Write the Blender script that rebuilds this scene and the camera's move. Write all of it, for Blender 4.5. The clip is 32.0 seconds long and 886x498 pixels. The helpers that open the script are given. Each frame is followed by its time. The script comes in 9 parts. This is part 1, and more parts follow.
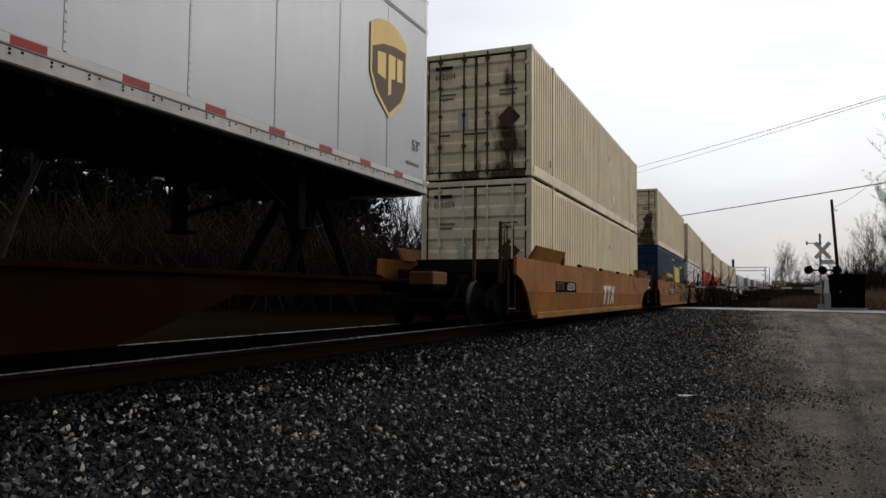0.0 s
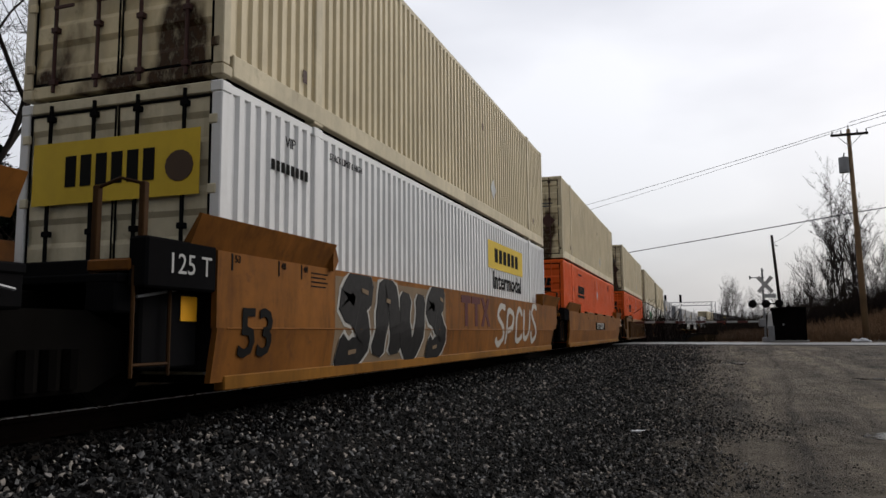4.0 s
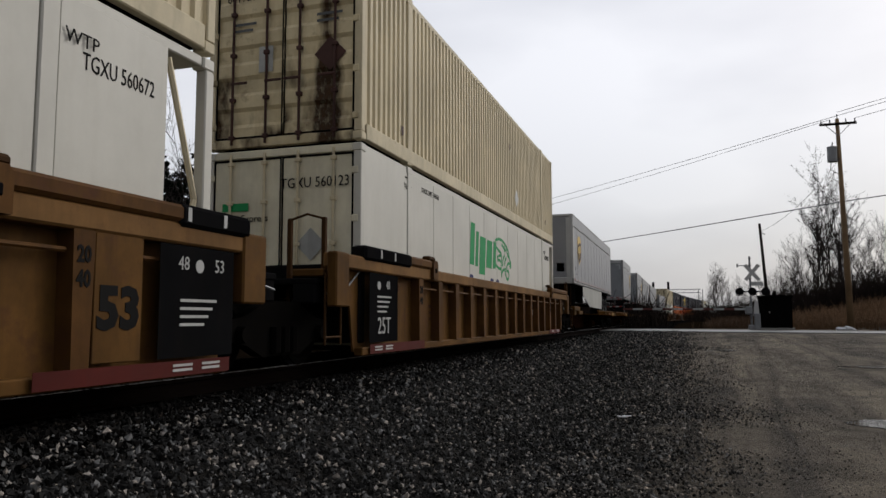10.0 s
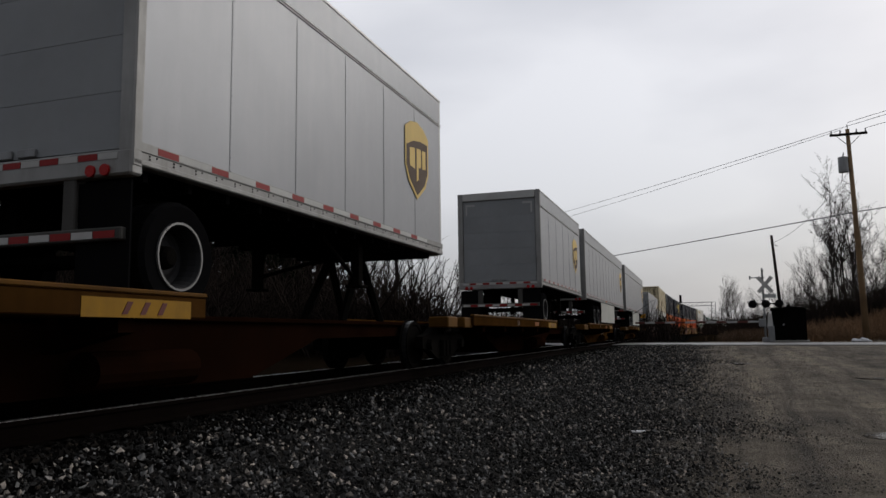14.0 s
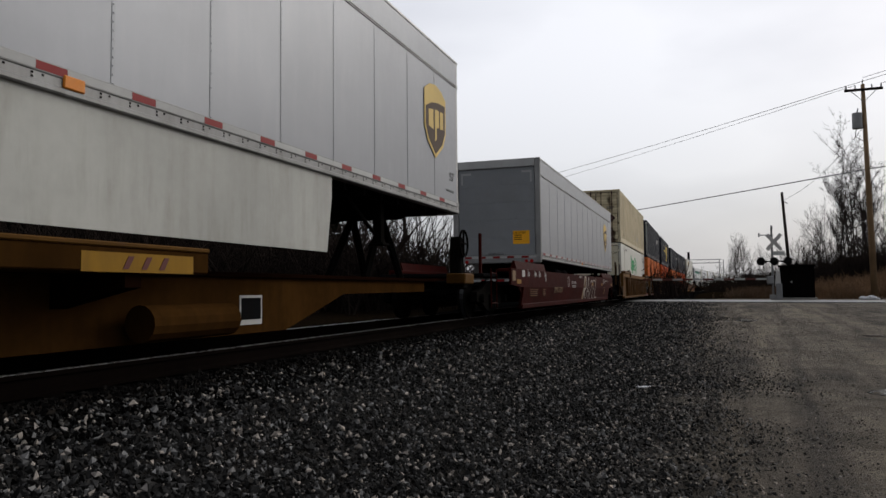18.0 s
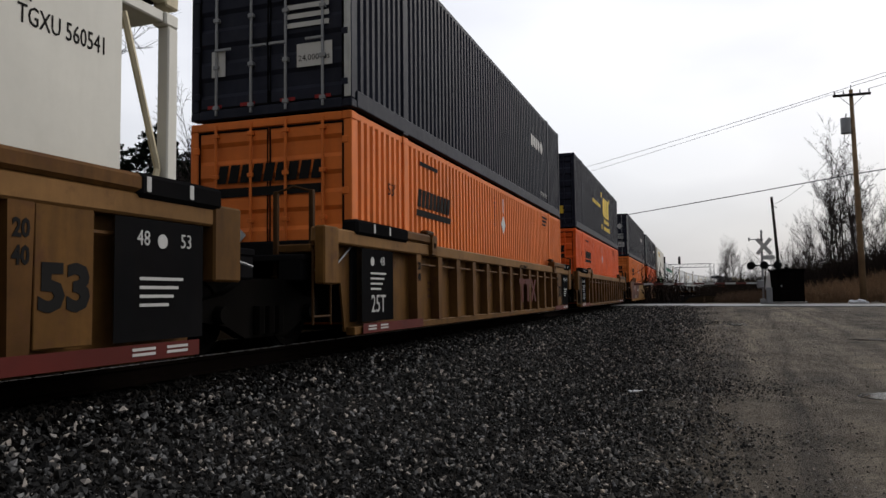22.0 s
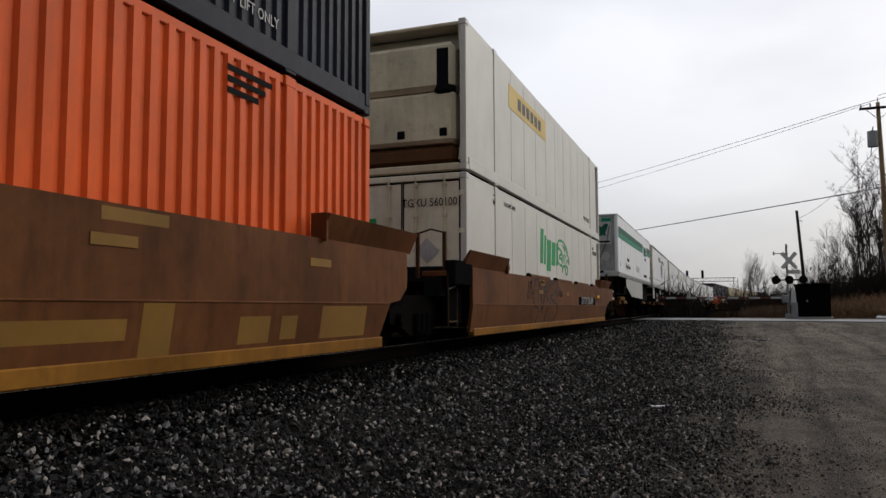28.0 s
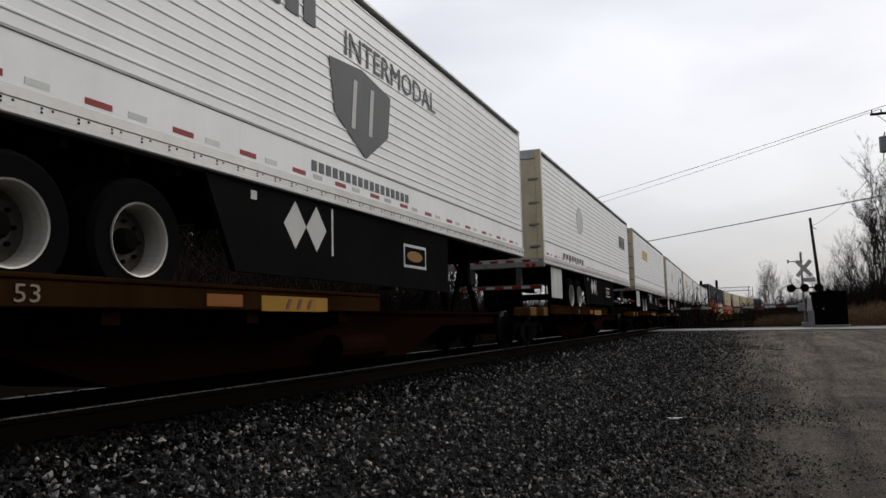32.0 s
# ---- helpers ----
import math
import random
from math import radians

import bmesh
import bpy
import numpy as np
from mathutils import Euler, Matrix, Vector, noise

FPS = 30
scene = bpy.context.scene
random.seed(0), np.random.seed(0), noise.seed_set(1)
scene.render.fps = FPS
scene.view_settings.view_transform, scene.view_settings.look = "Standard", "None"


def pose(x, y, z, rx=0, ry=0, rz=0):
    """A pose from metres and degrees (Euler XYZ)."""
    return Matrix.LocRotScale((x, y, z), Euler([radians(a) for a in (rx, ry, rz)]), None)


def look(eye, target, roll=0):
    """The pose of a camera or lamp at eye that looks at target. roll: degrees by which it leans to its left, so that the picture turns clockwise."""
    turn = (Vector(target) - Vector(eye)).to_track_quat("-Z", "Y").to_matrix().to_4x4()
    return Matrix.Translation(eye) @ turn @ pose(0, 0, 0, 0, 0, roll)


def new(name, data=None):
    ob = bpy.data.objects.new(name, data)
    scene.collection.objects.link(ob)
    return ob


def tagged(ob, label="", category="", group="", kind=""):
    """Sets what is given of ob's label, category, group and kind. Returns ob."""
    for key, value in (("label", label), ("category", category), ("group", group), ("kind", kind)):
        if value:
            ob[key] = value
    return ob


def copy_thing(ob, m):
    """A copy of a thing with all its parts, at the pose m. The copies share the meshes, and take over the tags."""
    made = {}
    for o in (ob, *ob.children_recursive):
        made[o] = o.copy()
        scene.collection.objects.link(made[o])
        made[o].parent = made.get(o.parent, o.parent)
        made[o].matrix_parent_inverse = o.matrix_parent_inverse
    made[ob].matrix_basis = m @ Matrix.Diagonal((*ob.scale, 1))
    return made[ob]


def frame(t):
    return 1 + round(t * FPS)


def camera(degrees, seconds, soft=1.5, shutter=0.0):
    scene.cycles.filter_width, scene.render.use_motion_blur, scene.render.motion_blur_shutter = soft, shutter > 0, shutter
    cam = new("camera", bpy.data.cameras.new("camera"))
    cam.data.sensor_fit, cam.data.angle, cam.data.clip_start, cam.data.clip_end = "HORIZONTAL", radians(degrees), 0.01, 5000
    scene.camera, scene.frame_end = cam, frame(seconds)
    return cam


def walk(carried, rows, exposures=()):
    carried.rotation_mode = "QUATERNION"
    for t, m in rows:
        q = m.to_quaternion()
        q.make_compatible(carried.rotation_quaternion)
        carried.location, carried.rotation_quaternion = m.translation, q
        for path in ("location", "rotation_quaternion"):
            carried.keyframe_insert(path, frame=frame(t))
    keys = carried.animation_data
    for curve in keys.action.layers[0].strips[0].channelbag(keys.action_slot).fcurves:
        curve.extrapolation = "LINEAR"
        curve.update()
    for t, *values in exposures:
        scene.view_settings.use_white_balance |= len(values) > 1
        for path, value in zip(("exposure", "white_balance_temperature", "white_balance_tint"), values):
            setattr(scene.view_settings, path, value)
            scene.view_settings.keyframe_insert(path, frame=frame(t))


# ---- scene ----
# ---- the camera: held by hand at one spot, turning a little ----
EYE = (0.0, 0.0, 0.732)
TURNS = [
    (0.0, 22.46, 3.45, -0.51), (0.5, 20.90, 2.89, -0.13), (1.0, 18.76, 2.06, -1.21), (1.5, 19.22, 3.50, -0.33),
    (2.0, 20.16, 5.94, -0.05), (2.5, 20.09, 4.68, 0.68), (3.0, 21.00, 6.37, 0.77), (3.5, 19.85, 6.32, 0.83),
    (4.0, 18.87, 6.46, 0.53), (4.5, 19.58, 6.27, 0.41), (6.5, 16.96, 4.71, -0.61), (7.0, 18.08, 5.63, -0.29),
    (7.5, 18.39, 5.51, -0.14), (8.0, 18.08, 5.21, -0.32), (8.5, 18.35, 5.27, -0.09), (9.0, 18.47, 6.37, 0.42),
    (9.5, 18.82, 6.70, 0.98), (10.0, 18.01, 5.33, 0.11), (10.5, 18.82, 5.67, -0.30), (11.0, 19.06, 5.55, 0.78),
    (11.5, 18.03, 6.19, 1.13), (12.0, 18.84, 6.96, 0.97), (12.5, 20.11, 6.35, 0.84), (13.0, 19.51, 6.76, 0.61),
    (13.5, 18.73, 7.09, 0.38), (14.0, 18.88, 6.56, 0.75), (14.5, 18.40, 4.24, 0.71), (16.5, 18.26, 3.27, 0.76),
    (17.0, 19.10, 2.60, 0.34), (17.5, 19.72, 2.64, 0.82), (18.0, 19.47, 3.21, 0.53), (18.5, 19.58, 3.28, 0.85),
    (19.0, 19.04, 3.28, 0.61), (19.5, 20.17, 3.93, 0.59), (20.0, 19.30, 5.93, 0.85), (20.5, 21.37, 3.78, 1.02),
    (21.0, 23.02, 4.41, 0.82), (21.5, 19.09, 3.82, 0.41), (22.0, 18.83, 3.57, 0.66), (22.5, 20.30, 4.13, 0.86),
    (23.0, 21.93, 6.46, 0.68), (23.5, 22.84, 6.66, 0.40), (24.0, 22.32, 6.71, 0.46), (24.5, 21.92, 6.50, 0.59),
    (25.0, 21.24, 5.18, 1.14), (25.5, 18.80, 1.54, 2.19), (27.5, 19.95, 2.07, 0.75), (28.0, 20.41, 4.53, 0.23),
    (28.5, 20.62, 5.29, 0.83), (29.0, 20.44, 5.08, 0.71), (29.5, 19.79, 5.02, 1.17), (30.0, 20.42, 4.66, 1.50),
    (30.5, 20.80, 3.91, 1.21), (31.0, 20.78, 4.68, 1.01), (31.5, 21.36, 4.81, 1.38), (32.0, 21.42, 5.74, 1.41)]
cam = camera(61.51, 32.0, soft=1.5)
walk(cam, [(t, pose(*EYE, 90 + p, r, w)) for t, w, p, r in TURNS],
     exposures=[(0.0, 0.1), (1.0, 0.0), (9.0, -0.05), (10.5, -0.12), (12.0, -0.18), (13.3, -0.32), (14.2, -0.24), (17.0, -0.03), (20.0, -0.15), (21.0, -0.02), (23.0, 0.1), (25.0, 0.04),
                (28.0, -0.04), (29.0, -0.14), (30.0, -0.12), (32.0, -0.04)])

# ---- light: a bright overcast sky and a very soft sun behind cloud ----
world = bpy.data.worlds.new("overcast_sky")
scene.world = world
world.use_nodes = True
wn, wl = world.node_tree.nodes, world.node_tree.links
wn.clear()
w_out = wn.new("ShaderNodeOutputWorld")
w_bg = wn.new("ShaderNodeBackground")
sky = wn.new("ShaderNodeTexSky")
sky.sky_type, sky.sun_disc = "NISHITA", False
sky.sun_elevation, sky.sun_rotation = radians(34), radians(40)
sky.dust_density, sky.ozone_density = 4.0, 2.0
w_tc = wn.new("ShaderNodeTexCoord")
w_map = wn.new("ShaderNodeMapping")
w_map.inputs["Scale"].default_value = (1.0, 1.0, 2.6)
w_noise = wn.new("ShaderNodeTexNoise")
w_noise.inputs["Scale"].default_value, w_noise.inputs["Detail"].default_value = 1.7, 5.0
w_noise.inputs["Roughness"].default_value = 0.45
w_ramp = wn.new("ShaderNodeValToRGB")
w_ramp.color_ramp.elements[0].position, w_ramp.color_ramp.elements[0].color = 0.30, (0.56, 0.57, 0.625, 1)
w_ramp.color_ramp.elements[1].position, w_ramp.color_ramp.elements[1].color = 0.66, (1.0, 1.0, 1.035, 1)
w_sep = wn.new("ShaderNodeSeparateXYZ")
w_grad = wn.new("ShaderNodeMapRange")
w_grad.interpolation_type = "SMOOTHSTEP"
w_grad.inputs["From Min"].default_value, w_grad.inputs["From Max"].default_value = 0.0, 0.36
w_grad.inputs["To Min"].default_value, w_grad.inputs["To Max"].default_value = 0.69, 0.98
w_mul = wn.new("ShaderNodeVectorMath")
w_mul.operation = "SCALE"
w_dim = wn.new("ShaderNodeVectorMath")
w_dim.operation = "SCALE"
w_dim.inputs["Scale"].default_value = 0.03
w_add = wn.new("ShaderNodeVectorMath")
wl.new(w_tc.outputs["Generated"], w_map.inputs["Vector"])
wl.new(w_map.outputs["Vector"], w_noise.inputs["Vector"])
wl.new(w_noise.outputs["Fac"], w_ramp.inputs["Fac"])
wl.new(w_tc.outputs["Generated"], w_sep.inputs["Vector"])
wl.new(w_sep.outputs["Z"], w_grad.inputs["Value"])
wl.new(w_ramp.outputs["Color"], w_mul.inputs[0])
wl.new(w_grad.outputs["Result"], w_mul.inputs["Scale"])
wl.new(sky.outputs["Color"], w_dim.inputs[0])
wl.new(w_mul.outputs["Vector"], w_add.inputs[0])
wl.new(w_dim.outputs["Vector"], w_add.inputs[1])
# the cloud is thinner ahead, where the soft sun stands, and thicker behind
w_side = wn.new("ShaderNodeMapRange")
w_side.interpolation_type = "SMOOTHSTEP"
w_side.inputs["From Min"].default_value, w_side.inputs["From Max"].default_value = -0.75, 0.45
w_side.inputs["To Min"].default_value, w_side.inputs["To Max"].default_value = 0.58, 1.0
w_thick = wn.new("ShaderNodeVectorMath")
w_thick.operation = "SCALE"
wl.new(w_sep.outputs["Y"], w_side.inputs["Value"])
wl.new(w_add.outputs["Vector"], w_thick.inputs[0])
wl.new(w_side.outputs["Result"], w_thick.inputs["Scale"])
wl.new(w_thick.outputs["Vector"], w_bg.inputs["Color"])
w_bg.inputs["Strength"].default_value = 0.885
wl.new(w_bg.outputs["Background"], w_out.inputs["Surface"])

sun = new("sun", bpy.data.lights.new("sun", "SUN"))
sun.data.energy, sun.data.angle, sun.data.color = 1.4, radians(40), (1.0, 0.97, 0.93)
sun.matrix_world = look((26, 31, 27), (0, 0, 0))


# ---- materials ----
def mixer(nt, kind, fac, a, b):
    n = nt.nodes.new("ShaderNodeMix")
    n.data_type, n.blend_type = "RGBA", kind
    for sock, val in ((n.inputs[0], fac), (n.inputs[6], a), (n.inputs[7], b)):
        if hasattr(val, "is_output"):
            nt.links.new(val, sock)
        else:
            sock.default_value = val
    return n.outputs[2]


def ramp(nt, value, lo, hi, c0=(0, 0, 0, 1), c1=(1, 1, 1, 1)):
    n = nt.nodes.new("ShaderNodeValToRGB")
    n.color_ramp.elements[0].position, n.color_ramp.elements[1].position = lo, hi
    n.color_ramp.elements[0].color, n.color_ramp.elements[1].color = c0, c1
    nt.links.new(value, n.inputs["Fac"])
    return n.outputs["Color"]


def noise_tex(nt, vec, scale, detail=4.0, rough=0.55):
    n = nt.nodes.new("ShaderNodeTexNoise")
    n.inputs["Scale"].default_value, n.inputs["Detail"].default_value = scale, detail
    n.inputs["Roughness"].default_value = rough
    nt.links.new(vec, n.inputs["Vector"])
    return n.outputs["Fac"]


def shifted(nt, stretch=(1, 1, 1)):
    """Object coordinates, shifted by each object's own random number, and stretched."""
    tc, info = nt.nodes.new("ShaderNodeTexCoord"), nt.nodes.new("ShaderNodeObjectInfo")
    m, s = nt.nodes.new("ShaderNodeMapping"), nt.nodes.new("ShaderNodeVectorMath")
    s.operation = "SCALE"
    s.inputs[0].default_value = (37.0, 11.0, 5.0)
    nt.links.new(info.outputs["Random"], s.inputs["Scale"])
    m.inputs["Scale"].default_value = stretch
    nt.links.new(tc.outputs["Object"], m.inputs["Vector"])
    nt.links.new(s.outputs["Vector"], m.inputs["Location"])
    return m.outputs["Vector"]


def rgba(c):
    return (*c, 1.0)


def surface(name, col, rough=0.6, metal=0.0, vary=0.25, dirt=None, grime=0.35, streak=0.35,
            rust=0.0, bump=0.15, grain=9.0, spec=0.12):
    """Weathered surface: paint with patches at two sizes, dirt that runs down, specks of rust, and fine relief."""
    dirt = dirt or tuple(c * 0.35 + k for c, k in zip(col, (0.004, 0.003, 0.002)))
    m = bpy.data.materials.new(name)
    m.use_nodes = True
    nt = m.node_tree
    bsdf = nt.nodes["Principled BSDF"]
    flat, down = shifted(nt), shifted(nt, (3.6, 3.6, 0.55))
    big, small = noise_tex(nt, flat, 0.9, 3.0), noise_tex(nt, flat, grain, 5.0, 0.65)
    runs = noise_tex(nt, down, 1.6, 5.0, 0.6)
    dark = tuple(c * (1 - vary) for c in col)
    pale = tuple(min(1.0, c * (1 + vary * 0.35)) for c in col)
    c = mixer(nt, "MIX", ramp(nt, big, 0.3, 0.7), rgba(dark), rgba(pale))
    c = mixer(nt, "MULTIPLY", vary, c, ramp(nt, small, 0.25, 0.7, (0.55, 0.55, 0.55, 1), (1.1, 1.1, 1.1, 1)))
    f = nt.nodes.new("ShaderNodeMath")
    f.operation, f.inputs[1].default_value = "MULTIPLY", grime + streak
    blot = noise_tex(nt, flat, 1.9, 6.0, 0.66)
    nt.links.new(mixer(nt, "MULTIPLY", 0.85, ramp(nt, runs, 0.44, 0.80), ramp(nt, blot, 0.34, 0.66)), f.inputs[0])
    c = mixer(nt, "MIX", f.outputs[0], c, rgba(dirt))
    if rust > 0:
        spots = noise_tex(nt, flat, 3.1, 8.0, 0.72)
        g = nt.nodes.new("ShaderNodeMath")
        g.operation, g.inputs[1].default_value = "MULTIPLY", min(1.0, rust * 1.6)
        nt.links.new(ramp(nt, spots, 0.62 - 0.16 * rust, 0.70), g.inputs[0])
        c = mixer(nt, "MIX", g.outputs[0], c, rgba((0.07, 0.03, 0.015)))
    nt.links.new(c, bsdf.inputs["Base Color"])
    r = nt.nodes.new("ShaderNodeMapRange")
    r.inputs["To Min"].default_value, r.inputs["To Max"].default_value = max(0.05, rough - 0.14), min(1.0, rough + 0.14)
    nt.links.new(small, r.inputs["Value"])
    nt.links.new(r.outputs["Result"], bsdf.inputs["Roughness"])
    bsdf.inputs["Metallic"].default_value = metal
    bsdf.inputs["Specular IOR Level"].default_value = spec
    if bump > 0:
        b = nt.nodes.new("ShaderNodeBump")
        b.inputs["Strength"].default_value, b.inputs["Distance"].default_value = bump, 0.01
        nt.links.new(small, b.inputs["Height"])
        nt.links.new(b.outputs["Normal"], bsdf.inputs["Normal"])
    return m


def stained(name, col, stain=(0.012, 0.008, 0.006)):
    """Container doors: painted steel with large burnt and rusty patches low on the leaves."""
    m = surface(name, col, 0.6, vary=0.25, grime=0.3, streak=0.3, rust=0.3, dirt=(0.24, 0.16, 0.075))
    nt = m.node_tree
    bsdf = nt.nodes["Principled BSDF"]
    old = bsdf.inputs["Base Color"].links[0].from_socket
    v = shifted(nt, (1.1, 1.0, 0.55))
    patch, fine = noise_tex(nt, v, 1.5, 4.0, 0.5), noise_tex(nt, v, 14.0, 6.0, 0.75)
    tc, sep = nt.nodes.new("ShaderNodeTexCoord"), nt.nodes.new("ShaderNodeSeparateXYZ")
    nt.links.new(tc.outputs["Object"], sep.inputs[0])
    low = nt.nodes.new("ShaderNodeMath")
    low.operation, low.inputs[1].default_value, low.inputs[2].default_value = "MULTIPLY_ADD", -0.13, 0.10
    nt.links.new(sep.outputs["Z"], low.inputs[0])
    # one leaf carries a tall scorch mark
    steps = []
    for kind, value in (("SUBTRACT", 0.72), ("ABSOLUTE", 0.0), ("MULTIPLY", -0.75), ("ADD", 0.27), ("MAXIMUM", 0.0)):
        node = nt.nodes.new("ShaderNodeMath")
        node.operation, node.inputs[1].default_value = kind, value
        nt.links.new(steps[-1].outputs[0] if steps else sep.outputs["X"], node.inputs[0])
        steps.append(node)
    scorch = nt.nodes.new("ShaderNodeMath")
    nt.links.new(low.outputs[0], scorch.inputs[0])
    nt.links.new(steps[-1].outputs[0], scorch.inputs[1])
    both = nt.nodes.new("ShaderNodeMath")
    nt.links.new(scorch.outputs[0], both.inputs[0])
    nt.links.new(patch, both.inputs[1])
    mask = mixer(nt, "MULTIPLY", 0.55, ramp(nt, both.outputs[0], 0.53, 0.66), ramp(nt, fine, 0.22, 0.5))
    ochre = mixer(nt, "MIX", ramp(nt, fine, 0.4, 0.6), rgba(stain), rgba((0.055, 0.028, 0.012)))
    nt.links.new(mixer(nt, "MIX", mask, old, ochre), bsdf.inputs["Base Color"])
    return m


def plain(name, col, rough=0.6, metal=0.0, vary=0.12):
    return surface(name, col, rough, metal, vary=vary, grime=0.12, streak=0.1, bump=0.05)


M = {}
M["cream"] = surface("cream_paint", (0.60, 0.515, 0.345), 0.55, vary=0.16, grime=0.16, streak=0.22, dirt=(0.28, 0.22, 0.14))
M["cream_frame"] = surface("cream_frame_paint", (0.58, 0.505, 0.35), 0.55, vary=0.25, grime=0.3, streak=0.3, rust=0.15)
M["cream_door"] = stained("burnt_cream_door", (0.64, 0.55, 0.36))
M["cream_clean_door"] = surface("cream_door_paint", (0.58, 0.52, 0.37), 0.55, vary=0.25, grime=0.3, streak=0.4, dirt=(0.24, 0.19, 0.12), rust=0.25)
M["white"] = surface("white_paint", (0.66, 0.66, 0.65), 0.45, vary=0.10, grime=0.12, streak=0.16, dirt=(0.35, 0.33, 0.30), spec=0.2)
M["reefer"] = surface("insulated_panel_white", (0.52, 0.505, 0.45), 0.4, vary=0.10, grime=0.12, streak=0.14, dirt=(0.33, 0.30, 0.24), bump=0.06, spec=0.2)
M["reefer_door"] = surface("reefer_door_paint", (0.66, 0.62, 0.48), 0.5, vary=0.2, grime=0.25, streak=0.35, dirt=(0.28, 0.24, 0.16))
M["orange"] = surface("orange_paint", (0.66, 0.10, 0.015), 0.5, vary=0.2, grime=0.18, streak=0.22, dirt=(0.16, 0.05, 0.02))
M["orange_pale"] = surface("faded_orange_paint", (0.6, 0.15, 0.028), 0.55, vary=0.2, grime=0.18, streak=0.22, dirt=(0.2, 0.08, 0.03))
M["navy"] = surface("navy_paint", (0.017, 0.0187, 0.029), 0.45, vary=0.3, grime=0.15, streak=0.2, dirt=(0.05, 0.05, 0.055), spec=0.05)
M["blue"] = surface("deep_blue_paint", (0.006, 0.026, 0.06), 0.45, vary=0.3, grime=0.18, streak=0.2, dirt=(0.03, 0.04, 0.05), spec=0.05)
M["well_tan"] = surface("tan_well_paint", (0.21, 0.082, 0.017), 0.6, vary=0.4, grime=0.5, streak=0.5, dirt=(0.04, 0.018, 0.008), rust=0.35, spec=0.05)
M["well_yellow"] = surface("ochre_well_paint", (0.115, 0.056, 0.0155), 0.6, vary=0.45, grime=0.55, streak=0.5, dirt=(0.03, 0.014, 0.006), rust=0.5, spec=0.05)
# Paler than webs and posts: the light on the chord is painted in.
M["well_chord"] = surface("lit_chord_tan_paint", (0.185, 0.098, 0.036), 0.6, vary=0.35, grime=0.4, streak=0.35, dirt=(0.06, 0.03, 0.012), rust=0.4, spec=0.05)
M["flange_gold"] = surface("scuffed_golden_flange", (0.21, 0.092, 0.014), 0.6, vary=0.4, grime=0.4, streak=0.3, dirt=(0.05, 0.022, 0.006), spec=0.05)
M["post_dark"] = surface("grimy_brown_ironwork", (0.05, 0.024, 0.0085), 0.65, vary=0.4, grime=0.5, streak=0.4, dirt=(0.012, 0.006, 0.003), rust=0.3, spec=0.05)
M["well_post"] = surface("ochre_post_paint", (0.105, 0.049, 0.0145), 0.6, vary=0.45, grime=0.55, streak=0.4, dirt=(0.025, 0.012, 0.005), rust=0.6, spec=0.05)
M["well_red"] = surface("oxide_red_paint", (0.034, 0.0045, 0.0032), 0.6, vary=0.35, grime=0.4, streak=0.4, dirt=(0.012, 0.004, 0.003), spec=0.02)
M["deck_yellow"] = surface("worn_yellow_paint", (0.098, 0.046, 0.008), 0.65, vary=0.35, grime=0.55, streak=0.4, dirt=(0.03, 0.014, 0.005), rust=0.5, spec=0.05)
# Much darker brown than deck_yellow, for the later spine cars.
M["deck_dim"] = surface("blackish_brown_deck_paint", (0.022, 0.0105, 0.0038), 0.7, vary=0.4, grime=0.5, streak=0.4, dirt=(0.006, 0.003, 0.002), spec=0.0)
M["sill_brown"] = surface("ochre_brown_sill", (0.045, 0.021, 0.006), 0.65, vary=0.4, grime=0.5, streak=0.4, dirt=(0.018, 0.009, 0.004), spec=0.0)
M["well_brown"] = surface("dark_tan_well_paint", (0.125, 0.048, 0.017), 0.6, vary=0.4, grime=0.45, streak=0.45, dirt=(0.028, 0.012, 0.006), rust=0.3, spec=0.05)
# Almost black: the dimness under the trailers is put into this brown.
M["deck_brown"] = surface("shaded_underdeck_brown", (0.01, 0.004, 0.0022), 0.7, vary=0.35, grime=0.5, streak=0.4, dirt=(0.006, 0.003, 0.002), rust=0.0, spec=0.0)
M["patch_yellow"] = surface("touch_up_yellow", (0.2, 0.105, 0.02), 0.6, vary=0.25, grime=0.3, streak=0.3, dirt=(0.16, 0.08, 0.03))
M["sign_yellow"] = surface("safety_yellow_paint", (0.24, 0.125, 0.008), 0.6, vary=0.25, grime=0.3, streak=0.3, dirt=(0.08, 0.04, 0.01))
M["patch_brown"] = surface("touch_up_brown", (0.11, 0.05, 0.018), 0.6, vary=0.3, grime=0.3, streak=0.3)
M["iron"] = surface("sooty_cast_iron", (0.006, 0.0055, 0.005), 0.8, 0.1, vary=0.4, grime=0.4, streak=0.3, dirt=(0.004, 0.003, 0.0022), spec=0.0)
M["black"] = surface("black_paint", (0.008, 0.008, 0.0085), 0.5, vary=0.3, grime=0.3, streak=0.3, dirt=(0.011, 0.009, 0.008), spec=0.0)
M["steel"] = surface("polished_rail_steel", (0.3, 0.3, 0.31), 0.28, 0.95, vary=0.2, grime=0.1, streak=0.1, bump=0.05)
# Rail web set almost black, with no rust in it.
M["rail_web"] = surface("near_black_rail_web", (0.005, 0.0035, 0.003), 0.8, 0.1, vary=0.35, rust=0.0, spec=0.0)
M["alu"] = surface("riveted_aluminium", (0.40, 0.40, 0.39), 0.42, 0.35, vary=0.15, grime=0.2, streak=0.25, dirt=(0.22, 0.2, 0.18), spec=0.2)
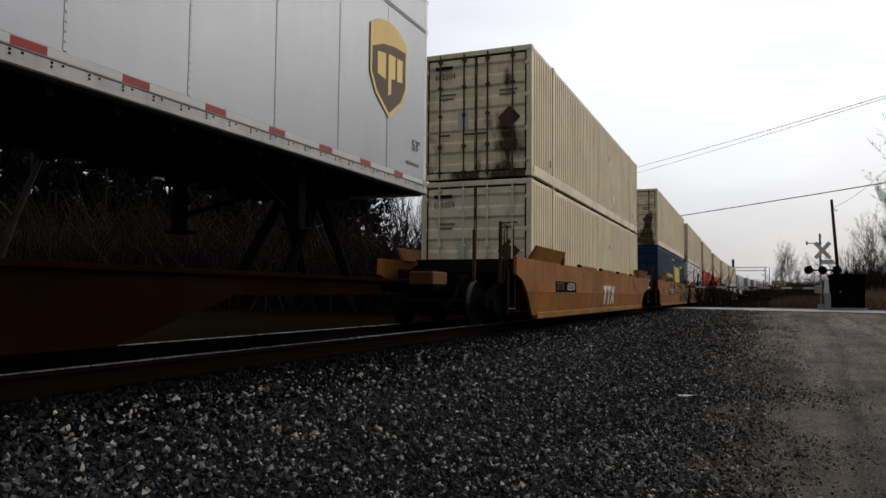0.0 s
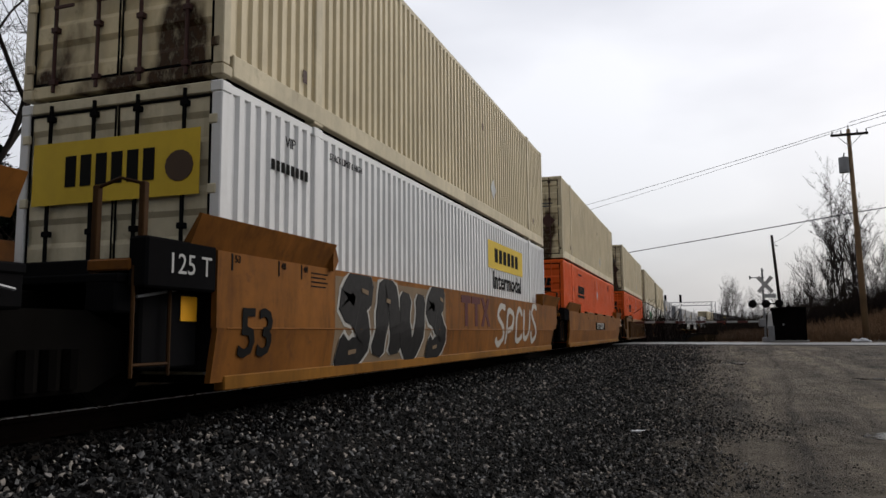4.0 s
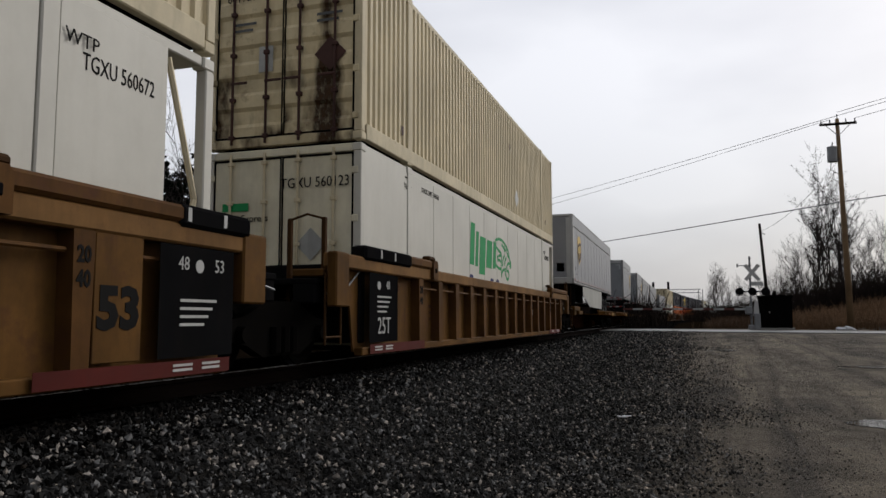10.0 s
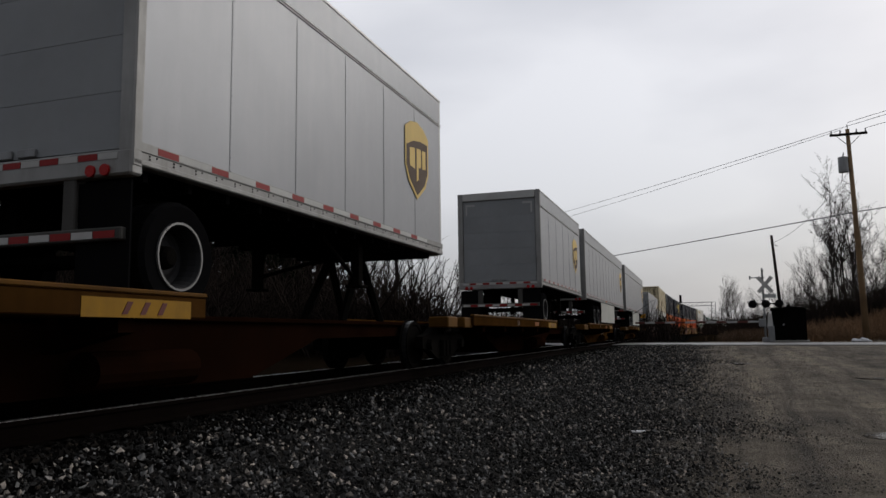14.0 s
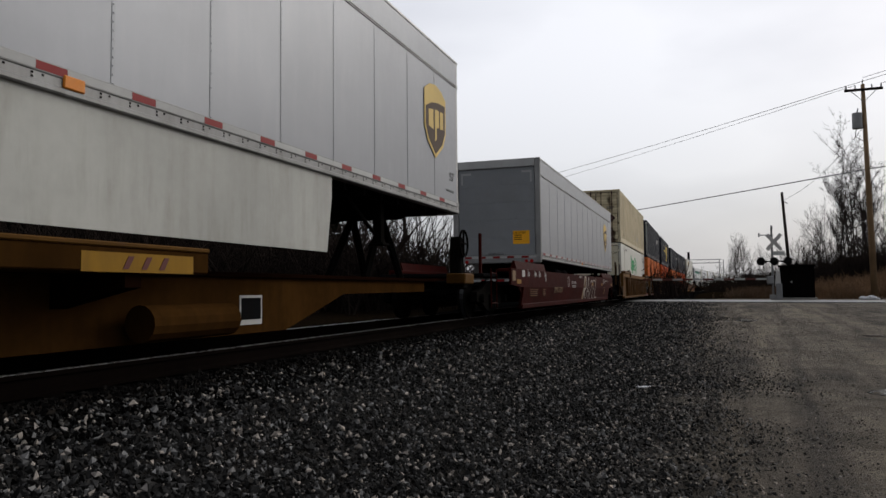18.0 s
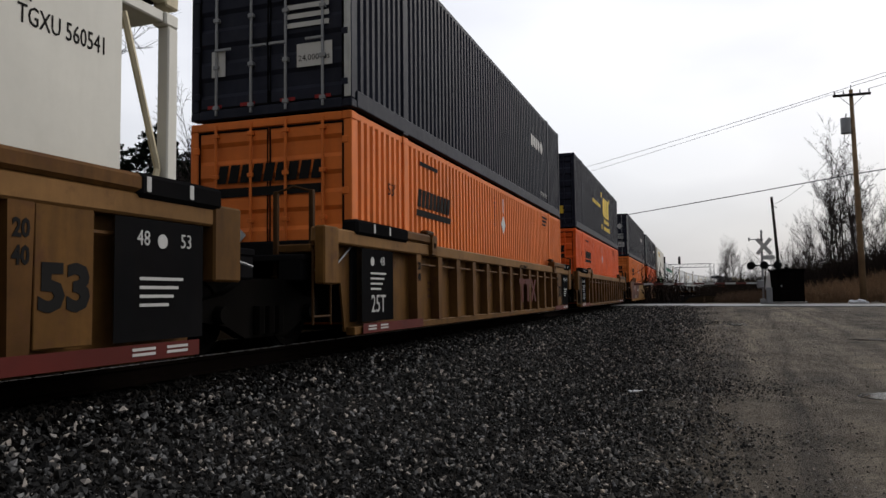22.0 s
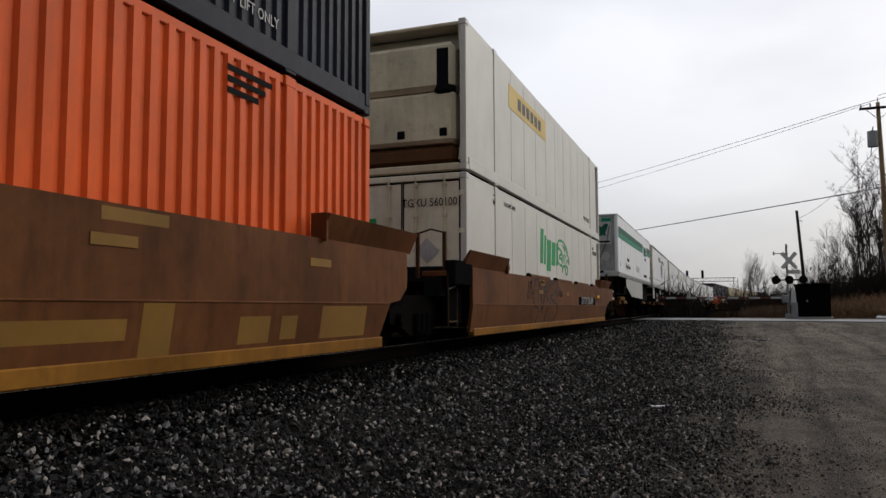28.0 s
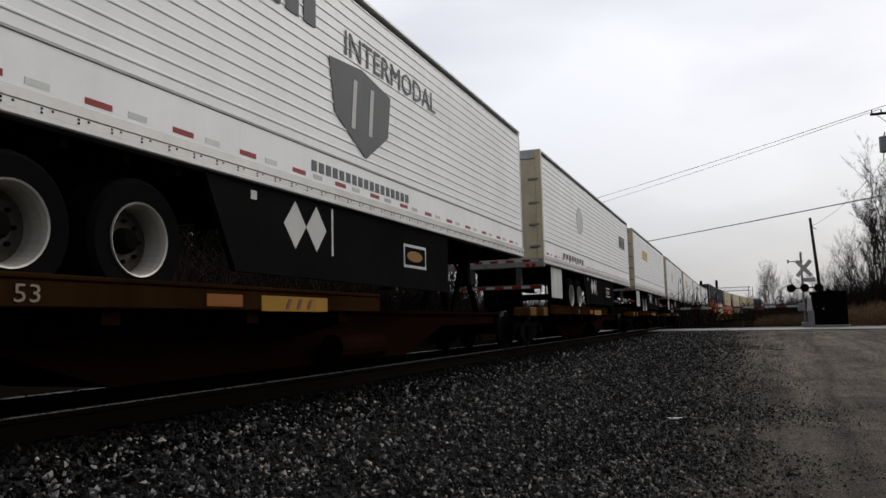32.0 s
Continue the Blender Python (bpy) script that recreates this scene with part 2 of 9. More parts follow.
M["rail_alu"] = surface("grimy_rail_aluminium", (0.25, 0.25, 0.245), 0.5, 0.3, vary=0.25, grime=0.4, streak=0.45, dirt=(0.10, 0.09, 0.08), spec=0.15)
M["bumper_grey"] = surface("sooty_galvanised_bumper", (0.07, 0.068, 0.064), 0.6, 0.2, vary=0.35, grime=0.5, streak=0.4, dirt=(0.02, 0.018, 0.016), spec=0.1)
M["van_grey"] = surface("grey_van_panel", (0.225, 0.232, 0.247), 0.36, 0.25, vary=0.08, grime=0.10, streak=0.2, dirt=(0.30, 0.30, 0.31), bump=0.03, spec=0.2)
M["van_door"] = surface("grey_roll_door", (0.22, 0.23, 0.24), 0.5, 0.1, vary=0.12, grime=0.2, streak=0.25, dirt=(0.2, 0.2, 0.19), bump=0.04)
M["van_white"] = surface("white_van_panel", (0.66, 0.67, 0.67), 0.36, 0.0, vary=0.08, grime=0.10, streak=0.2, dirt=(0.42, 0.41, 0.40), bump=0.03, spec=0.2)
M["van_dirty"] = surface("grimy_white_nose", (0.3, 0.3, 0.29), 0.45, 0.1, vary=0.35, grime=0.5, streak=0.6, dirt=(0.10, 0.095, 0.085))
M["skirt"] = surface("pale_side_skirt", (0.40, 0.40, 0.37), 0.45, vary=0.15, grime=0.3, streak=0.4, dirt=(0.2, 0.19, 0.15), bump=0.03)
M["tape_red"] = plain("red_reflective_tape", (0.2, 0.012, 0.012), 0.4)
M["gate_red"] = plain("faded_gate_red", (0.10, 0.035, 0.03), 0.5)
M["tape_white"] = plain("white_reflective_tape", (0.38, 0.38, 0.37), 0.4)
M["rubber"] = surface("tyre_rubber", (0.006, 0.006, 0.0065), 0.85, vary=0.3, grime=0.3, streak=0.1, spec=0.0)
M["rim_inner"] = surface("grimy_wheel_disc", (0.07, 0.06, 0.05), 0.7, vary=0.5, grime=0.6, streak=0.4, dirt=(0.015, 0.012, 0.01), spec=0.05)
M["rim"] = surface("pale_wheel_rim", (0.42, 0.40, 0.36), 0.4, 0.3, vary=0.25, grime=0.4, streak=0.2)
M["brown_mark"] = plain("brown_marking", (0.075, 0.048, 0.032))
M["brown_pale"] = plain("sooty_pale_stencil", (0.2, 0.16, 0.13), 0.7, vary=0.4)
M["gold_mark"] = plain("gold_marking", (0.62, 0.45, 0.16))
M["green_mark"] = plain("green_marking", (0.02, 0.26, 0.085))
M["teal_mark"] = plain("dark_green_marking", (0.012, 0.20, 0.12))
M["deep_green_mark"] = plain("bottle_green_marking", (0.008, 0.085, 0.055))
M["yellow_mark"] = plain("yellow_marking", (0.6, 0.42, 0.04))
M["black_mark"] = surface("black_marking", (0.014, 0.0135, 0.013), 0.75, vary=0.2, grime=0.1, streak=0.1, bump=0.0, spec=0.02)
M["grey_mark"] = plain("grey_marking", (0.10, 0.105, 0.11))
M["white_mark"] = plain("white_marking", (0.42, 0.415, 0.4))
M["red_mark"] = plain("red_marking", (0.075, 0.0105, 0.0075), 0.7, vary=0.3)
M["blue_mark"] = plain("blue_marking", (0.022, 0.026, 0.10))
M["caution"] = plain("amber_sticker", (0.85, 0.40, 0.02))
M["caution_dim"] = plain("dirty_amber_reflector", (0.16, 0.05, 0.006), 0.6)
M["plate_grey"] = surface("grey_placard", (0.42, 0.43, 0.42), 0.5, 0.3, vary=0.3)
M["plate_brown"] = surface("rusty_placard", (0.07, 0.035, 0.03), 0.6, vary=0.4)
M["scrawl"] = plain("black_spray_paint", (0.009, 0.008, 0.008), 0.6)
M["scrawl_white"] = plain("white_spray_paint", (0.40, 0.385, 0.35), 0.6)
M["scrawl_green"] = plain("dark_green_spray_paint", (0.032, 0.036, 0.018), 0.6, vary=0.3)
M["scrawl_pale"] = plain("pale_grey_spray_paint", (0.17, 0.18, 0.15), 0.6)
M["scrawl_dust"] = plain("dusty_cream_paint", (0.20, 0.14, 0.085), 0.7, vary=0.3)
M["scrawl_maroon"] = surface("maroon_overspray", (0.075, 0.022, 0.018), 0.65, vary=0.4, grime=0.4, streak=0.4)
M["overspray"] = surface("mottled_overspray", (0.07, 0.021, 0.017), 0.65, vary=0.4, grime=0.35, streak=0.35)
ov = M["overspray"].node_tree
ov_old = ov.nodes["Principled BSDF"].inputs["Base Color"].links[0].from_socket
ov_c = mixer(ov, "MIX", ramp(ov, noise_tex(ov, shifted(ov), 1.5, 3.0, 0.5), 0.56, 0.70), ov_old, rgba((0.20, 0.075, 0.062)))
ov_c = mixer(ov, "MIX", ramp(ov, noise_tex(ov, shifted(ov, (1.3, 1.3, 1.6)), 1.9, 3.0, 0.5), 0.62, 0.74), ov_c, rgba((0.20, 0.11, 0.04)))
ov.links.new(ov_c, ov.nodes["Principled BSDF"].inputs["Base Color"])
M["scrawl_rust"] = plain("rust_red_spray_paint", (0.05, 0.018, 0.009), 0.65)
M["scrawl_red"] = plain("maroon_spray_paint", (0.07, 0.012, 0.014), 0.6)
M["mesh_dark"] = surface("dark_louvre", (0.01, 0.011, 0.013), 0.6, spec=0.0)
M["glow_red"] = plain("red_lamp_lens", (0.30, 0.01, 0.01), 0.25)
M["amber_lens"] = plain("amber_lamp_lens", (0.65, 0.22, 0.03), 0.25)
M["pole_wood"] = surface("weathered_pole_wood", (0.22, 0.145, 0.08), 0.8, vary=0.4, grime=0.4, streak=0.6, dirt=(0.12, 0.085, 0.055), bump=0.4, grain=14)
M["old_wood"] = surface("dark_pole_wood", (0.025, 0.021, 0.019), 0.85, vary=0.4, bump=0.3, spec=0.0)
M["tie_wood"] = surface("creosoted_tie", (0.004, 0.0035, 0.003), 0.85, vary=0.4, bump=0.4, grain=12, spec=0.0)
M["galv"] = surface("galvanised_steel", (0.22, 0.225, 0.23), 0.5, 0.5, vary=0.25)
M["wire"] = plain("weathered_wire", (0.06, 0.06, 0.065), 0.6)
M["bark"] = surface("grey_bark", (0.034, 0.029, 0.026), 0.9, vary=0.4, bump=0.5, grain=16, spec=0.0)
M["twig"] = surface("twig_bark", (0.04, 0.033, 0.031), 0.9, vary=0.35, bump=0.2, spec=0.0)
M["needle"] = surface("pine_needles", (0.006, 0.01, 0.006), 0.85, vary=0.5, grime=0.2, streak=0.1, bump=0.0, spec=0.0)
M["brush"] = surface("bare_brush_twigs", (0.024, 0.0185, 0.016), 0.9, vary=0.45, bump=0.0, spec=0.0)
M["brown_brush"] = surface("brown_brush_twigs", (0.028, 0.021, 0.017), 0.9, vary=0.45, bump=0.0, spec=0.0)
M["dry_grass"] = surface("dry_tan_grass", (0.17, 0.1, 0.052), 0.9, vary=0.45, grime=0.3, streak=0.1, dirt=(0.09, 0.052, 0.026), bump=0.0, spec=0.2)
M["bag"] = plain("white_plastic_bag", (0.5, 0.51, 0.53), 0.4)
M["cabin"] = surface("dark_brown_cabinet", (0.004, 0.0036, 0.0036), 0.5, vary=0.3, streak=0.3, grime=0.2, spec=0.0)
M["concrete"] = surface("pale_concrete", (0.30, 0.29, 0.27), 0.85, vary=0.3, bump=0.3)


def ground_surface(name, tones, scale, rough=0.9, bump=0.8, dist=0.03, wet=0.0, tracks=False, gloss=0.0, spill=None):
    """Loose ground: stones from cells at two sizes over broad patches."""
    m = bpy.data.materials.new(name)
    m.use_nodes = True
    nt = m.node_tree
    bsdf = nt.nodes["Principled BSDF"]
    tc = nt.nodes.new("ShaderNodeTexCoord")
    vec = tc.outputs["Object"]
    vo = nt.nodes.new("ShaderNodeTexVoronoi")
    vo.inputs["Scale"].default_value = scale
    nt.links.new(vec, vo.inputs["Vector"])
    hue = nt.nodes.new("ShaderNodeSeparateColor")
    nt.links.new(vo.outputs["Color"], hue.inputs["Color"])
    fine = noise_tex(nt, vec, scale * 2.2, 6.0, 0.7)
    broad = noise_tex(nt, vec, 0.35, 4.0, 0.55)
    mid = noise_tex(nt, vec, 2.3, 5.0, 0.6)
    c = mixer(nt, "MIX", hue.outputs["Red"], rgba(tones[0]), rgba(tones[1]))
    c = mixer(nt, "MIX", ramp(nt, mid, 0.42, 0.66), c, rgba(tones[2]))
    c = mixer(nt, "MULTIPLY", 0.75, c, ramp(nt, broad, 0.3, 0.7, (0.62, 0.62, 0.62, 1), (1.15, 1.13, 1.08, 1)))
    c = mixer(nt, "MULTIPLY", 0.6, c, ramp(nt, fine, 0.3, 0.7, (0.5, 0.5, 0.5, 1), (1.25, 1.25, 1.25, 1)))
    if tracks:
        mp = nt.nodes.new("ShaderNodeMapping")
        mp.inputs["Scale"].default_value, mp.inputs["Rotation"].default_value = (1.1, 0.10, 1.0), (0, 0, 0.03)
        nt.links.new(vec, mp.inputs["Vector"])
        lanes = noise_tex(nt, mp.outputs["Vector"], 1.0, 6.0, 0.66)
        lanes.node.inputs["Distortion"].default_value = 0.9
        c = mixer(nt, "MULTIPLY", 0.8, c, ramp(nt, lanes, 0.36, 0.62, (0.34, 0.34, 0.36, 1), (1.25, 1.22, 1.15, 1)))
        c = mixer(nt, "MULTIPLY", 0.8, c, ramp(nt, noise_tex(nt, vec, 1.1, 7.0, 0.68), 0.33, 0.55, (0.42, 0.43, 0.42, 1), (1.08, 1.06, 1.03, 1)))
    if spill:
        # dark crushed stone spread over the near edge of the lot
        sx, ad = nt.nodes.new("ShaderNodeSeparateXYZ"), nt.nodes.new("ShaderNodeMath")
        ad.operation, ad.inputs[1].default_value = "MULTIPLY_ADD", 2.6
        nt.links.new(vec, sx.inputs[0])
        nt.links.new(noise_tex(nt, vec, 0.9, 6.0, 0.7), ad.inputs[0])
        nt.links.new(sx.outputs["X"], ad.inputs[2])
        mr = nt.nodes.new("ShaderNodeMapRange")
        mr.interpolation_type = "SMOOTHSTEP"
        mr.inputs["From Min"].default_value, mr.inputs["From Max"].default_value = 0.0, 2.3
        nt.links.new(ad.outputs[0], mr.inputs["Value"])
        dark = mixer(nt, "MIX", hue.outputs["Green"], rgba(spill[0]), rgba(spill[1]))
        dark = mixer(nt, "MULTIPLY", 0.7, dark, ramp(nt, fine, 0.3, 0.7, (0.35, 0.35, 0.35, 1), (1.3, 1.3, 1.3, 1)))
        c = mixer(nt, "MIX", mr.outputs["Result"], dark, c)
    nt.links.new(c, bsdf.inputs["Base Color"])
    bsdf.inputs["Roughness"].default_value = rough
    bsdf.inputs["Specular IOR Level"].default_value = gloss
    if wet > 0:
        r = ramp(nt, broad, 0.30, 0.42, (0.25, 0.25, 0.25, 1), (rough, rough, rough, 1))
        nt.links.new(r, bsdf.inputs["Roughness"])
    h = nt.nodes.new("ShaderNodeMath")
    h.operation = "SUBTRACT"
    nt.links.new(fine, h.inputs[0])
    nt.links.new(vo.outputs["Distance"], h.inputs[1])
    b = nt.nodes.new("ShaderNodeBump")
    b.inputs["Strength"].default_value, b.inputs["Distance"].default_value = bump, dist
    nt.links.new(h.outputs[0], b.inputs["Height"])
    nt.links.new(b.outputs["Normal"], bsdf.inputs["Normal"])
    return m


M["lot"] = ground_surface("packed_gravel", ((0.092, 0.082, 0.070), (0.26, 0.232, 0.198), (0.165, 0.146, 0.124)), 55.0, 0.8, 1.0, 0.03, 0.0, True, 0.04, spill=((0.008, 0.0075, 0.007), (0.034, 0.031, 0.028)))
# Near black: the dark beneath the train is put into the bed's colour.
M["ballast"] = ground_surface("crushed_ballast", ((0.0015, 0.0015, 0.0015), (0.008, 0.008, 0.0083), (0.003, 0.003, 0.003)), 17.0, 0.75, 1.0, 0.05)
M["asphalt"] = ground_surface("worn_asphalt", ((0.075, 0.075, 0.08), (0.115, 0.115, 0.12), (0.09, 0.09, 0.095)), 60.0, 0.45, 0.3, 0.005, 0.4, gloss=0.45)
M["soil"] = ground_surface("leafy_soil", ((0.005, 0.004, 0.003), (0.014, 0.010, 0.006), (0.009, 0.006, 0.004)), 20.0, 0.95, 0.8, 0.04)


def stone_mat(name, low, mid_tone, high):
    m = bpy.data.materials.new(name)
    m.use_nodes = True
    nt = m.node_tree
    bsdf = nt.nodes["Principled BSDF"]
    geo, tc = nt.nodes.new("ShaderNodeNewGeometry"), nt.nodes.new("ShaderNodeTexCoord")
    c = ramp(nt, geo.outputs["Random Per Island"], 0.0, 1.0, rgba(low), rgba(high))
    mid = c.node.color_ramp.elements.new(0.72)
    mid.color = rgba(mid_tone)
    warm = ramp(nt, geo.outputs["Random Per Island"], 0.90, 0.94, (1, 1, 1, 1), (1.25, 1.12, 1.0, 1))
    c = mixer(nt, "MULTIPLY", 1.0, c, warm)
    fine = noise_tex(nt, tc.outputs["Object"], 60.0, 4.0, 0.7)
    c = mixer(nt, "MULTIPLY", 0.6, c, ramp(nt, fine, 0.3, 0.7, (0.5, 0.5, 0.5, 1), (1.2, 1.2, 1.2, 1)))
    nt.links.new(c, bsdf.inputs["Base Color"])
    bsdf.inputs["Roughness"].default_value = 0.7
    bsdf.inputs["Specular IOR Level"].default_value = 0.02
    return m


M["stone"] = stone_mat("ballast_stone", (0.009, 0.0089, 0.0087), (0.032, 0.0316, 0.031), (0.25, 0.249, 0.247))
# Darkest stones: the train's shade beside the ties, put into their colour.
M["shaded_stone"] = stone_mat("shaded_ballast_stone", (0.0022, 0.002, 0.0018), (0.006, 0.0055, 0.005), (0.02, 0.0185, 0.017))
M["gravel"] = stone_mat("dusty_gravel", (0.03, 0.0282, 0.0262), (0.115, 0.108, 0.099), (0.30, 0.288, 0.268))
M["water"] = plain("muddy_water", (0.03, 0.027, 0.023), 0.08, vary=0.05)
M["tread_steel"] = surface("worn_wheel_tread", (0.05, 0.05, 0.052), 0.45, 0.8, vary=0.3)
M["rim_edge"] = plain("bright_rim_edge", (0.17, 0.17, 0.17), 0.4, 0.5)
M["rim_dark"] = plain("sooty_wheel_disc", (0.02, 0.02, 0.021), 0.6)
M["dry_brown"] = surface("brown_weeds", (0.09, 0.052, 0.028), 0.9, vary=0.45, grime=0.3, streak=0.1, dirt=(0.03, 0.018, 0.01), bump=0.0, spec=0.2)


# ---- mesh building ----
class Shape:
    """Collects solids into one mesh."""

    def __init__(self):
        self.v, self.f = [], []

    def add(self, verts, faces):
        n = len(self.v)
        self.v += [tuple(p) for p in verts]
        self.f += [tuple(i + n for i in f) for f in faces]
        return self

    def box(self, x0, x1, y0, y1, z0, z1):
        p = [(x, y, z) for z in (z0, z1) for y in (y0, y1) for x in (x0, x1)]
        return self.add(p, [(0, 2, 3, 1), (4, 5, 7, 6), (0, 1, 5, 4), (2, 6, 7, 3), (0, 4, 6, 2), (1, 3, 7, 5)])

    def cbox(self, x0, x1, y0, y1, z0, z1, c=0.01):
        """A box with chamfered edges."""
        c = min(c, (x1 - x0) * 0.45, (y1 - y0) * 0.45, (z1 - z0) * 0.45)
        mid, half = ((x0 + x1) / 2, (y0 + y1) / 2, (z0 + z1) / 2), ((x1 - x0) / 2, (y1 - y0) / 2, (z1 - z0) / 2)
        verts, at = [], {}
        for sx in (-1, 1):
            for sy in (-1, 1):
                for sz in (-1, 1):
                    for axis in range(3):
                        p = [mid[k] + (sx, sy, sz)[k] * (half[k] - (0 if k == axis else c)) for k in range(3)]
                        at[(sx, sy, sz, axis)] = len(verts)
                        verts.append(p)
        faces = []
        for axis in range(3):
            u, w = (axis + 1) % 3, (axis + 2) % 3
            for s in (-1, 1):
                def key(a, b):
                    q = [0, 0, 0]
                    q[axis], q[u], q[w] = s, a, b
                    return at[(*q, axis)]
                loop = [key(-1, -1), key(1, -1), key(1, 1), key(-1, 1)]
                faces.append(tuple(loop if s > 0 else loop[::-1]))
            for a in (-1, 1):
                for b in (-1, 1):
                    def edge(k, ax):
                        q = [0, 0, 0]
                        q[axis], q[u], q[w] = k, a, b
                        return at[(*q, ax)]
                    loop = [edge(-1, u), edge(1, u), edge(1, w), edge(-1, w)]
                    faces.append(tuple(loop if a * b > 0 else loop[::-1]))
        for sx in (-1, 1):
            for sy in (-1, 1):
                for sz in (-1, 1):
                    loop = [at[(sx, sy, sz, k)] for k in range(3)]
                    faces.append(tuple(loop if sx * sy * sz > 0 else loop[::-1]))
        return self.add(verts, faces)

    def prism(self, outline, axis, a, b):
        """A closed outline in the other two axes (in the order x, y, z), drawn out along an axis."""
        n = len(outline)
        verts = []
        for k in (a, b):
            for p in outline:
                q = list(p)
                q.insert("xyz".index(axis), k)
                verts.append(q)
        faces = [tuple(range(n))[::-1], tuple(range(n, 2 * n))]
        faces += [(i, (i + 1) % n, n + (i + 1) % n, n + i) for i in range(n)]
        area = sum(outline[i][0] * outline[(i + 1) % n][1] - outline[(i + 1) % n][0] * outline[i][1] for i in range(n))
        if (area < 0) != (axis == "y"):
            faces = [f[::-1] for f in faces]
        return self.add(verts, faces)

    def tube(self, p0, p1, r0, r1=None, n=8, caps=True):
        p0, p1 = Vector(p0), Vector(p1)
        r1 = r0 if r1 is None else r1
        d = (p1 - p0).normalized()
        u = d.orthogonal().normalized()
        w = d.cross(u)
        ring = [(math.cos(2 * math.pi * i / n), math.sin(2 * math.pi * i / n)) for i in range(n)]
        verts = [p0 + (u * c + w * s) * r0 for c, s in ring] + [p1 + (u * c + w * s) * r1 for c, s in ring]
        faces = [(i, (i + 1) % n, n + (i + 1) % n, n + i) for i in range(n)]
        if caps:
            faces += [tuple(range(n))[::-1], tuple(range(n, 2 * n))]
        return self.add(verts, faces)

    def path(self, pts, r, n=6):
        pts = [Vector(p) for p in pts]
        u, verts, k = None, [], len(pts)
        for i, p in enumerate(pts):
            d = (pts[min(k - 1, i + 1)] - pts[max(0, i - 1)]).normalized()
            u = d.orthogonal().normalized() if u is None else (u - d * u.dot(d)).normalized()
            w = d.cross(u)
            verts += [p + (u * math.cos(2 * math.pi * j / n) + w * math.sin(2 * math.pi * j / n)) * r for j in range(n)]
        faces = [(i * n + j, i * n + (j + 1) % n, (i + 1) * n + (j + 1) % n, (i + 1) * n + j) for i in range(k - 1) for j in range(n)]
        return self.add(verts, faces + [tuple(range(n))[::-1], tuple(range((k - 1) * n, k * n))])

    def lathe(self, profile, centre, n=20, caps=True):
        """A profile of (radius, x) turned round the x axis."""
        cx, cy, cz = centre
        verts = [(cx + x, cy + r * math.cos(2 * math.pi * i / n), cz + r * math.sin(2 * math.pi * i / n))
                 for r, x in profile for i in range(n)]
        faces = []
        for k in range(len(profile) - 1):
            for i in range(n):
                j = (i + 1) % n
                faces.append((k * n + i, k * n + j, (k + 1) * n + j, (k + 1) * n + i))
        if caps:
            faces += [tuple(range(n))[::-1], tuple(range((len(profile) - 1) * n, len(profile) * n))]
        return self.add(verts, faces)

    def mesh(self, name, material, smooth=False):
        me = bpy.data.meshes.new(name)
        me.from_pydata(self.v, [], self.f)
        me.materials.append(M[material])
        if smooth:
            me.polygons.foreach_set("use_smooth", [True] * len(me.polygons))
        me.update()
        return me


def part(name, shape, material, parent, label="", at=None, smooth=False):
    """Links a shape (or a ready mesh) as one mesh object under a thing or a part."""
    me = shape.mesh(name, material, smooth) if isinstance(shape, Shape) else shape
    ob = new(name, me)
    ob.parent = parent
    if at is not None:
        ob.matrix_basis = at
    if label:
        tagged(ob, label)
    return ob


def thing(name, label, category, group="", kind=""):
    return tagged(new(name), label, category, group, kind)


SIDE = Matrix(((0, 0, 1, 0), (1, 0, 0, 0), (0, 1, 0, 0), (0, 0, 0, 1)))     # drawn on a wall that faces +x
BACK = Matrix(((1, 0, 0, 0), (0, 0, -1, 0), (0, 1, 0, 0), (0, 0, 0, 1)))    # drawn on a wall that faces -y
LETTERS = {}


def letters(text, size, material, fat=0.0):
    key = (text, size, material, fat)
    if key not in LETTERS:
        cu = bpy.data.curves.new("lettering", "FONT")
        cu.body, cu.size, cu.extrude, cu.offset = text, size, 0.002, fat
        cu.align_x, cu.align_y, cu.resolution_u = "CENTER", "CENTER", 2
        ob = bpy.data.objects.new("lettering", cu)
        me = bpy.data.meshes.new_from_object(ob)
        bpy.data.objects.remove(ob)
        me.materials.clear()
        me.materials.append(M[material])
        LETTERS[key] = me
    return LETTERS[key]


def write(parent, text, size, material, wall, u, h, off, wide=1.0, fat=0.0, name="lettering"):
    """Lettering on a wall: u along it, h up, off out of the thing's middle."""
    place = Vector((off, u, h)) if wall == "side" else Vector((u, -off, h))
    m = Matrix.Translation(place) @ (SIDE if wall == "side" else BACK) @ Matrix.Diagonal((wide, 1, 1, 1))
    return part(name, letters(text, size, material, fat), material, parent, at=m)


def marking(parent, name, outline, material, wall, off, label="", thick=0.004):
    """A flat painted shape or plate: an outline of (along, up) on a wall."""
    s = Shape()
    if wall == "side":
        s.prism(outline, "x", off, off + thick)
    else:
        s.prism(outline, "y", -off - thick, -off)
    return part(name, s, material, parent, label)


def rect(u0, u1, h0, h1):
    return [(u0, h0), (u1, h0), (u1, h1), (u0, h1)]


def diamond(u, h, r):
    return [(u - r, h), (u, h - r), (u + r, h), (u, h + r)]


def ellipse(u, h, ru, rh, n=20, turn=0.0):
    c, s = math.cos(turn), math.sin(turn)
    pts = [(ru * math.cos(2 * math.pi * i / n), rh * math.sin(2 * math.pi * i / n)) for i in range(n)]
    return [(u + c * a - s * b, h + s * a + c * b) for a, b in pts]


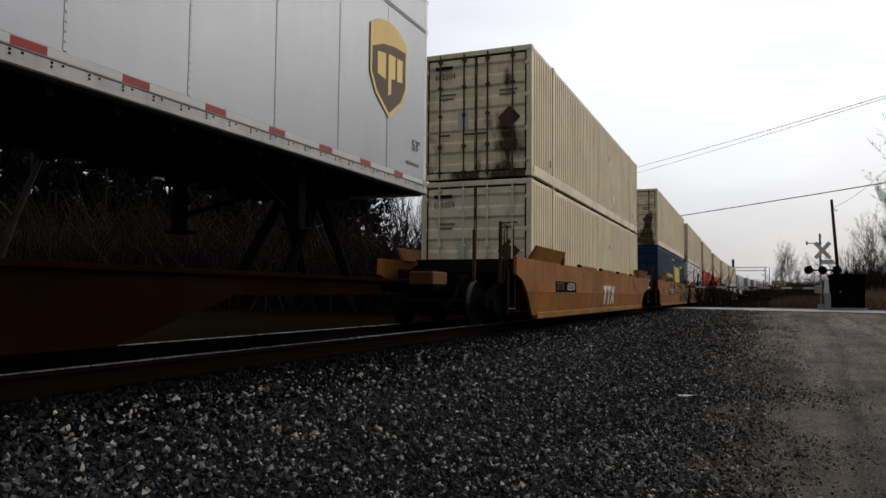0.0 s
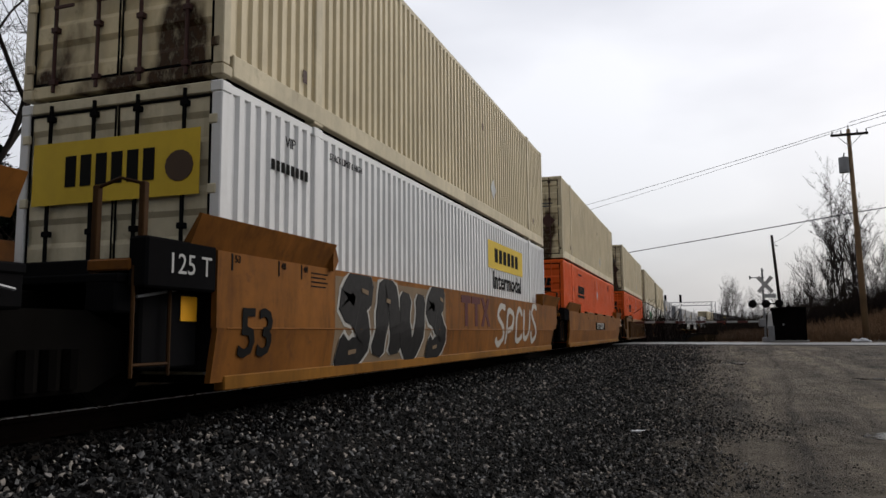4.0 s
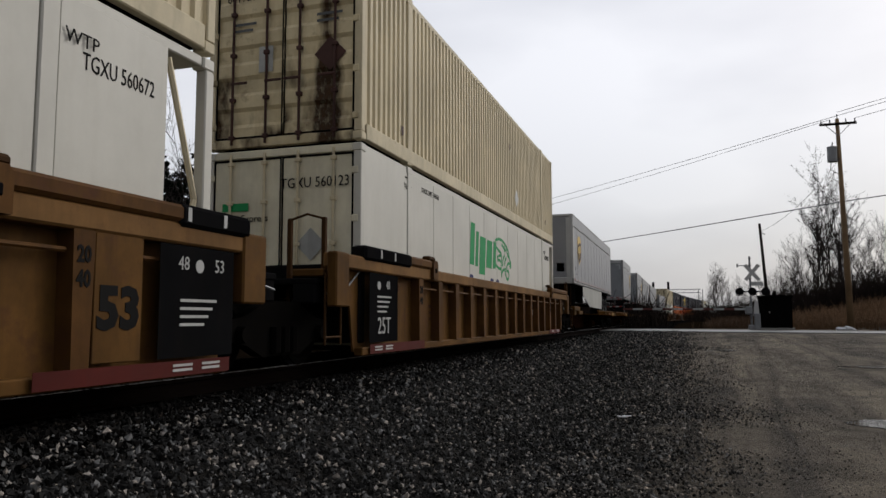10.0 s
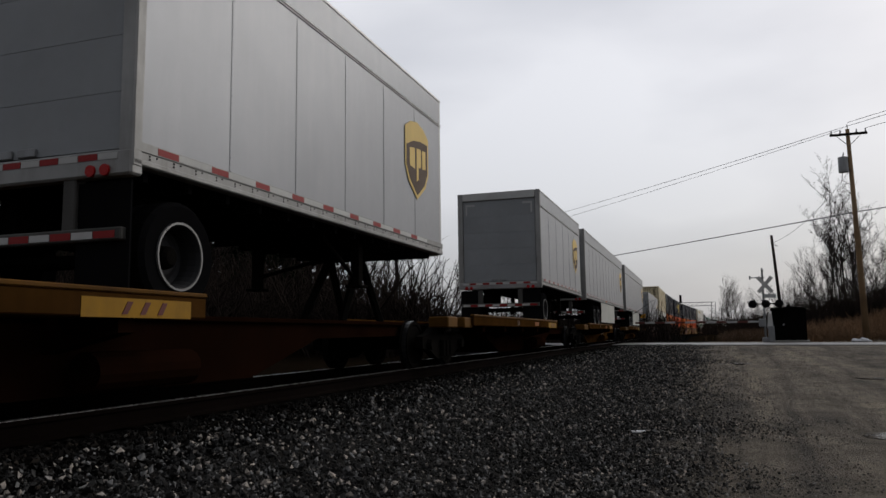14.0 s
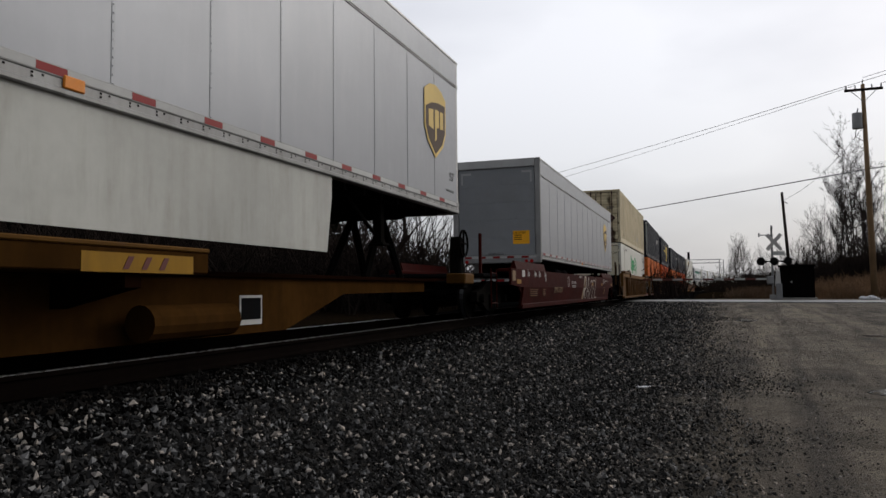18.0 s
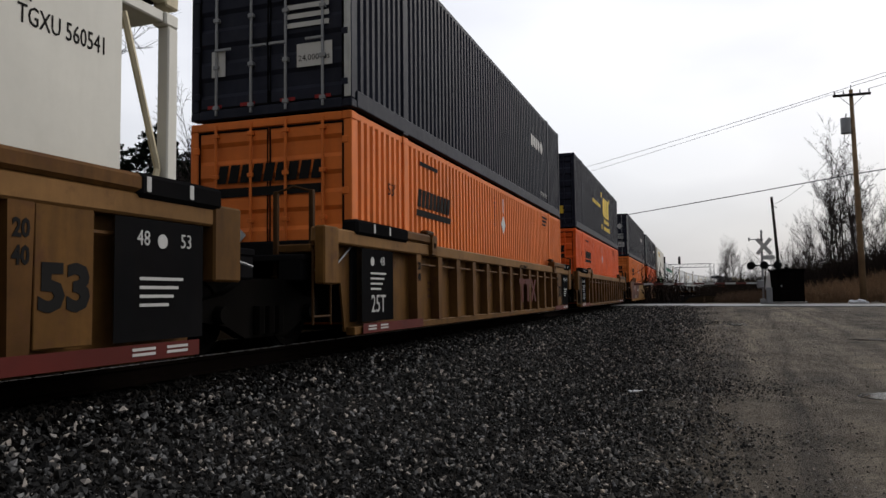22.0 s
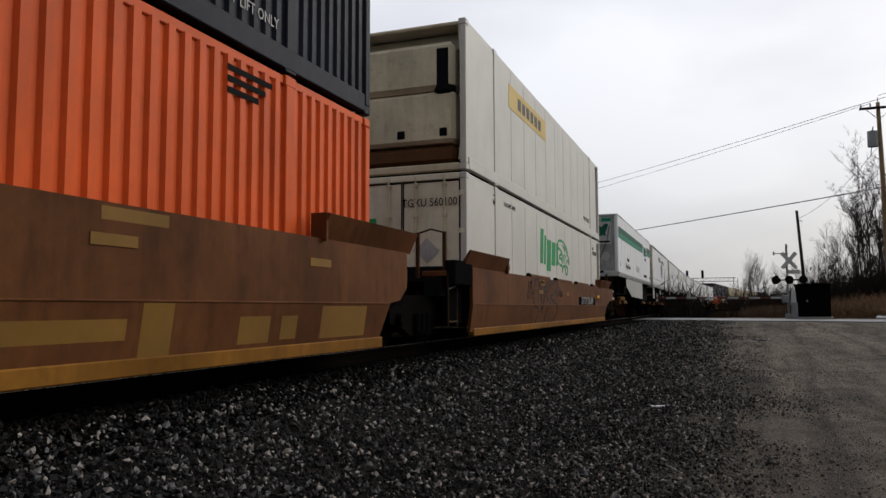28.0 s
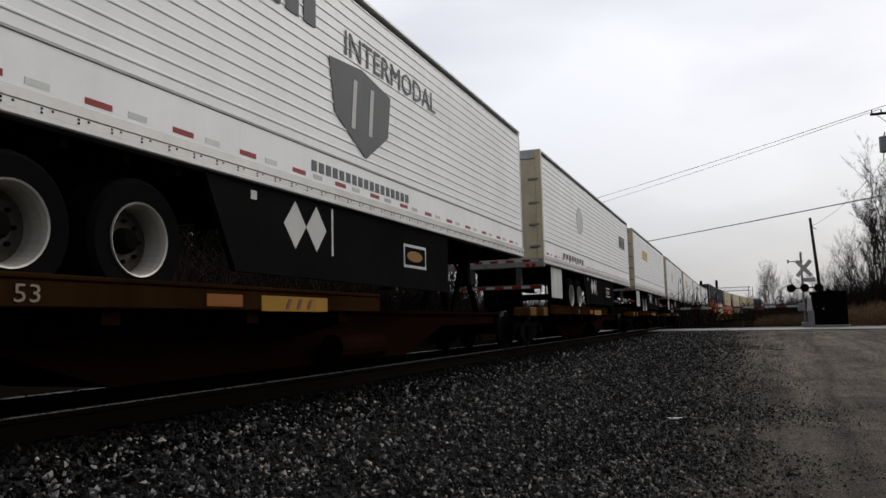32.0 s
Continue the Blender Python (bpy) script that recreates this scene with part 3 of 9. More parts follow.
def ribbon(points, width):
    """A strip along a line of (along, up), as quads for a flat mark."""
    out = []
    for (a, b), (c, d) in zip(points, points[1:]):
        n = math.hypot(c - a, d - b) or 1e-6
        ox, oy = -(d - b) / n * width / 2, (c - a) / n * width / 2
        ex, ey = (c - a) / n * width * 0.3, (d - b) / n * width * 0.3
        out.append([(a - ex + ox, b - ey + oy), (a - ex - ox, b - ey - oy), (c + ex - ox, d + ey - oy), (c + ex + ox, d + ey + oy)])
    return out


def strokes(parent, name, lines, width, material, off, label=""):
    s = Shape()
    for k, line in enumerate(lines):
        for j, q in enumerate(ribbon(line, width)):
            s.prism(q, "x", off, off + 0.002 + 0.0004 * ((j + k) % 5))
    return part(name, s, material, parent, label)


def skin(h, off):
    """How far out a painted mark lies on a slab side, whose lower plate leans in."""
    return off if h >= 0.80 else off - (0.80 - h) * 0.14


def spray(parent, lines, width, material, off=1.503, label="", name="graffiti", smooth=4):
    """Spray-can lines that follow a slab side, each one unbroken band."""
    out = None
    for k, raw in enumerate(lines):
        pts = rounded(raw, smooth) if smooth and len(raw) > 2 else list(raw)
        s, n = Shape(), len(pts)
        for i, (u, h) in enumerate(pts):
            (a, b), (c, d) = pts[max(0, i - 1)], pts[min(n - 1, i + 1)]
            ln = math.hypot(c - a, d - b) or 1e-6
            w = width / 2 * (0.55 if i in (0, n - 1) else 0.9 + 0.1 * math.sin(i * 1.7))
            ox, oy = -(d - b) / ln * w, (c - a) / ln * w
            lift = off + 0.0012 * (k % 6)
            for q in ((u + ox, h + oy), (u - ox, h - oy)):
                q = (q[0], min(1.495, max(0.33, q[1])))
                s.v += [(skin(q[1], lift), *q), (skin(q[1], lift) - 0.004, *q)]
        for i in range(n - 1):
            a, b = 4 * i, 4 * i + 4
            s.f += [(a, a + 2, b + 2, b), (a, b, b + 1, a + 1), (a + 2, a + 3, b + 3, b + 2)]
        out = part(name, s, material, parent, label)
    return out


def sheet_patch(parent, name, u0, u1, h0, h1, material, off=1.501, label=""):
    """A flat area of other paint on a slab side, carried over its fold."""
    hs = sorted({h0, h1, *([0.80] if h0 < 0.80 < h1 else [])})
    s = Shape()
    for a, b in zip(hs, hs[1:]):
        p = [(skin(a, off), u0, a), (skin(a, off), u1, a), (skin(b, off), u1, b), (skin(b, off), u0, b)]
        q = [(x - 0.004, y, z) for x, y, z in p]
        s.add(p + q, [(0, 1, 2, 3), (0, 4, 5, 1), (1, 5, 6, 2), (2, 6, 7, 3), (3, 7, 4, 0)])
    return part(name, s, material, parent, label)


def write_low(parent, text, size, material, u, h, off=1.508, wide=1.0, fat=0.0):
    """Lettering that runs over the fold of a slab side."""
    me = letters(text, size, material, fat).copy()
    for v in me.vertices:
        y, z = u + v.co.x * wide, h + v.co.y
        v.co = (skin(z, off) + v.co.z, y, z)
    me.update()
    return part("lettering", me, material, parent)


GLYPH = {"A": [[(0, 0), (0.45, 1), (0.8, 0)], [(0.15, 0.4), (0.75, 0.35)]], "V": [[(0, 1), (0.4, 0), (0.85, 1.05)]], "E": [[(0.75, 0.95), (0.1, 1), (0.15, 0.5), (0.1, 0), (0.8, 0.05)], [(0.12, 0.5), (0.65, 0.55)]],
         "R": [[(0.05, 0), (0.15, 1), (0.75, 0.9), (0.7, 0.55), (0.2, 0.5), (0.85, -0.05)]], "S": [[(0.8, 0.9), (0.35, 1), (0.1, 0.75), (0.65, 0.45), (0.7, 0.12), (0.3, 0), (0, 0.15)]],
         "C": [[(0.8, 0.85), (0.4, 1), (0.08, 0.6), (0.15, 0.15), (0.5, 0), (0.85, 0.2)]], "N": [[(0, 0), (0.12, 1), (0.65, 0), (0.8, 1)]], "M": [[(0, 0), (0.15, 1), (0.4, 0.4), (0.65, 1), (0.85, 0)]],
         "K": [[(0.1, 1), (0.12, 0)], [(0.8, 1), (0.12, 0.5), (0.85, 0)]], "P": [[(0.1, 0), (0.15, 1), (0.75, 0.85), (0.6, 0.5), (0.15, 0.45)]], "D": [[(0.1, 0), (0.12, 1), (0.7, 0.75), (0.7, 0.25), (0.1, 0)]],
         "U": [[(0.05, 1), (0.1, 0.25), (0.4, 0), (0.7, 0.25), (0.8, 1)]], "L": [[(0.15, 1), (0.1, 0), (0.8, 0.05)]], "Z": [[(0, 0.95), (0.8, 1), (0.05, 0.05), (0.85, 0)]], "I": [[(0.4, 1), (0.35, 0)]]}


def tag_lines(word, u0, u1, h0, h1, seed=1, slant=0.12):
    """A scrawled word as uneven hand strokes in a box."""
    rg, out = random.Random(seed), []
    w = (u1 - u0) / len(word)
    for i, ch in enumerate(word):
        lift, tall = rg.uniform(-0.08, 0.08), rg.uniform(0.85, 1.12)
        for line in GLYPH[ch]:
            out.append([(u0 + (i + x * 1.02 + slant * y) * w + rg.gauss(0, 0.03) * w, h0 + (h1 - h0) * (lift + y * tall + rg.gauss(0, 0.04))) for x, y in line])
    return out


def arc_band(u, h, ro, ri, a0=0.0, a1=360.0, squash=1.0, n=18):
    """Outline of a thick arc, for rings and open rings."""
    an = [radians(a0 + (a1 - a0) * i / n) for i in range(n + 1)]
    return [(u + ro * squash * math.cos(a), h + ro * math.sin(a)) for a in an] + [(u + ri * squash * math.cos(a), h + ri * math.sin(a)) for a in reversed(an)]


def rounded(pts, n=5):
    """More points along a line, so that it bends smoothly."""
    q = [pts[0]] + list(pts) + [pts[-1]]
    out = []
    for a, b, c, d in zip(q, q[1:], q[2:], q[3:]):
        for i in range(n):
            t = i / n
            out.append(tuple(0.5 * (2 * b[k] + (c[k] - a[k]) * t + (2 * a[k] - 5 * b[k] + 4 * c[k] - d[k]) * t * t + (3 * b[k] - a[k] - 3 * c[k] + d[k]) * t ** 3) for k in (0, 1)))
    return out + [pts[-1]]


# ---- the train: where it runs and when ----
RAIL = 0.14                     # top of the rails
TRACK = -5.638                  # the track's middle, straight beside the camera
BEND, RADIUS = 93.0, 1250.0     # it bends to the right further out
MOVERS = []


def run(t):
    """Metres that the train has gone by t."""
    return 13.1854 * t - 0.03216 * t * t / 2 + 0.002454 * t ** 3 / 6


def on_track(y, z=0.0):
    c = max(0.0, y - BEND)
    return Matrix.Translation((TRACK + c * c / (2 * RADIUS), y, z)) @ Matrix.Rotation(-c / RADIUS, 4, "Z")


def place(ob, y, z=0.0):
    MOVERS.append((ob, y, z))
    ob.matrix_basis = on_track(y, z)
    return ob


# ---- containers ----
LONG, WIDE, TALL = 16.15, 2.59, 2.896
HALF, SIDEX = LONG / 2, WIDE / 2


def corrugated(y0, y1, z0, z1, x, deep=0.036, pitch=0.205):
    """A side wall of folded steel, ribs upright, closed behind."""
    n = max(1, round((y1 - y0) / pitch))
    p = (y1 - y0) / n
    line = []
    for i in range(n):
        a = y0 + i * p
        line += [(x, a), (x, a + 0.42 * p), (x - deep, a + 0.56 * p), (x - deep, a + 0.86 * p)]
    line.append((x, y1))
    line += [(x - deep - 0.03, y1), (x - deep - 0.03, y0)]
    s = Shape()
    k = len(line)
    s.v = [(a, b, z0) for a, b in line] + [(a, b, z1) for a, b in line]
    for i in range(k - 3):
        s.f.append((i, i + 1, k + i + 1, k + i))
    for i in range(k - 3, k):
        j = (i + 1) % k
        s.f.append((i, j, k + j, k + i))
    return s


def door_leaf(x0, x1, z0, z1, y, grooves=5):
    """One leaf with pressed horizontal channels, facing -y."""
    h = (z1 - z0 - 0.16) / grooves
    line = [(y + 0.05, z0), (y, z0)]
    for i in range(grooves):
        a = z0 + 0.08 + i * h
        line += [(y, a + 0.18 * h), (y + 0.035, a + 0.30 * h), (y + 0.035, a + 0.70 * h), (y, a + 0.82 * h)]
    line += [(y, z1), (y + 0.05, z1)]
    return Shape().prism(line, "x", x0, x1)


def container_frame(root, key, far_doors=False):
    def post(sx, sy, f):
        return f.cbox(*sorted((sx * 1.295, sx * 1.175)), *sorted((sy * HALF, sy * (HALF - 0.13))), 0.12, TALL - 0.12, 0.012)

    def casting(sx, sy, z, f):
        return f.cbox(*sorted((sx * 1.298, sx * 1.15)), *sorted((sy * (HALF + 0.002), sy * (HALF - 0.17))), z, z + 0.12, 0.015)

    def lift(sx, y, f):
        f.cbox(*sorted((sx * 1.297, sx * 1.19)), y - 0.085, y + 0.085, 0.10, TALL - 0.04, 0.012)
        for z0, z1 in ((-0.01, 0.11), (TALL - 0.11, TALL + 0.008)):
            f.cbox(*sorted((sx * 1.30, sx * 1.16)), y - 0.11, y + 0.11, z0, z1, 0.01)
        return f
    far = Shape()
    for sy in (-1, 1):
        part("corner_post", post(1, sy, Shape()), key, root)
        for z in (0.0, TALL - 0.12):
            part("corner_casting", casting(1, sy, z, Shape()), key, root)
            casting(-1, sy, z, far)
        if sy < 0:
            part("corner_post", post(-1, sy, Shape()), key, root)
        else:
            post(-1, sy, far)
        part("lift_post", lift(1, sy * 6.10, Shape()), key, root)
        lift(-1, sy * 6.10, far)
    far.cbox(-1.293, -1.20, -HALF + 0.17, HALF - 0.17, 0.02, 0.26, 0.012).cbox(-1.293, -1.20, -HALF + 0.17, HALF - 0.17, TALL - 0.10, TALL, 0.012)
    part("far_side_frame", far, key, root)
    part("bottom_rail", Shape().cbox(1.20, 1.304, -HALF + 0.17, HALF - 0.17, 0.02, 0.26, 0.012), key, root)
    part("top_rail", Shape().cbox(1.20, 1.275, -HALF + 0.17, HALF - 0.17, TALL - 0.10, TALL, 0.012), key, root)
    part("roof_panel", Shape().box(-1.22, 1.22, -HALF + 0.1, HALF - 0.1, TALL - 0.07, TALL - 0.02), key, root)
    part("floor_panel", Shape().box(-1.20, 1.20, -HALF + 0.1, HALF - 0.1, 0.06, 0.16), "black", root)


def container_doors(root, key, rods, y=-HALF, flat=False):
    part("door_header", Shape().cbox(-1.15, 1.15, y + 0.005, y + 0.12, TALL - 0.12, TALL, 0.012), key, root)
    part("door_sill", Shape().cbox(-1.15, 1.15, y + 0.005, y + 0.12, 0.0, 0.14, 0.012), key, root)
    for s in (-1, 1):
        x0, x1 = sorted((s * 0.012, s * 1.165))
        leaf = part("door_leaf", Shape().cbox(x0, x1, y + 0.03, y + 0.08, 0.15, TALL - 0.13, 0.006) if flat else door_leaf(x0, x1, 0.15, TALL - 0.13, y + 0.03), key, root)
        seal = Shape().box(*sorted((s * 0.012, s * 0.03)), y + 0.02, y + 0.029, 0.15, TALL - 0.13).box(*sorted((s * 1.14, s * 1.165)), y + 0.02, y + 0.029, 0.15, TALL - 0.13)
        part("door_seal", seal.box(*sorted((s * 0.03, s * 1.14)), y + 0.02, y + 0.029, 0.15, 0.175).box(*sorted((s * 0.03, s * 1.14)), y + 0.02, y + 0.029, TALL - 0.155, TALL - 0.13), "rubber", leaf, "black rubber door seal")
        for r in (0.28, 0.86):
            rod = Shape().tube((s * r, y - 0.005, 0.05), (s * r, y - 0.005, TALL - 0.05), 0.021, n=8)
            for z in (0.16, 0.75, 1.45, 2.1, TALL - 0.2):
                rod.cbox(s * r - 0.045, s * r + 0.045, y - 0.03, y + 0.035, z - 0.03, z + 0.03, 0.006)
            part("lock_rod", rod, rods, leaf)
            part("lock_handle", Shape().cbox(s * r - 0.02 - (0.24 if s > 0 else 0), s * r + 0.02 + (0.24 if s < 0 else 0), y - 0.035, y - 0.012, 0.98, 1.02, 0.006), rods, leaf)
        for z in (0.35, 1.05, 1.8, 2.5):
            part("hinge", Shape().cbox(s * 1.20 - 0.05, s * 1.20 + 0.05, y - 0.012, y + 0.05, z - 0.05, z + 0.05, 0.01), key, leaf)


def box_walls(root, key, smooth):
    back = 7.42 if smooth else HALF - 0.05      # the insulated boxes end short of their open frame
    part("far_side_panel", Shape().box(-1.265, -1.235, -HALF + 0.12, back - 0.05, 0.2, TALL - 0.08), key, root)
    part("end_panel", Shape().box(-1.22, 1.22, back - 0.04, back, 0.1, TALL - 0.1), key, root)
    if smooth:
        for y0, y1 in ((-HALF + 0.12, -6.18), (-6.02, 6.02), (6.18, back)):
            n = max(1, round((y1 - y0) / 1.2))
            w = (y1 - y0) / n
            for i in range(n):
                part("side_panel", Shape().cbox(1.235, 1.281, y0 + i * w + 0.016, y0 + (i + 1) * w - 0.016, 0.24, TALL - 0.09, 0.004), key, root)
                if i:
                    b = Shape().cbox(1.255, 1.280, y0 + i * w - 0.009, y0 + i * w + 0.009, 0.26, TALL - 0.11, 0.004)
                    for k in range(24):
                        z = 0.32 + k * 0.104
                        b.box(1.279, 1.285, y0 + i * w - 0.006, y0 + i * w + 0.006, z, z + 0.014)
                    part("rivet_strip", b, key, root)
    else:
        for y0, y1 in ((-HALF + 0.12, -6.17), (-6.03, 6.03), (6.17, HALF - 0.12)):
            part("side_panel", corrugated(y0, y1, 0.23, TALL - 0.08, 1.285), key, root)


PROTO = {}


def once(key, build):
    """A thing built once under key; a copy of it each further time."""
    if key not in PROTO:
        PROTO[key] = build()
    return copy_thing(PROTO[key], Matrix())


def clear_patterns():
    """Takes the patterns that were copied out of the scene."""
    bpy.data.batch_remove([o for ob in PROTO.values() for o in (*ob.children_recursive, ob)])


def cream_container(number, burnt=True, wall="cream"):
    def build():
        r = thing("shipping_container", "cream corrugated steel container with burnt, stained rear doors" if burnt else
                  "cream corrugated steel container with grimy rear doors", "container", "containers on the train")
        container_frame(r, "cream_frame")
        box_walls(r, wall, False)
        container_doors(r, "cream_door" if burnt else "cream_clean_door", "plate_brown" if burnt else "cream_frame")
        marking(r, "placard", diamond(0.78, 1.32, 0.26), "plate_brown", "back", HALF - 0.012, "rusty diamond placard on the door")
        marking(r, "notice_plate", rect(-0.42, -0.18, 1.15, 1.55), "plate_grey", "back", HALF - 0.016)
        marking(r, "side_placard", diamond(2.3, 0.72, 0.24), "plate_grey", "side", 1.287, "grey diamond placard on the side wall")
        for u in (-0.9, 0.55):
            marking(r, "notice_lines", rect(u - 0.0, u + 0.42, 1.92, 1.96), "grey_mark", "back", HALF - 0.02)
            marking(r, "notice_lines", rect(u - 0.0, u + 0.36, 1.82, 1.86), "grey_mark", "back", HALF - 0.02)
        for u, h in ((-6.5, 0.42), (6.6, 0.5), (1.4, 1.9)):
            marking(r, "rust_mark", rect(u, u + 0.09, h, h + 0.16), "plate_brown", "side", 1.2985)
        return r
    r = once(("cream", burnt, wall), build)
    if number:
        marking(r, "owner_code_bar", rect(-0.98, -0.55, 2.52, 2.60), "black_mark", "back", HALF + 0.0)
        write(r, number, 0.20, "black_mark", "back", -0.74, 2.36, HALF - 0.004, 0.85)
    return r


def word_bars(parent, name, u, h, count, w, tall, gap, material, off, slant=0.0, label=""):
    """A painted brand word drawn as a row of plain blocks."""
    block = Shape().prism([(0, 0), (w, 0), (w + slant, tall), (slant, tall)], "x", off, off + 0.004).mesh(name, material)
    for i in range(count):
        part(name, block, material, parent, label, at=Matrix.Translation((0, u + i * (w + gap), h)))


def orange_container(pale=False, shift=0.0):
    key = "orange_pale" if pale else "orange"

    def build():
        r = thing("shipping_container", "bright orange corrugated steel freight container sitting low in a well car" if not pale else
                  "faded orange corrugated steel freight container sitting low in a well car", "container", "containers on the train")
        container_frame(r, key)
        box_walls(r, key, False)
        container_doors(r, key, key)
        word_bars(r, "brand_word", shift - 5.58, 1.86, 9, 0.155, 0.30, 0.035, "black_mark", 1.288, 0.06, "black painted brand word as blocks")
        marking(r, "brand_bar", [(shift - 5.63, 1.70), (shift - 3.86, 1.70), (shift - 3.81, 1.81), (shift - 5.60, 1.81)], "black_mark", "side", 1.288)
        for i in range(9):
            a = -0.85 + i * 0.19
            marking(r, "brand_block", [(a, 2.0), (a + 0.15, 2.0), (a + 0.20, 2.26), (a + 0.05, 2.26)], "black_mark", "back", HALF - 0.015)
        marking(r, "brand_bar", rect(-0.85, 0.85, 1.80, 1.93), "black_mark", "back", HALF - 0.015)
        marking(r, "side_placard", diamond(shift + 0.22, 2.04, 0.22), "plate_grey", "side", 1.288, "grey diamond placard holder")
        marking(r, "chalk_line", rect(shift + 0.19, shift + 0.25, 2.32, 2.66), "white_mark", "side", 1.288)
        marking(r, "door_placard", diamond(-0.6, 1.25, 0.24), "plate_grey", "back", HALF - 0.012)
        write(r, "53'", 0.26, "black_mark", "side", shift - 6.68, 1.97, 1.290)
        for i in range(7):
            marking(r, "code_mark", rect(shift - 0.62, shift - 0.55, 1.95 + i * 0.10, 2.02 + i * 0.10), "black_mark", "side", 1.288)
        for i in range(3):
            marking(r, "notice_bar", rect(5.0, 5.75 - i * 0.12, 2.66 - i * 0.11, 2.72 - i * 0.11), "black_mark", "side", 1.288)
        marking(r, "notice_bar", rect(shift - 5.46, shift - 4.55, 2.56, 2.63), "black_mark", "side", 1.288)
        return r
    return once((key, shift), build)


def navy_container(kind):
    def build():
        r = thing("shipping_container", "dark navy corrugated steel freight container stacked on an orange one", "container", "containers on the train")
        container_frame(r, "navy")
        box_walls(r, "navy", False)
        container_doors(r, "navy", "navy" if kind == "yellow" else "galv")
        if kind == "yellow":
            word_bars(r, "slogan_bar", -2.9, 1.60, 19, 0.10, 0.17, 0.055, "yellow_mark", 1.288, 0.03, "yellow painted slogan as blocks")
            for q in ([(0.94, 1.5), (1.1, 1.3), (1.84, 1.3), (1.84, 2.24), (1.1, 2.24), (0.94, 2.04)], rect(1.98, 2.62, 1.29, 2.26), rect(2.76, 3.46, 1.30, 2.27)):
                marking(r, "brand_block", q, "yellow_mark", "side", 1.288)
            for u, h, d in ((0.30, 2.18, 1), (3.92, 2.18, -1), (0.30, 0.62, 1), (3.92, 0.62, -1)):
                marking(r, "corner_block", rect(*sorted((u, u + d * 0.34)), h, h + 0.24), "yellow_mark", "side", 1.288)
            for h in (0.62, 0.98):
                word_bars(r, "brand_bar", 1.35, h, 9, 0.16, 0.20, 0.08, "yellow_mark", 1.288)
            for i in range(8):
                a = -0.95 + (i % 4) * 0.26 + (0 if i < 4 else 0.0)
                marking(r, "number_bar", rect(a, a + 0.17, 1.0 + 0.28 * (i // 4), 1.14 + 0.28 * (i // 4)), "yellow_mark", "back", HALF - 0.015)
            marking(r, "door_sticker", rect(0.35, 0.85, 0.55, 0.85), "yellow_mark", "back", HALF - 0.014)
        else:
            for k in range(4):
                marking(r, "brand_block", [(3.6 + k * 0.30, 1.70 + (k % 2) * 0.06), (3.82 + k * 0.30, 1.66), (3.86 + k * 0.30, 1.98), (3.64 + k * 0.30, 2.02)],
                        "white_mark", "side", 1.288)
            marking(r, "brand_block", diamond(5.05, 1.85, 0.22), "white_mark", "side", 1.288)
            write(r, "TOP LIFT ONLY", 0.17, "white_mark", "side", 5.35, 0.45, 1.290, 0.85)
            marking(r, "pale_edge", rect(1.19, 1.285, 0.14, TALL - 0.14), "plate_grey", "back", HALF + 0.003)
            marking(r, "door_placard", diamond(0.72, 2.05, 0.22), "white_mark", "back", HALF - 0.012)
            for i in range(3):
                marking(r, "notice_bar", rect(0.3, 0.95, 1.45 - 0.13 * i, 1.52 - 0.13 * i), "white_mark", "back", HALF - 0.012)
            marking(r, "weight_plate", rect(0.45, 1.0, 0.62, 0.95), "white_mark", "back", HALF - 0.014)
            write(r, "24,000 lbs", 0.12, "black_mark", "back", 0.72, 0.74, HALF - 0.009)
            marking(r, "door_sticker", rect(-0.95, -0.72, 0.62, 1.0), "white_mark", "back", HALF - 0.014)
            marking(r, "brand_block", rect(-0.95, -0.45, 2.2, 2.32), "white_mark", "back", HALF - 0.014)
            marking(r, "brand_block", diamond(-0.25, 2.26, 0.13), "white_mark", "back", HALF - 0.014)
            for u in (-0.9, -0.35, 0.3, 0.85):
                marking(r, "red_reflector", rect(u - 0.12, u + 0.12, 0.16, 0.21), "tape_red", "back", HALF - 0.02)
        return r
    return once(("navy", kind), build)


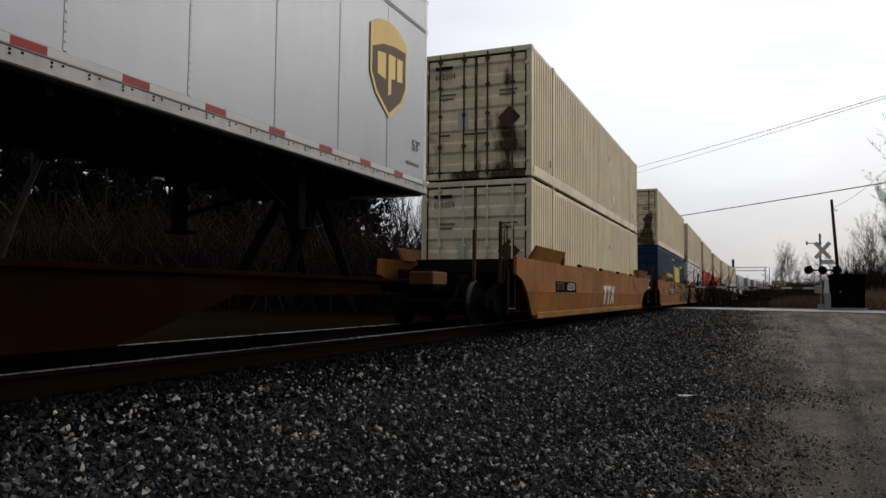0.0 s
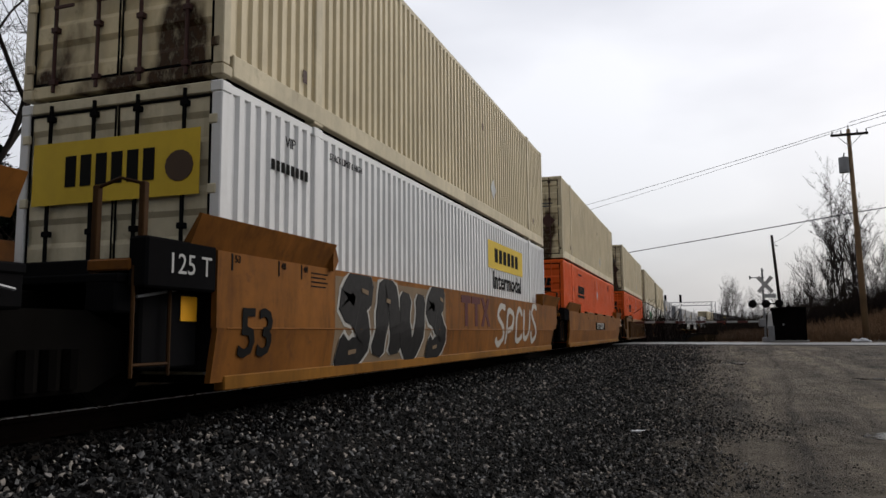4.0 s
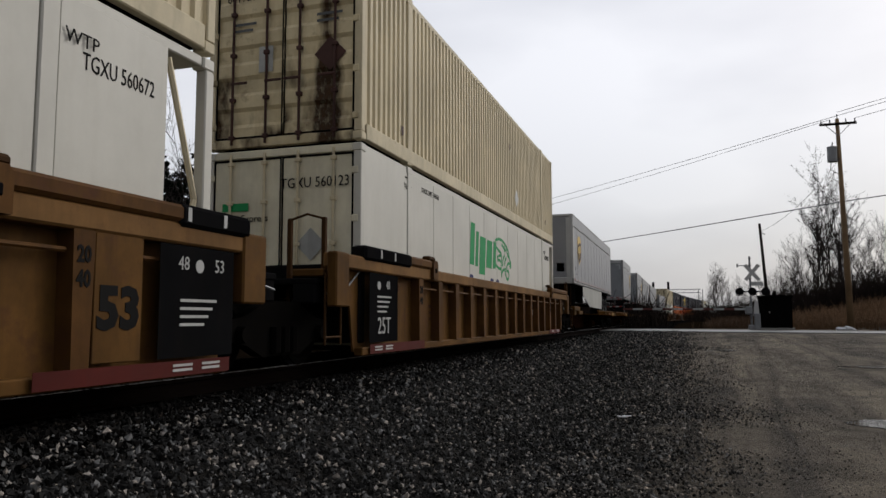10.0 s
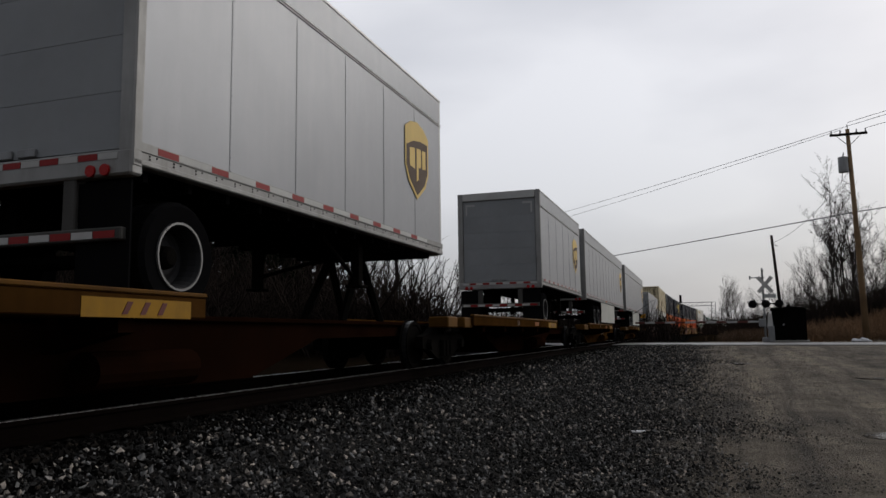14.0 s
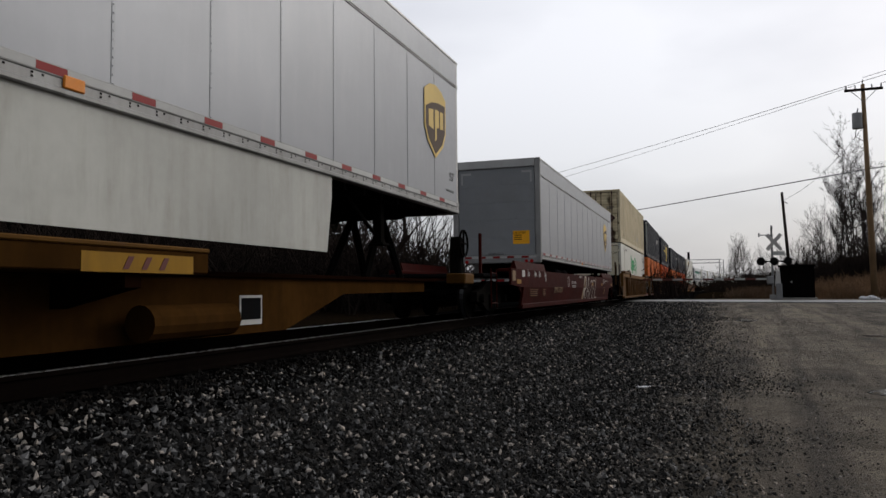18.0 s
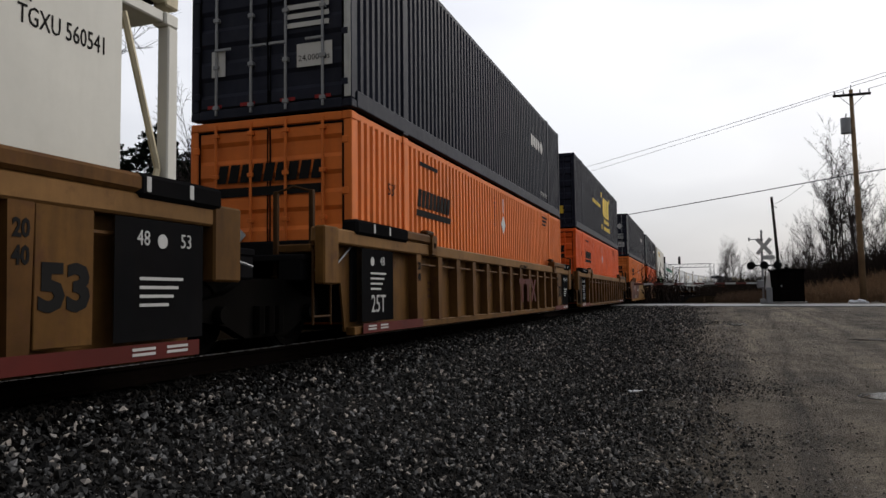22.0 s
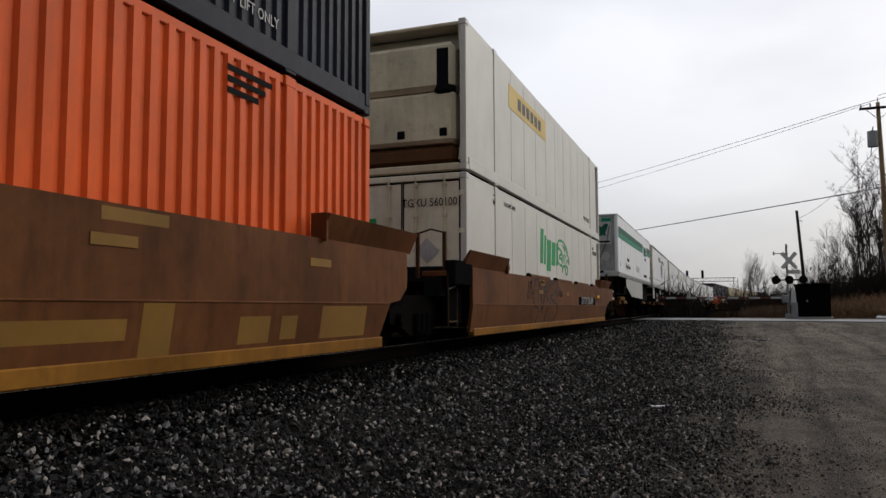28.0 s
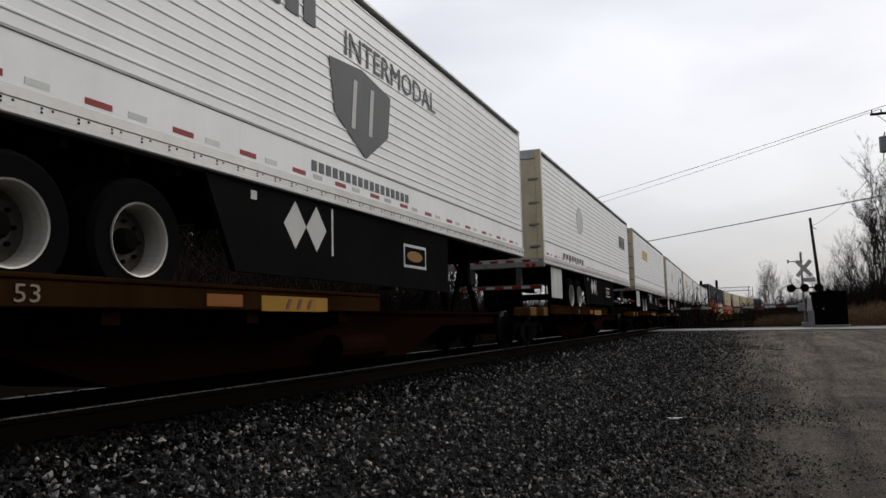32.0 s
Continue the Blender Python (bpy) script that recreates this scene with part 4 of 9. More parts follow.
def blue_container():
    r = thing("shipping_container", "deep blue corrugated steel freight container with yellow lettering", "container", "containers on the train")
    container_frame(r, "blue")
    box_walls(r, "blue", False)
    container_doors(r, "blue", "blue")
    write(r, "How tomorrow moves", 0.44, "yellow_mark", "side", -2.15, 1.58, 1.290, 0.84, 0.006)
    marking(r, "yellow_bracket", [(0.22, 1.22), (0.33, 1.22), (0.33, 2.10), (0.60, 2.10), (0.60, 2.24), (0.22, 2.24)], "yellow_mark", "side", 1.288)
    for q in ([(0.92, 1.45), (1.1, 1.23), (1.72, 1.23), (1.72, 2.17), (1.1, 2.17), (0.92, 1.95)], rect(1.88, 2.50, 1.23, 2.17), rect(2.64, 3.50, 1.24, 2.15)):
        marking(r, "brand_block", q, "yellow_mark", "side", 1.288, "yellow painted brand shape")
    marking(r, "yellow_bracket", [(4.02, 1.24), (4.12, 1.24), (4.12, 2.28), (3.85, 2.28), (3.85, 2.16), (4.02, 2.16)], "yellow_mark", "side", 1.288)
    word_bars(r, "number_bar", 4.42, 2.18, 9, 0.10, 0.17, 0.09, "white_mark", 1.288)
    write(r, "WARNING HIGH CUBE", 0.155, "yellow_mark", "side", 0.08, 2.55, 1.290, 1.0)
    for u in (-0.98, -0.44):
        marking(r, "yellow_patch", rect(u, u + 0.46, 1.65, 2.2), "yellow_mark", "back", HALF - 0.014)
    marking(r, "pale_patch", rect(0.55, 0.95, 1.1, 1.4), "white_mark", "back", HALF - 0.014)
    return r


def white_container():
    r = thing("shipping_container", "clean white corrugated freight container with yellow name boards", "container", "containers on the train")
    container_frame(r, "white")
    box_walls(r, "white", False)
    container_doors(r, "cream_clean_door", "black")
    marking(r, "name_board", rect(-1.05, 1.08, 1.75, 2.42), "yellow_mark", "back", HALF + 0.03, "yellow name board across the doors")
    for i in range(6):
        a = -0.60 + i * 0.20
        marking(r, "brand_block", rect(a, a + 0.14, 1.93, 2.26), "black_mark", "back", HALF + 0.036)
    marking(r, "brand_scroll", ellipse(0.84, 2.05, 0.17, 0.16, 14), "brown_mark", "back", HALF + 0.036)
    marking(r, "name_board", rect(1.75, 5.15, 1.82, 2.45), "yellow_mark", "side", 1.288)
    for i in range(6):
        a = 2.3 + i * 0.40
        marking(r, "brand_block", rect(a, a + 0.28, 1.98, 2.30), "black_mark", "side", 1.294)
    write(r, "Intermodal", 0.56, "black_mark", "side", 3.55, 1.55, 1.290, 1.15, 0.012)
    write(r, "VIP", 0.17, "black_mark", "side", -6.75, 2.55, 1.290)
    for i in range(8):
        marking(r, "number_bar", rect(-7.15 + i * 0.105, -7.08 + i * 0.105, 2.18, 2.30), "black_mark", "side", 1.288)
    write(r, "STACK LIMIT 6 HIGH", 0.13, "black_mark", "side", -5.3, 2.62, 1.290, 0.8)
    return r


def reefer_container(number, shift=0.0):
    def build():
        r = thing("refrigerated_container", "white smooth-sided insulated freight container with a green emblem", "container", "containers on the train")
        container_frame(r, "reefer")
        box_walls(r, "reefer", True)
        container_doors(r, "reefer_door", "cream_frame", flat=True)
        # open steel frame round the cooling unit at the far end
        for sx in (-1.22, 1.22):
            part("unit_brace", Shape().path([(sx, 7.48, 0.3), (sx, HALF - 0.16, 1.5), (sx, 7.48, 2.75)], 0.03), "cream_frame", r)
        part("cooling_unit", Shape().cbox(-0.95, 0.6, 7.43, HALF - 0.12, 0.5, 2.2, 0.06), "cream_clean_door", r, "cooling unit inside the end frame")
        g = shift
        for u, w, h0, h1 in ((-2.42, 0.34, 1.53, 2.45), (-1.98, 0.22, 1.52, 2.30), (-1.66, 0.5, 1.36, 2.22), (-1.04, 0.5, 1.54, 2.20), (-0.42, 0.26, 1.56, 2.22)):
            marking(r, "brand_shape", [(g + u, h0), (g + u + w, h0), (g + u + w + 0.1, h1), (g + u + 0.1, h1)], "green_mark", "side", 1.2815)
        curves = [[(0.0, 0.93), (0.2, 0.99), (0.45, 0.97), (0.7, 0.85), (0.83, 0.72), (0.88, 0.6), (0.98, 0.47)],
                  [(0.98, 0.47), (0.94, 0.43), (0.85, 0.46), (0.75, 0.42), (0.68, 0.30), (0.72, 0.24), (0.80, 0.27)], [(0.98, 0.47), (0.97, 0.38), (0.90, 0.36)],
                  [(0.60, 0.30), (0.62, 0.15), (0.70, 0.04), (0.80, 0.05), (0.84, 0.14), (0.82, 0.24)], [(0.35, 0.08), (0.42, 0.22), (0.55, 0.26), (0.62, 0.15)],
                  [(0.0, 0.32), (0.2, 0.26), (0.33, 0.24), (0.35, 0.08)], [(0.0, 0.93), (-0.03, 0.6), (0.0, 0.32)], [(0.05, 0.75), (0.2, 0.70), (0.35, 0.62), (0.33, 0.3)],
                  [(0.10, 0.52), (0.22, 0.58), (0.35, 0.60)], [(0.12, 0.45), (0.22, 0.47), (0.32, 0.43)], [(0.38, 0.88), (0.52, 0.80), (0.58, 0.72)], [(0.56, 0.94), (0.58, 0.84), (0.62, 0.76)],
                  [(0.55, 0.62), (0.46, 0.52), (0.43, 0.36)], [(0.66, 0.58), (0.58, 0.48), (0.55, 0.38)], [(0.68, 0.88), (0.70, 0.76), (0.76, 0.66), (0.83, 0.62)]]
        lines = [rounded([(shift - 0.12 + 1.68 * a, 1.34 + b) for a, b in ln]) for ln in curves]
        strokes(r, "emblem", lines, 0.07, "green_mark", 1.2815, "green curling line emblem")
        for u in (-2.3, -0.5, 0.05) if not shift else ():
            marking(r, "blue_mark", ellipse(u, 1.26, 0.16, 0.06, 12), "blue_mark", "side", 1.2815)
        write(r, "WTP", 0.16, "black_mark", "side", -6.16, 2.55, 1.2835)
        marking(r, "arrow", [(-6.30, 2.695), (-6.10, 2.695), (-6.10, 2.67), (-6.02, 2.71), (-6.10, 2.75), (-6.10, 2.72), (-6.30, 2.72)], "black_mark", "side", 1.2815)
        write(r, "WTP", 0.16, "black_mark", "side", 6.40, 2.50, 1.2985)
        write(r, "STACK LIMIT 3 HIGH", 0.13, "black_mark", "side", -5.0, 2.62, 1.2835, 0.80)
        marking(r, "brand_letter_block", rect(-1.0, -0.55, 1.98, 2.10), "green_mark", "back", HALF - 0.014)
        write(r, "Cool Express", 0.15, "black_mark", "back", -0.62, 1.86, HALF - 0.014)
        marking(r, "door_placard", diamond(0.5, 1.45, 0.24), "plate_grey", "back", HALF - 0.012)
        return r
    r = once(("reefer", shift), build)
    write(r, "TGXU " + number, 0.22, "black_mark", "back", 0.55, 2.35, HALF - 0.012, 0.85)
    write(r, "TGXU " + number, 0.20, "black_mark", "side", 6.83, 2.35, 1.2835, 0.68)
    return r


def cooled_top_container():
    """The stacked refrigerated container whose cooling unit faces the camera."""
    r = thing("refrigerated_container", "white insulated container with a cream cooling unit on its end", "container", "containers on the train")
    container_frame(r, "reefer")
    box_walls(r, "reefer", True)
    part("unit_recess", Shape().box(-1.16, 1.16, -HALF + 0.55, -HALF + 0.6, 0.1, TALL - 0.1), "reefer_door", r)
    u = part("cooling_unit", Shape().cbox(-1.05, 1.05, -HALF + 0.06, -HALF + 0.56, 0.55, 1.55, 0.07).cbox(-1.05, 1.05, -HALF + 0.02, -HALF + 0.56, 1.57, 2.5, 0.09),
             "cream_clean_door", r, "dented cream cooling unit")
    part("louvre", Shape().cbox(0.62, 1.03, -HALF + 0.005, -HALF + 0.3, 1.45, 2.45, 0.1), "mesh_dark", u)
    for x, z in ((-0.05, 0.75), (0.82, 0.75)):
        part("access_hole", Shape().cbox(x - 0.09, x + 0.09, -HALF + 0.045, -HALF + 0.1, z - 0.09, z + 0.09, 0.03), "black", u)
    for x in (-1.14, 1.14):
        part("end_brace", Shape().path([(x, -HALF + 0.08, TALL - 0.1), (x * 0.98, -HALF + 0.5, 1.3), (x, -HALF + 0.08, 0.2)], 0.03), "cream_frame", r)
    part("top_bar", Shape().tube((-1.15, -HALF + 0.1, TALL - 0.06), (1.15, -HALF + 0.1, TALL - 0.06), 0.045), "cream_frame", r)
    part("bottom_bar", Shape().cbox(-1.15, 1.15, -HALF + 0.02, -HALF + 0.15, 0.0, 0.14, 0.02), "cream_frame", r)
    part("fuel_tank", Shape().cbox(-1.05, 1.05, -HALF + 0.1, -HALF + 0.5, 0.16, 0.5, 0.08), "patch_brown", r)
    marking(r, "name_board", rect(-5.0, -1.2, 1.95, 2.5), "gold_mark", "side", 1.2845, "faded yellow name board")
    for i in range(6):
        a = -4.2 + i * 0.42
        marking(r, "brand_block", rect(a, a + 0.28, 2.08, 2.36), "grey_mark", "side", 1.2905)
    write(r, "TOP LIFT ONLY", 0.2, "black_mark", "side", 5.2, 0.5, 1.2875, 0.85)
    return r


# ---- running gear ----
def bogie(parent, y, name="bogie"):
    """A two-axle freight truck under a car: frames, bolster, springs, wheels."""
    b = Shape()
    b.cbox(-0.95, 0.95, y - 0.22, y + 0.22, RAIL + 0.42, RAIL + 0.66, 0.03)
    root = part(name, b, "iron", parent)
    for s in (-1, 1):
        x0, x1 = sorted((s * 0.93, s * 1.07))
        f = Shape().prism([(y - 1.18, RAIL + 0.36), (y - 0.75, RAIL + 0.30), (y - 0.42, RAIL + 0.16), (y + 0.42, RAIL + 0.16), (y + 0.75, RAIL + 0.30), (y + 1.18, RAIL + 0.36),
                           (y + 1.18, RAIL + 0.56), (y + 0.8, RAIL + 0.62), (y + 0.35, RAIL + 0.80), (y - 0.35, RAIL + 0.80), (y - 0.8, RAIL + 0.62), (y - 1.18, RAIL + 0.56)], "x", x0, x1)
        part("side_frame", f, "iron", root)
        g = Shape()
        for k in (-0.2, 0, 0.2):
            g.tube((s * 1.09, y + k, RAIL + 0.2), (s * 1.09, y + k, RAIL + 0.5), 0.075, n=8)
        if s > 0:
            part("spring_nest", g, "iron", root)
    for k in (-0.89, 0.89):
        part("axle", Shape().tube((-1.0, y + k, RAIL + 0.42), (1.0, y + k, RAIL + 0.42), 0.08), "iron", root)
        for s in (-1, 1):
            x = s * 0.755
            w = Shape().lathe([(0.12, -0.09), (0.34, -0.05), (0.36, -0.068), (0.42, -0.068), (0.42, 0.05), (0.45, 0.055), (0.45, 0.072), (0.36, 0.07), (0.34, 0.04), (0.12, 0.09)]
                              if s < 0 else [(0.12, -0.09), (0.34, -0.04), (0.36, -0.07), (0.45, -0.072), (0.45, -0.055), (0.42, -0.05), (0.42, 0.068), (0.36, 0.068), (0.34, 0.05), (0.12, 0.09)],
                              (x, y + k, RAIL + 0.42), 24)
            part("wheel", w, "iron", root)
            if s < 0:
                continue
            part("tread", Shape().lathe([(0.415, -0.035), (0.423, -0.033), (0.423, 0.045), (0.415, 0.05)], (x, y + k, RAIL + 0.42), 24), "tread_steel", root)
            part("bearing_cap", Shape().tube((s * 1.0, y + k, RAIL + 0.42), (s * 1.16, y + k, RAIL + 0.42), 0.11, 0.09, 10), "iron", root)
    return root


def stanchion(parent, x, y, z0, z1, key):
    part("stanchion", Shape().cbox(x - 0.03, x + 0.03, y - 0.035, y + 0.035, z0, z1, 0.010).cbox(x - 0.05, x + 0.05, y - 0.06, y + 0.06, z0, z0 + 0.05, 0.01), key, parent)


def hand_rail(parent, pts, key, r=0.016):
    part("grab_rail", Shape().path(pts, r, 6), key, parent)


def ladder(parent, x, y, z0, z1, key):
    s = Shape()
    for k in (-0.22, 0.22):
        s.tube((x, y + k, z0), (x, y + k, z1), 0.017, n=6)
    n = max(2, int((z1 - z0) / 0.36))
    for i in range(n):
        z = z0 + 0.1 + i * (z1 - z0 - 0.2) / max(1, n - 1)
        s.tube((x, y - 0.22, z), (x, y + 0.22, z), 0.015, n=6)
    part("ladder", s, key, parent)


def end_platform(root, sy, key, brake=False, outer=False, tail=10.55):
    """What stands over the truck at a well car's end: sill, deck plate, uprights, steps, hoses."""
    rail = "post_dark" if key.startswith("well") and key != "well_red" else key
    reach = 0.0 if not brake else 2.1 if key == "well_yellow" else 1.1
    a, b = sorted((sy * 7.9, sy * (9.9 + reach)))
    part("draft_sill", Shape().cbox(-0.38, 0.38, a, b, 0.74, 1.12, 0.02), "iron", root)
    a, b = sorted((sy * 8.15, sy * (9.35 + reach * 1.2)))
    part("end_deck", Shape().cbox(-1.28, 1.28, a, b, 1.16, 1.24, 0.015), "black", root)
    for x in (-1.1, 1.1):
        part("deck_bracket", Shape().cbox(x - 0.16, x + 0.16, a, b, 0.92, 1.18, 0.02), "black", root)
    a, b = sorted((sy * 8.05, sy * 8.25))
    part("bulkhead", Shape().cbox(-1.36, 1.36, a, b, 0.40, 1.50, 0.02), "black", root)
    if outer:
        out = 9.8 + reach
        for x in (1.16, 0.62):
            stanchion(root, x, sy * out, 0.95, 2.15 if x > 1 else 2.0, rail)
        hand_rail(root, [(1.22, sy * (out - 0.05), 1.0), (1.22, sy * (out - 0.05), 1.98), (1.36, sy * (out - 0.2), 2.02), (1.36, sy * (out - 0.2), 1.2)], rail)
        hand_rail(root, [(1.16, sy * (out - 0.42), 1.2), (1.16, sy * (out - 0.42), 2.1), (1.16, sy * out, 2.12)], rail)
        ladder(root, 1.36, sy * (out - 0.1), 0.36, 1.2, rail)
        part("coupler", Shape().cbox(-0.16, 0.16, min(sy * 9.9, sy * (10.75 + reach)), max(sy * 9.9, sy * (10.75 + reach)), 0.78, 1.02, 0.05)
             .cbox(-0.22, 0.22, min(sy * (10.5 + reach), sy * (10.85 + reach)), max(sy * (10.5 + reach), sy * (10.85 + reach)), 0.74, 1.06, 0.06), "iron", root)
        part("air_hose", Shape().path([(0.45, sy * 10.2, 0.9), (0.5, sy * 10.5, 0.7), (0.42, sy * 10.7, 0.5), (0.3, sy * 10.85, 0.6)], 0.03, 6), "rubber", root)
    elif sy < 0:
        for x in (1.2, 0.7):
            stanchion(root, x, -9.0, 0.95, 2.05, rail)
        hand_rail(root, [(1.2, -9.0, 2.03), (0.95, -9.0, 2.10), (0.7, -9.0, 2.03)], rail)
        ladder(root, 1.36, -9.05, 0.40, 1.3, rail)
        part("bridge_step", Shape().cbox(0.9, 1.34, -9.3, -8.7, 1.26, 1.36, 0.015), key, root)
    hand_rail(root, [(1.40, sy * 8.2, 1.45), (1.34, sy * 8.6, 1.15), (1.34, sy * 9.2, 1.05)], "galv", 0.014)
    if brake:
        if key == "well_yellow":
            part("side_panel", Shape().cbox(1.16, 1.30, 8.9, 10.2, 1.02, 1.36, 0.02), "post_dark", root)
            u, off = 10.3, 1.301
        else:
            u, off = tail - 0.36, 1.501
        marking(root, "plate_frame", rect(u - 0.26, u + 0.26, 1.06, 1.38), "white_mark", "side", off)
        for c, d in ((-0.235, -0.07), (-0.05, 0.07), (0.09, 0.235)):
            marking(root, "plate", rect(u + c, u + d, 1.13, 1.355), "black", "side", off + 0.0045)
        w = 10.9 if key != "well_yellow" else 11.8
        part("brake_wheel", Shape().lathe([(0.27, -0.02), (0.30, -0.02), (0.30, 0.02), (0.27, 0.02), (0.27, -0.02)], (0.62, w, 2.26), 20, False)
             .cbox(0.60, 0.64, w - 0.28, w + 0.28, 2.245, 2.275, 0.005).cbox(0.60, 0.64, w - 0.015, w + 0.015, 1.98, 2.54, 0.005), "iron", root)
        part("brake_stand", Shape().cbox(0.36, 0.58, w - 0.2, w + 0.2, 1.24, 2.40, 0.04), "iron", root)
        part("air_tank", Shape().tube((0.30, w - 0.1, 1.98), (-1.1, w - 0.1, 1.98), 0.30, n=16), "black", root, "black air reservoir")
        part("tank_saddle", Shape().cbox(-0.9, 0.2, w - 0.25, w + 0.05, 1.24, 1.72, 0.03), "iron", root)


# ---- well cars ----
def slab_well(key, label, near_end, far_end, tail=10.55):
    """A well unit with smooth plate sides, folded along their length."""
    top = 1.455 if far_end else 1.51

    def build():
        r = thing("well_car", label, "railcar", "cars of the train")
        for s in (-1, 1):
            up = ([(-9.82, top), (-9.85, 1.12), (-9.45, 1.02), (-9.12, 0.80)] if near_end else [(-8.36, top), (-8.36, 0.80)]) + ([(8.35, 0.80), (tail - 1.4, 0.98), (tail - 0.05, 1.02), (tail, 1.34), (tail - 0.2, top)] if far_end else [(8.3, 0.80), (8.62, 0.84), (8.86, 1.02), (8.86, top)])
            x0, x1 = sorted((s * 1.44, s * 1.50))
            part("side_plate", Shape().prism(up, "x", x0, x1), key, r)
            ends = ((-9.12, -8.50) if near_end else (-8.34, -8.34), (8.3, 8.05))
            lower = Shape().add([(s * x, ends[k][0 if z > 0.5 else 1], z) for k in (0, 1) for x, z in ((1.50, 0.80), (1.44, 0.80), (1.37, 0.30), (1.43, 0.30))],
                                [(0, 1, 2, 3), (7, 6, 5, 4), (0, 4, 5, 1), (1, 5, 6, 2), (2, 6, 7, 3), (3, 7, 4, 0)])
            part("lower_plate", lower, key, r)
            x0, x1 = sorted((s * 1.33, s * 1.452))
            part("bottom_flange", Shape().cbox(x0, x1, -8.15, 8.15, 0.22, 0.36, 0.012), "flange_gold", r)
            part("top_chord", Shape().prism([(s * 1.30, top), (s * 1.30, top - 0.08), (s * 1.43, top - 0.15), (s * 1.435, top)], "y", -8.3, 9.45 if far_end else 8.8), key, r)
            if not near_end:
                part("end_box", Shape().cbox(*sorted((s * 1.30, s * 1.495)), -9.28, -8.365, 1.12, 1.54, 0.02), "black", r)
                part("end_web", Shape().cbox(*sorted((s * 1.20, s * 1.30)), -9.1, -8.37, 0.45, 1.12, 0.02), "black", r)
            for y in (-3.95, -0.92, 2.10, 5.12) if far_end else ():
                lip = Shape().prism([(s * x, z) for x, z in ((1.40, top), (1.507, top - 0.015), (1.512, top + 0.035), (1.485, top + 0.07), (1.44, top + 0.075), (1.40, top + 0.05))], "y", y, y + (2.06 if y < 5 else 0.7))
                part("edge_lip", lip, key, r)
                part("lip_stop", Shape().cbox(*sorted((s * 1.395, s * 1.50)), y - 0.10, y, top - 0.01, top + 0.085, 0.02), "black", r)
                q = Shape()
                q.prism([(y, top - 0.06), (y + 0.012, top - 0.05), (y + 0.31, 1.205), (y + 0.30, 1.19)], "x", *sorted((s * 1.4995, s * 1.504)))
                q.prism([(y + 0.30, 1.19), (y + 0.31, 1.205), (y + 1.80, 1.205), (y + 1.80, 1.19)], "x", *sorted((s * 1.4995, s * 1.5035)))
                part("weld_seam", q, "patch_brown", r)
            for y, sy in ((-7.45, -1), (7.75, 1)):
                part("guide_flange", Shape().prism([(s * 1.38, top), (s * 1.47, top - 0.01), (s * 1.60, top + 0.28), (s * 1.57, top + 0.29)], "y", y - 1.28, y + 1.28), key, r)
                e = y - sy * 1.28
                part("guide_gusset", Shape().prism([(e - 0.02, top - 0.03), (e + 0.02, top - 0.03), (e + 0.02 - sy * 0.10, top + 0.10), (e + 0.02, top + 0.29), (e - 0.02, top + 0.29)] if sy < 0 else
                                                   [(e - 0.02, top - 0.03), (e + 0.02, top - 0.03), (e + 0.02, top + 0.29), (e - 0.02, top + 0.29)], "x", *sorted((s * 1.36, s * 1.56))), key, r)
            part("rub_bar", Shape().cbox(*sorted((s * 1.478, s * 1.506)), -8.2, 8.25, 0.785, 0.805, 0.006), key, r)
        part("well_floor", Shape().box(-1.38, 1.38, -7.9, 7.9, 0.27, 0.33), "black", r)
        for y in (-6.1, 6.1, -7.8, 7.8):
            part("cross_bearer", Shape().cbox(-1.36, 1.36, y - 0.12, y + 0.12, 0.33, 0.355, 0.004), "black", r)
        return r
    r = once(("slab", key, near_end, far_end, tail), build)
    tagged(r, label)
    for sy, outer in ((-1, near_end), (1, far_end)):
        end_platform(r, sy, key, brake=outer and sy > 0, outer=outer, tail=tail)
    bogie(r, -9.8 if not near_end else -9.2)
    if far_end:
        bogie(r, 9.7)
    return r


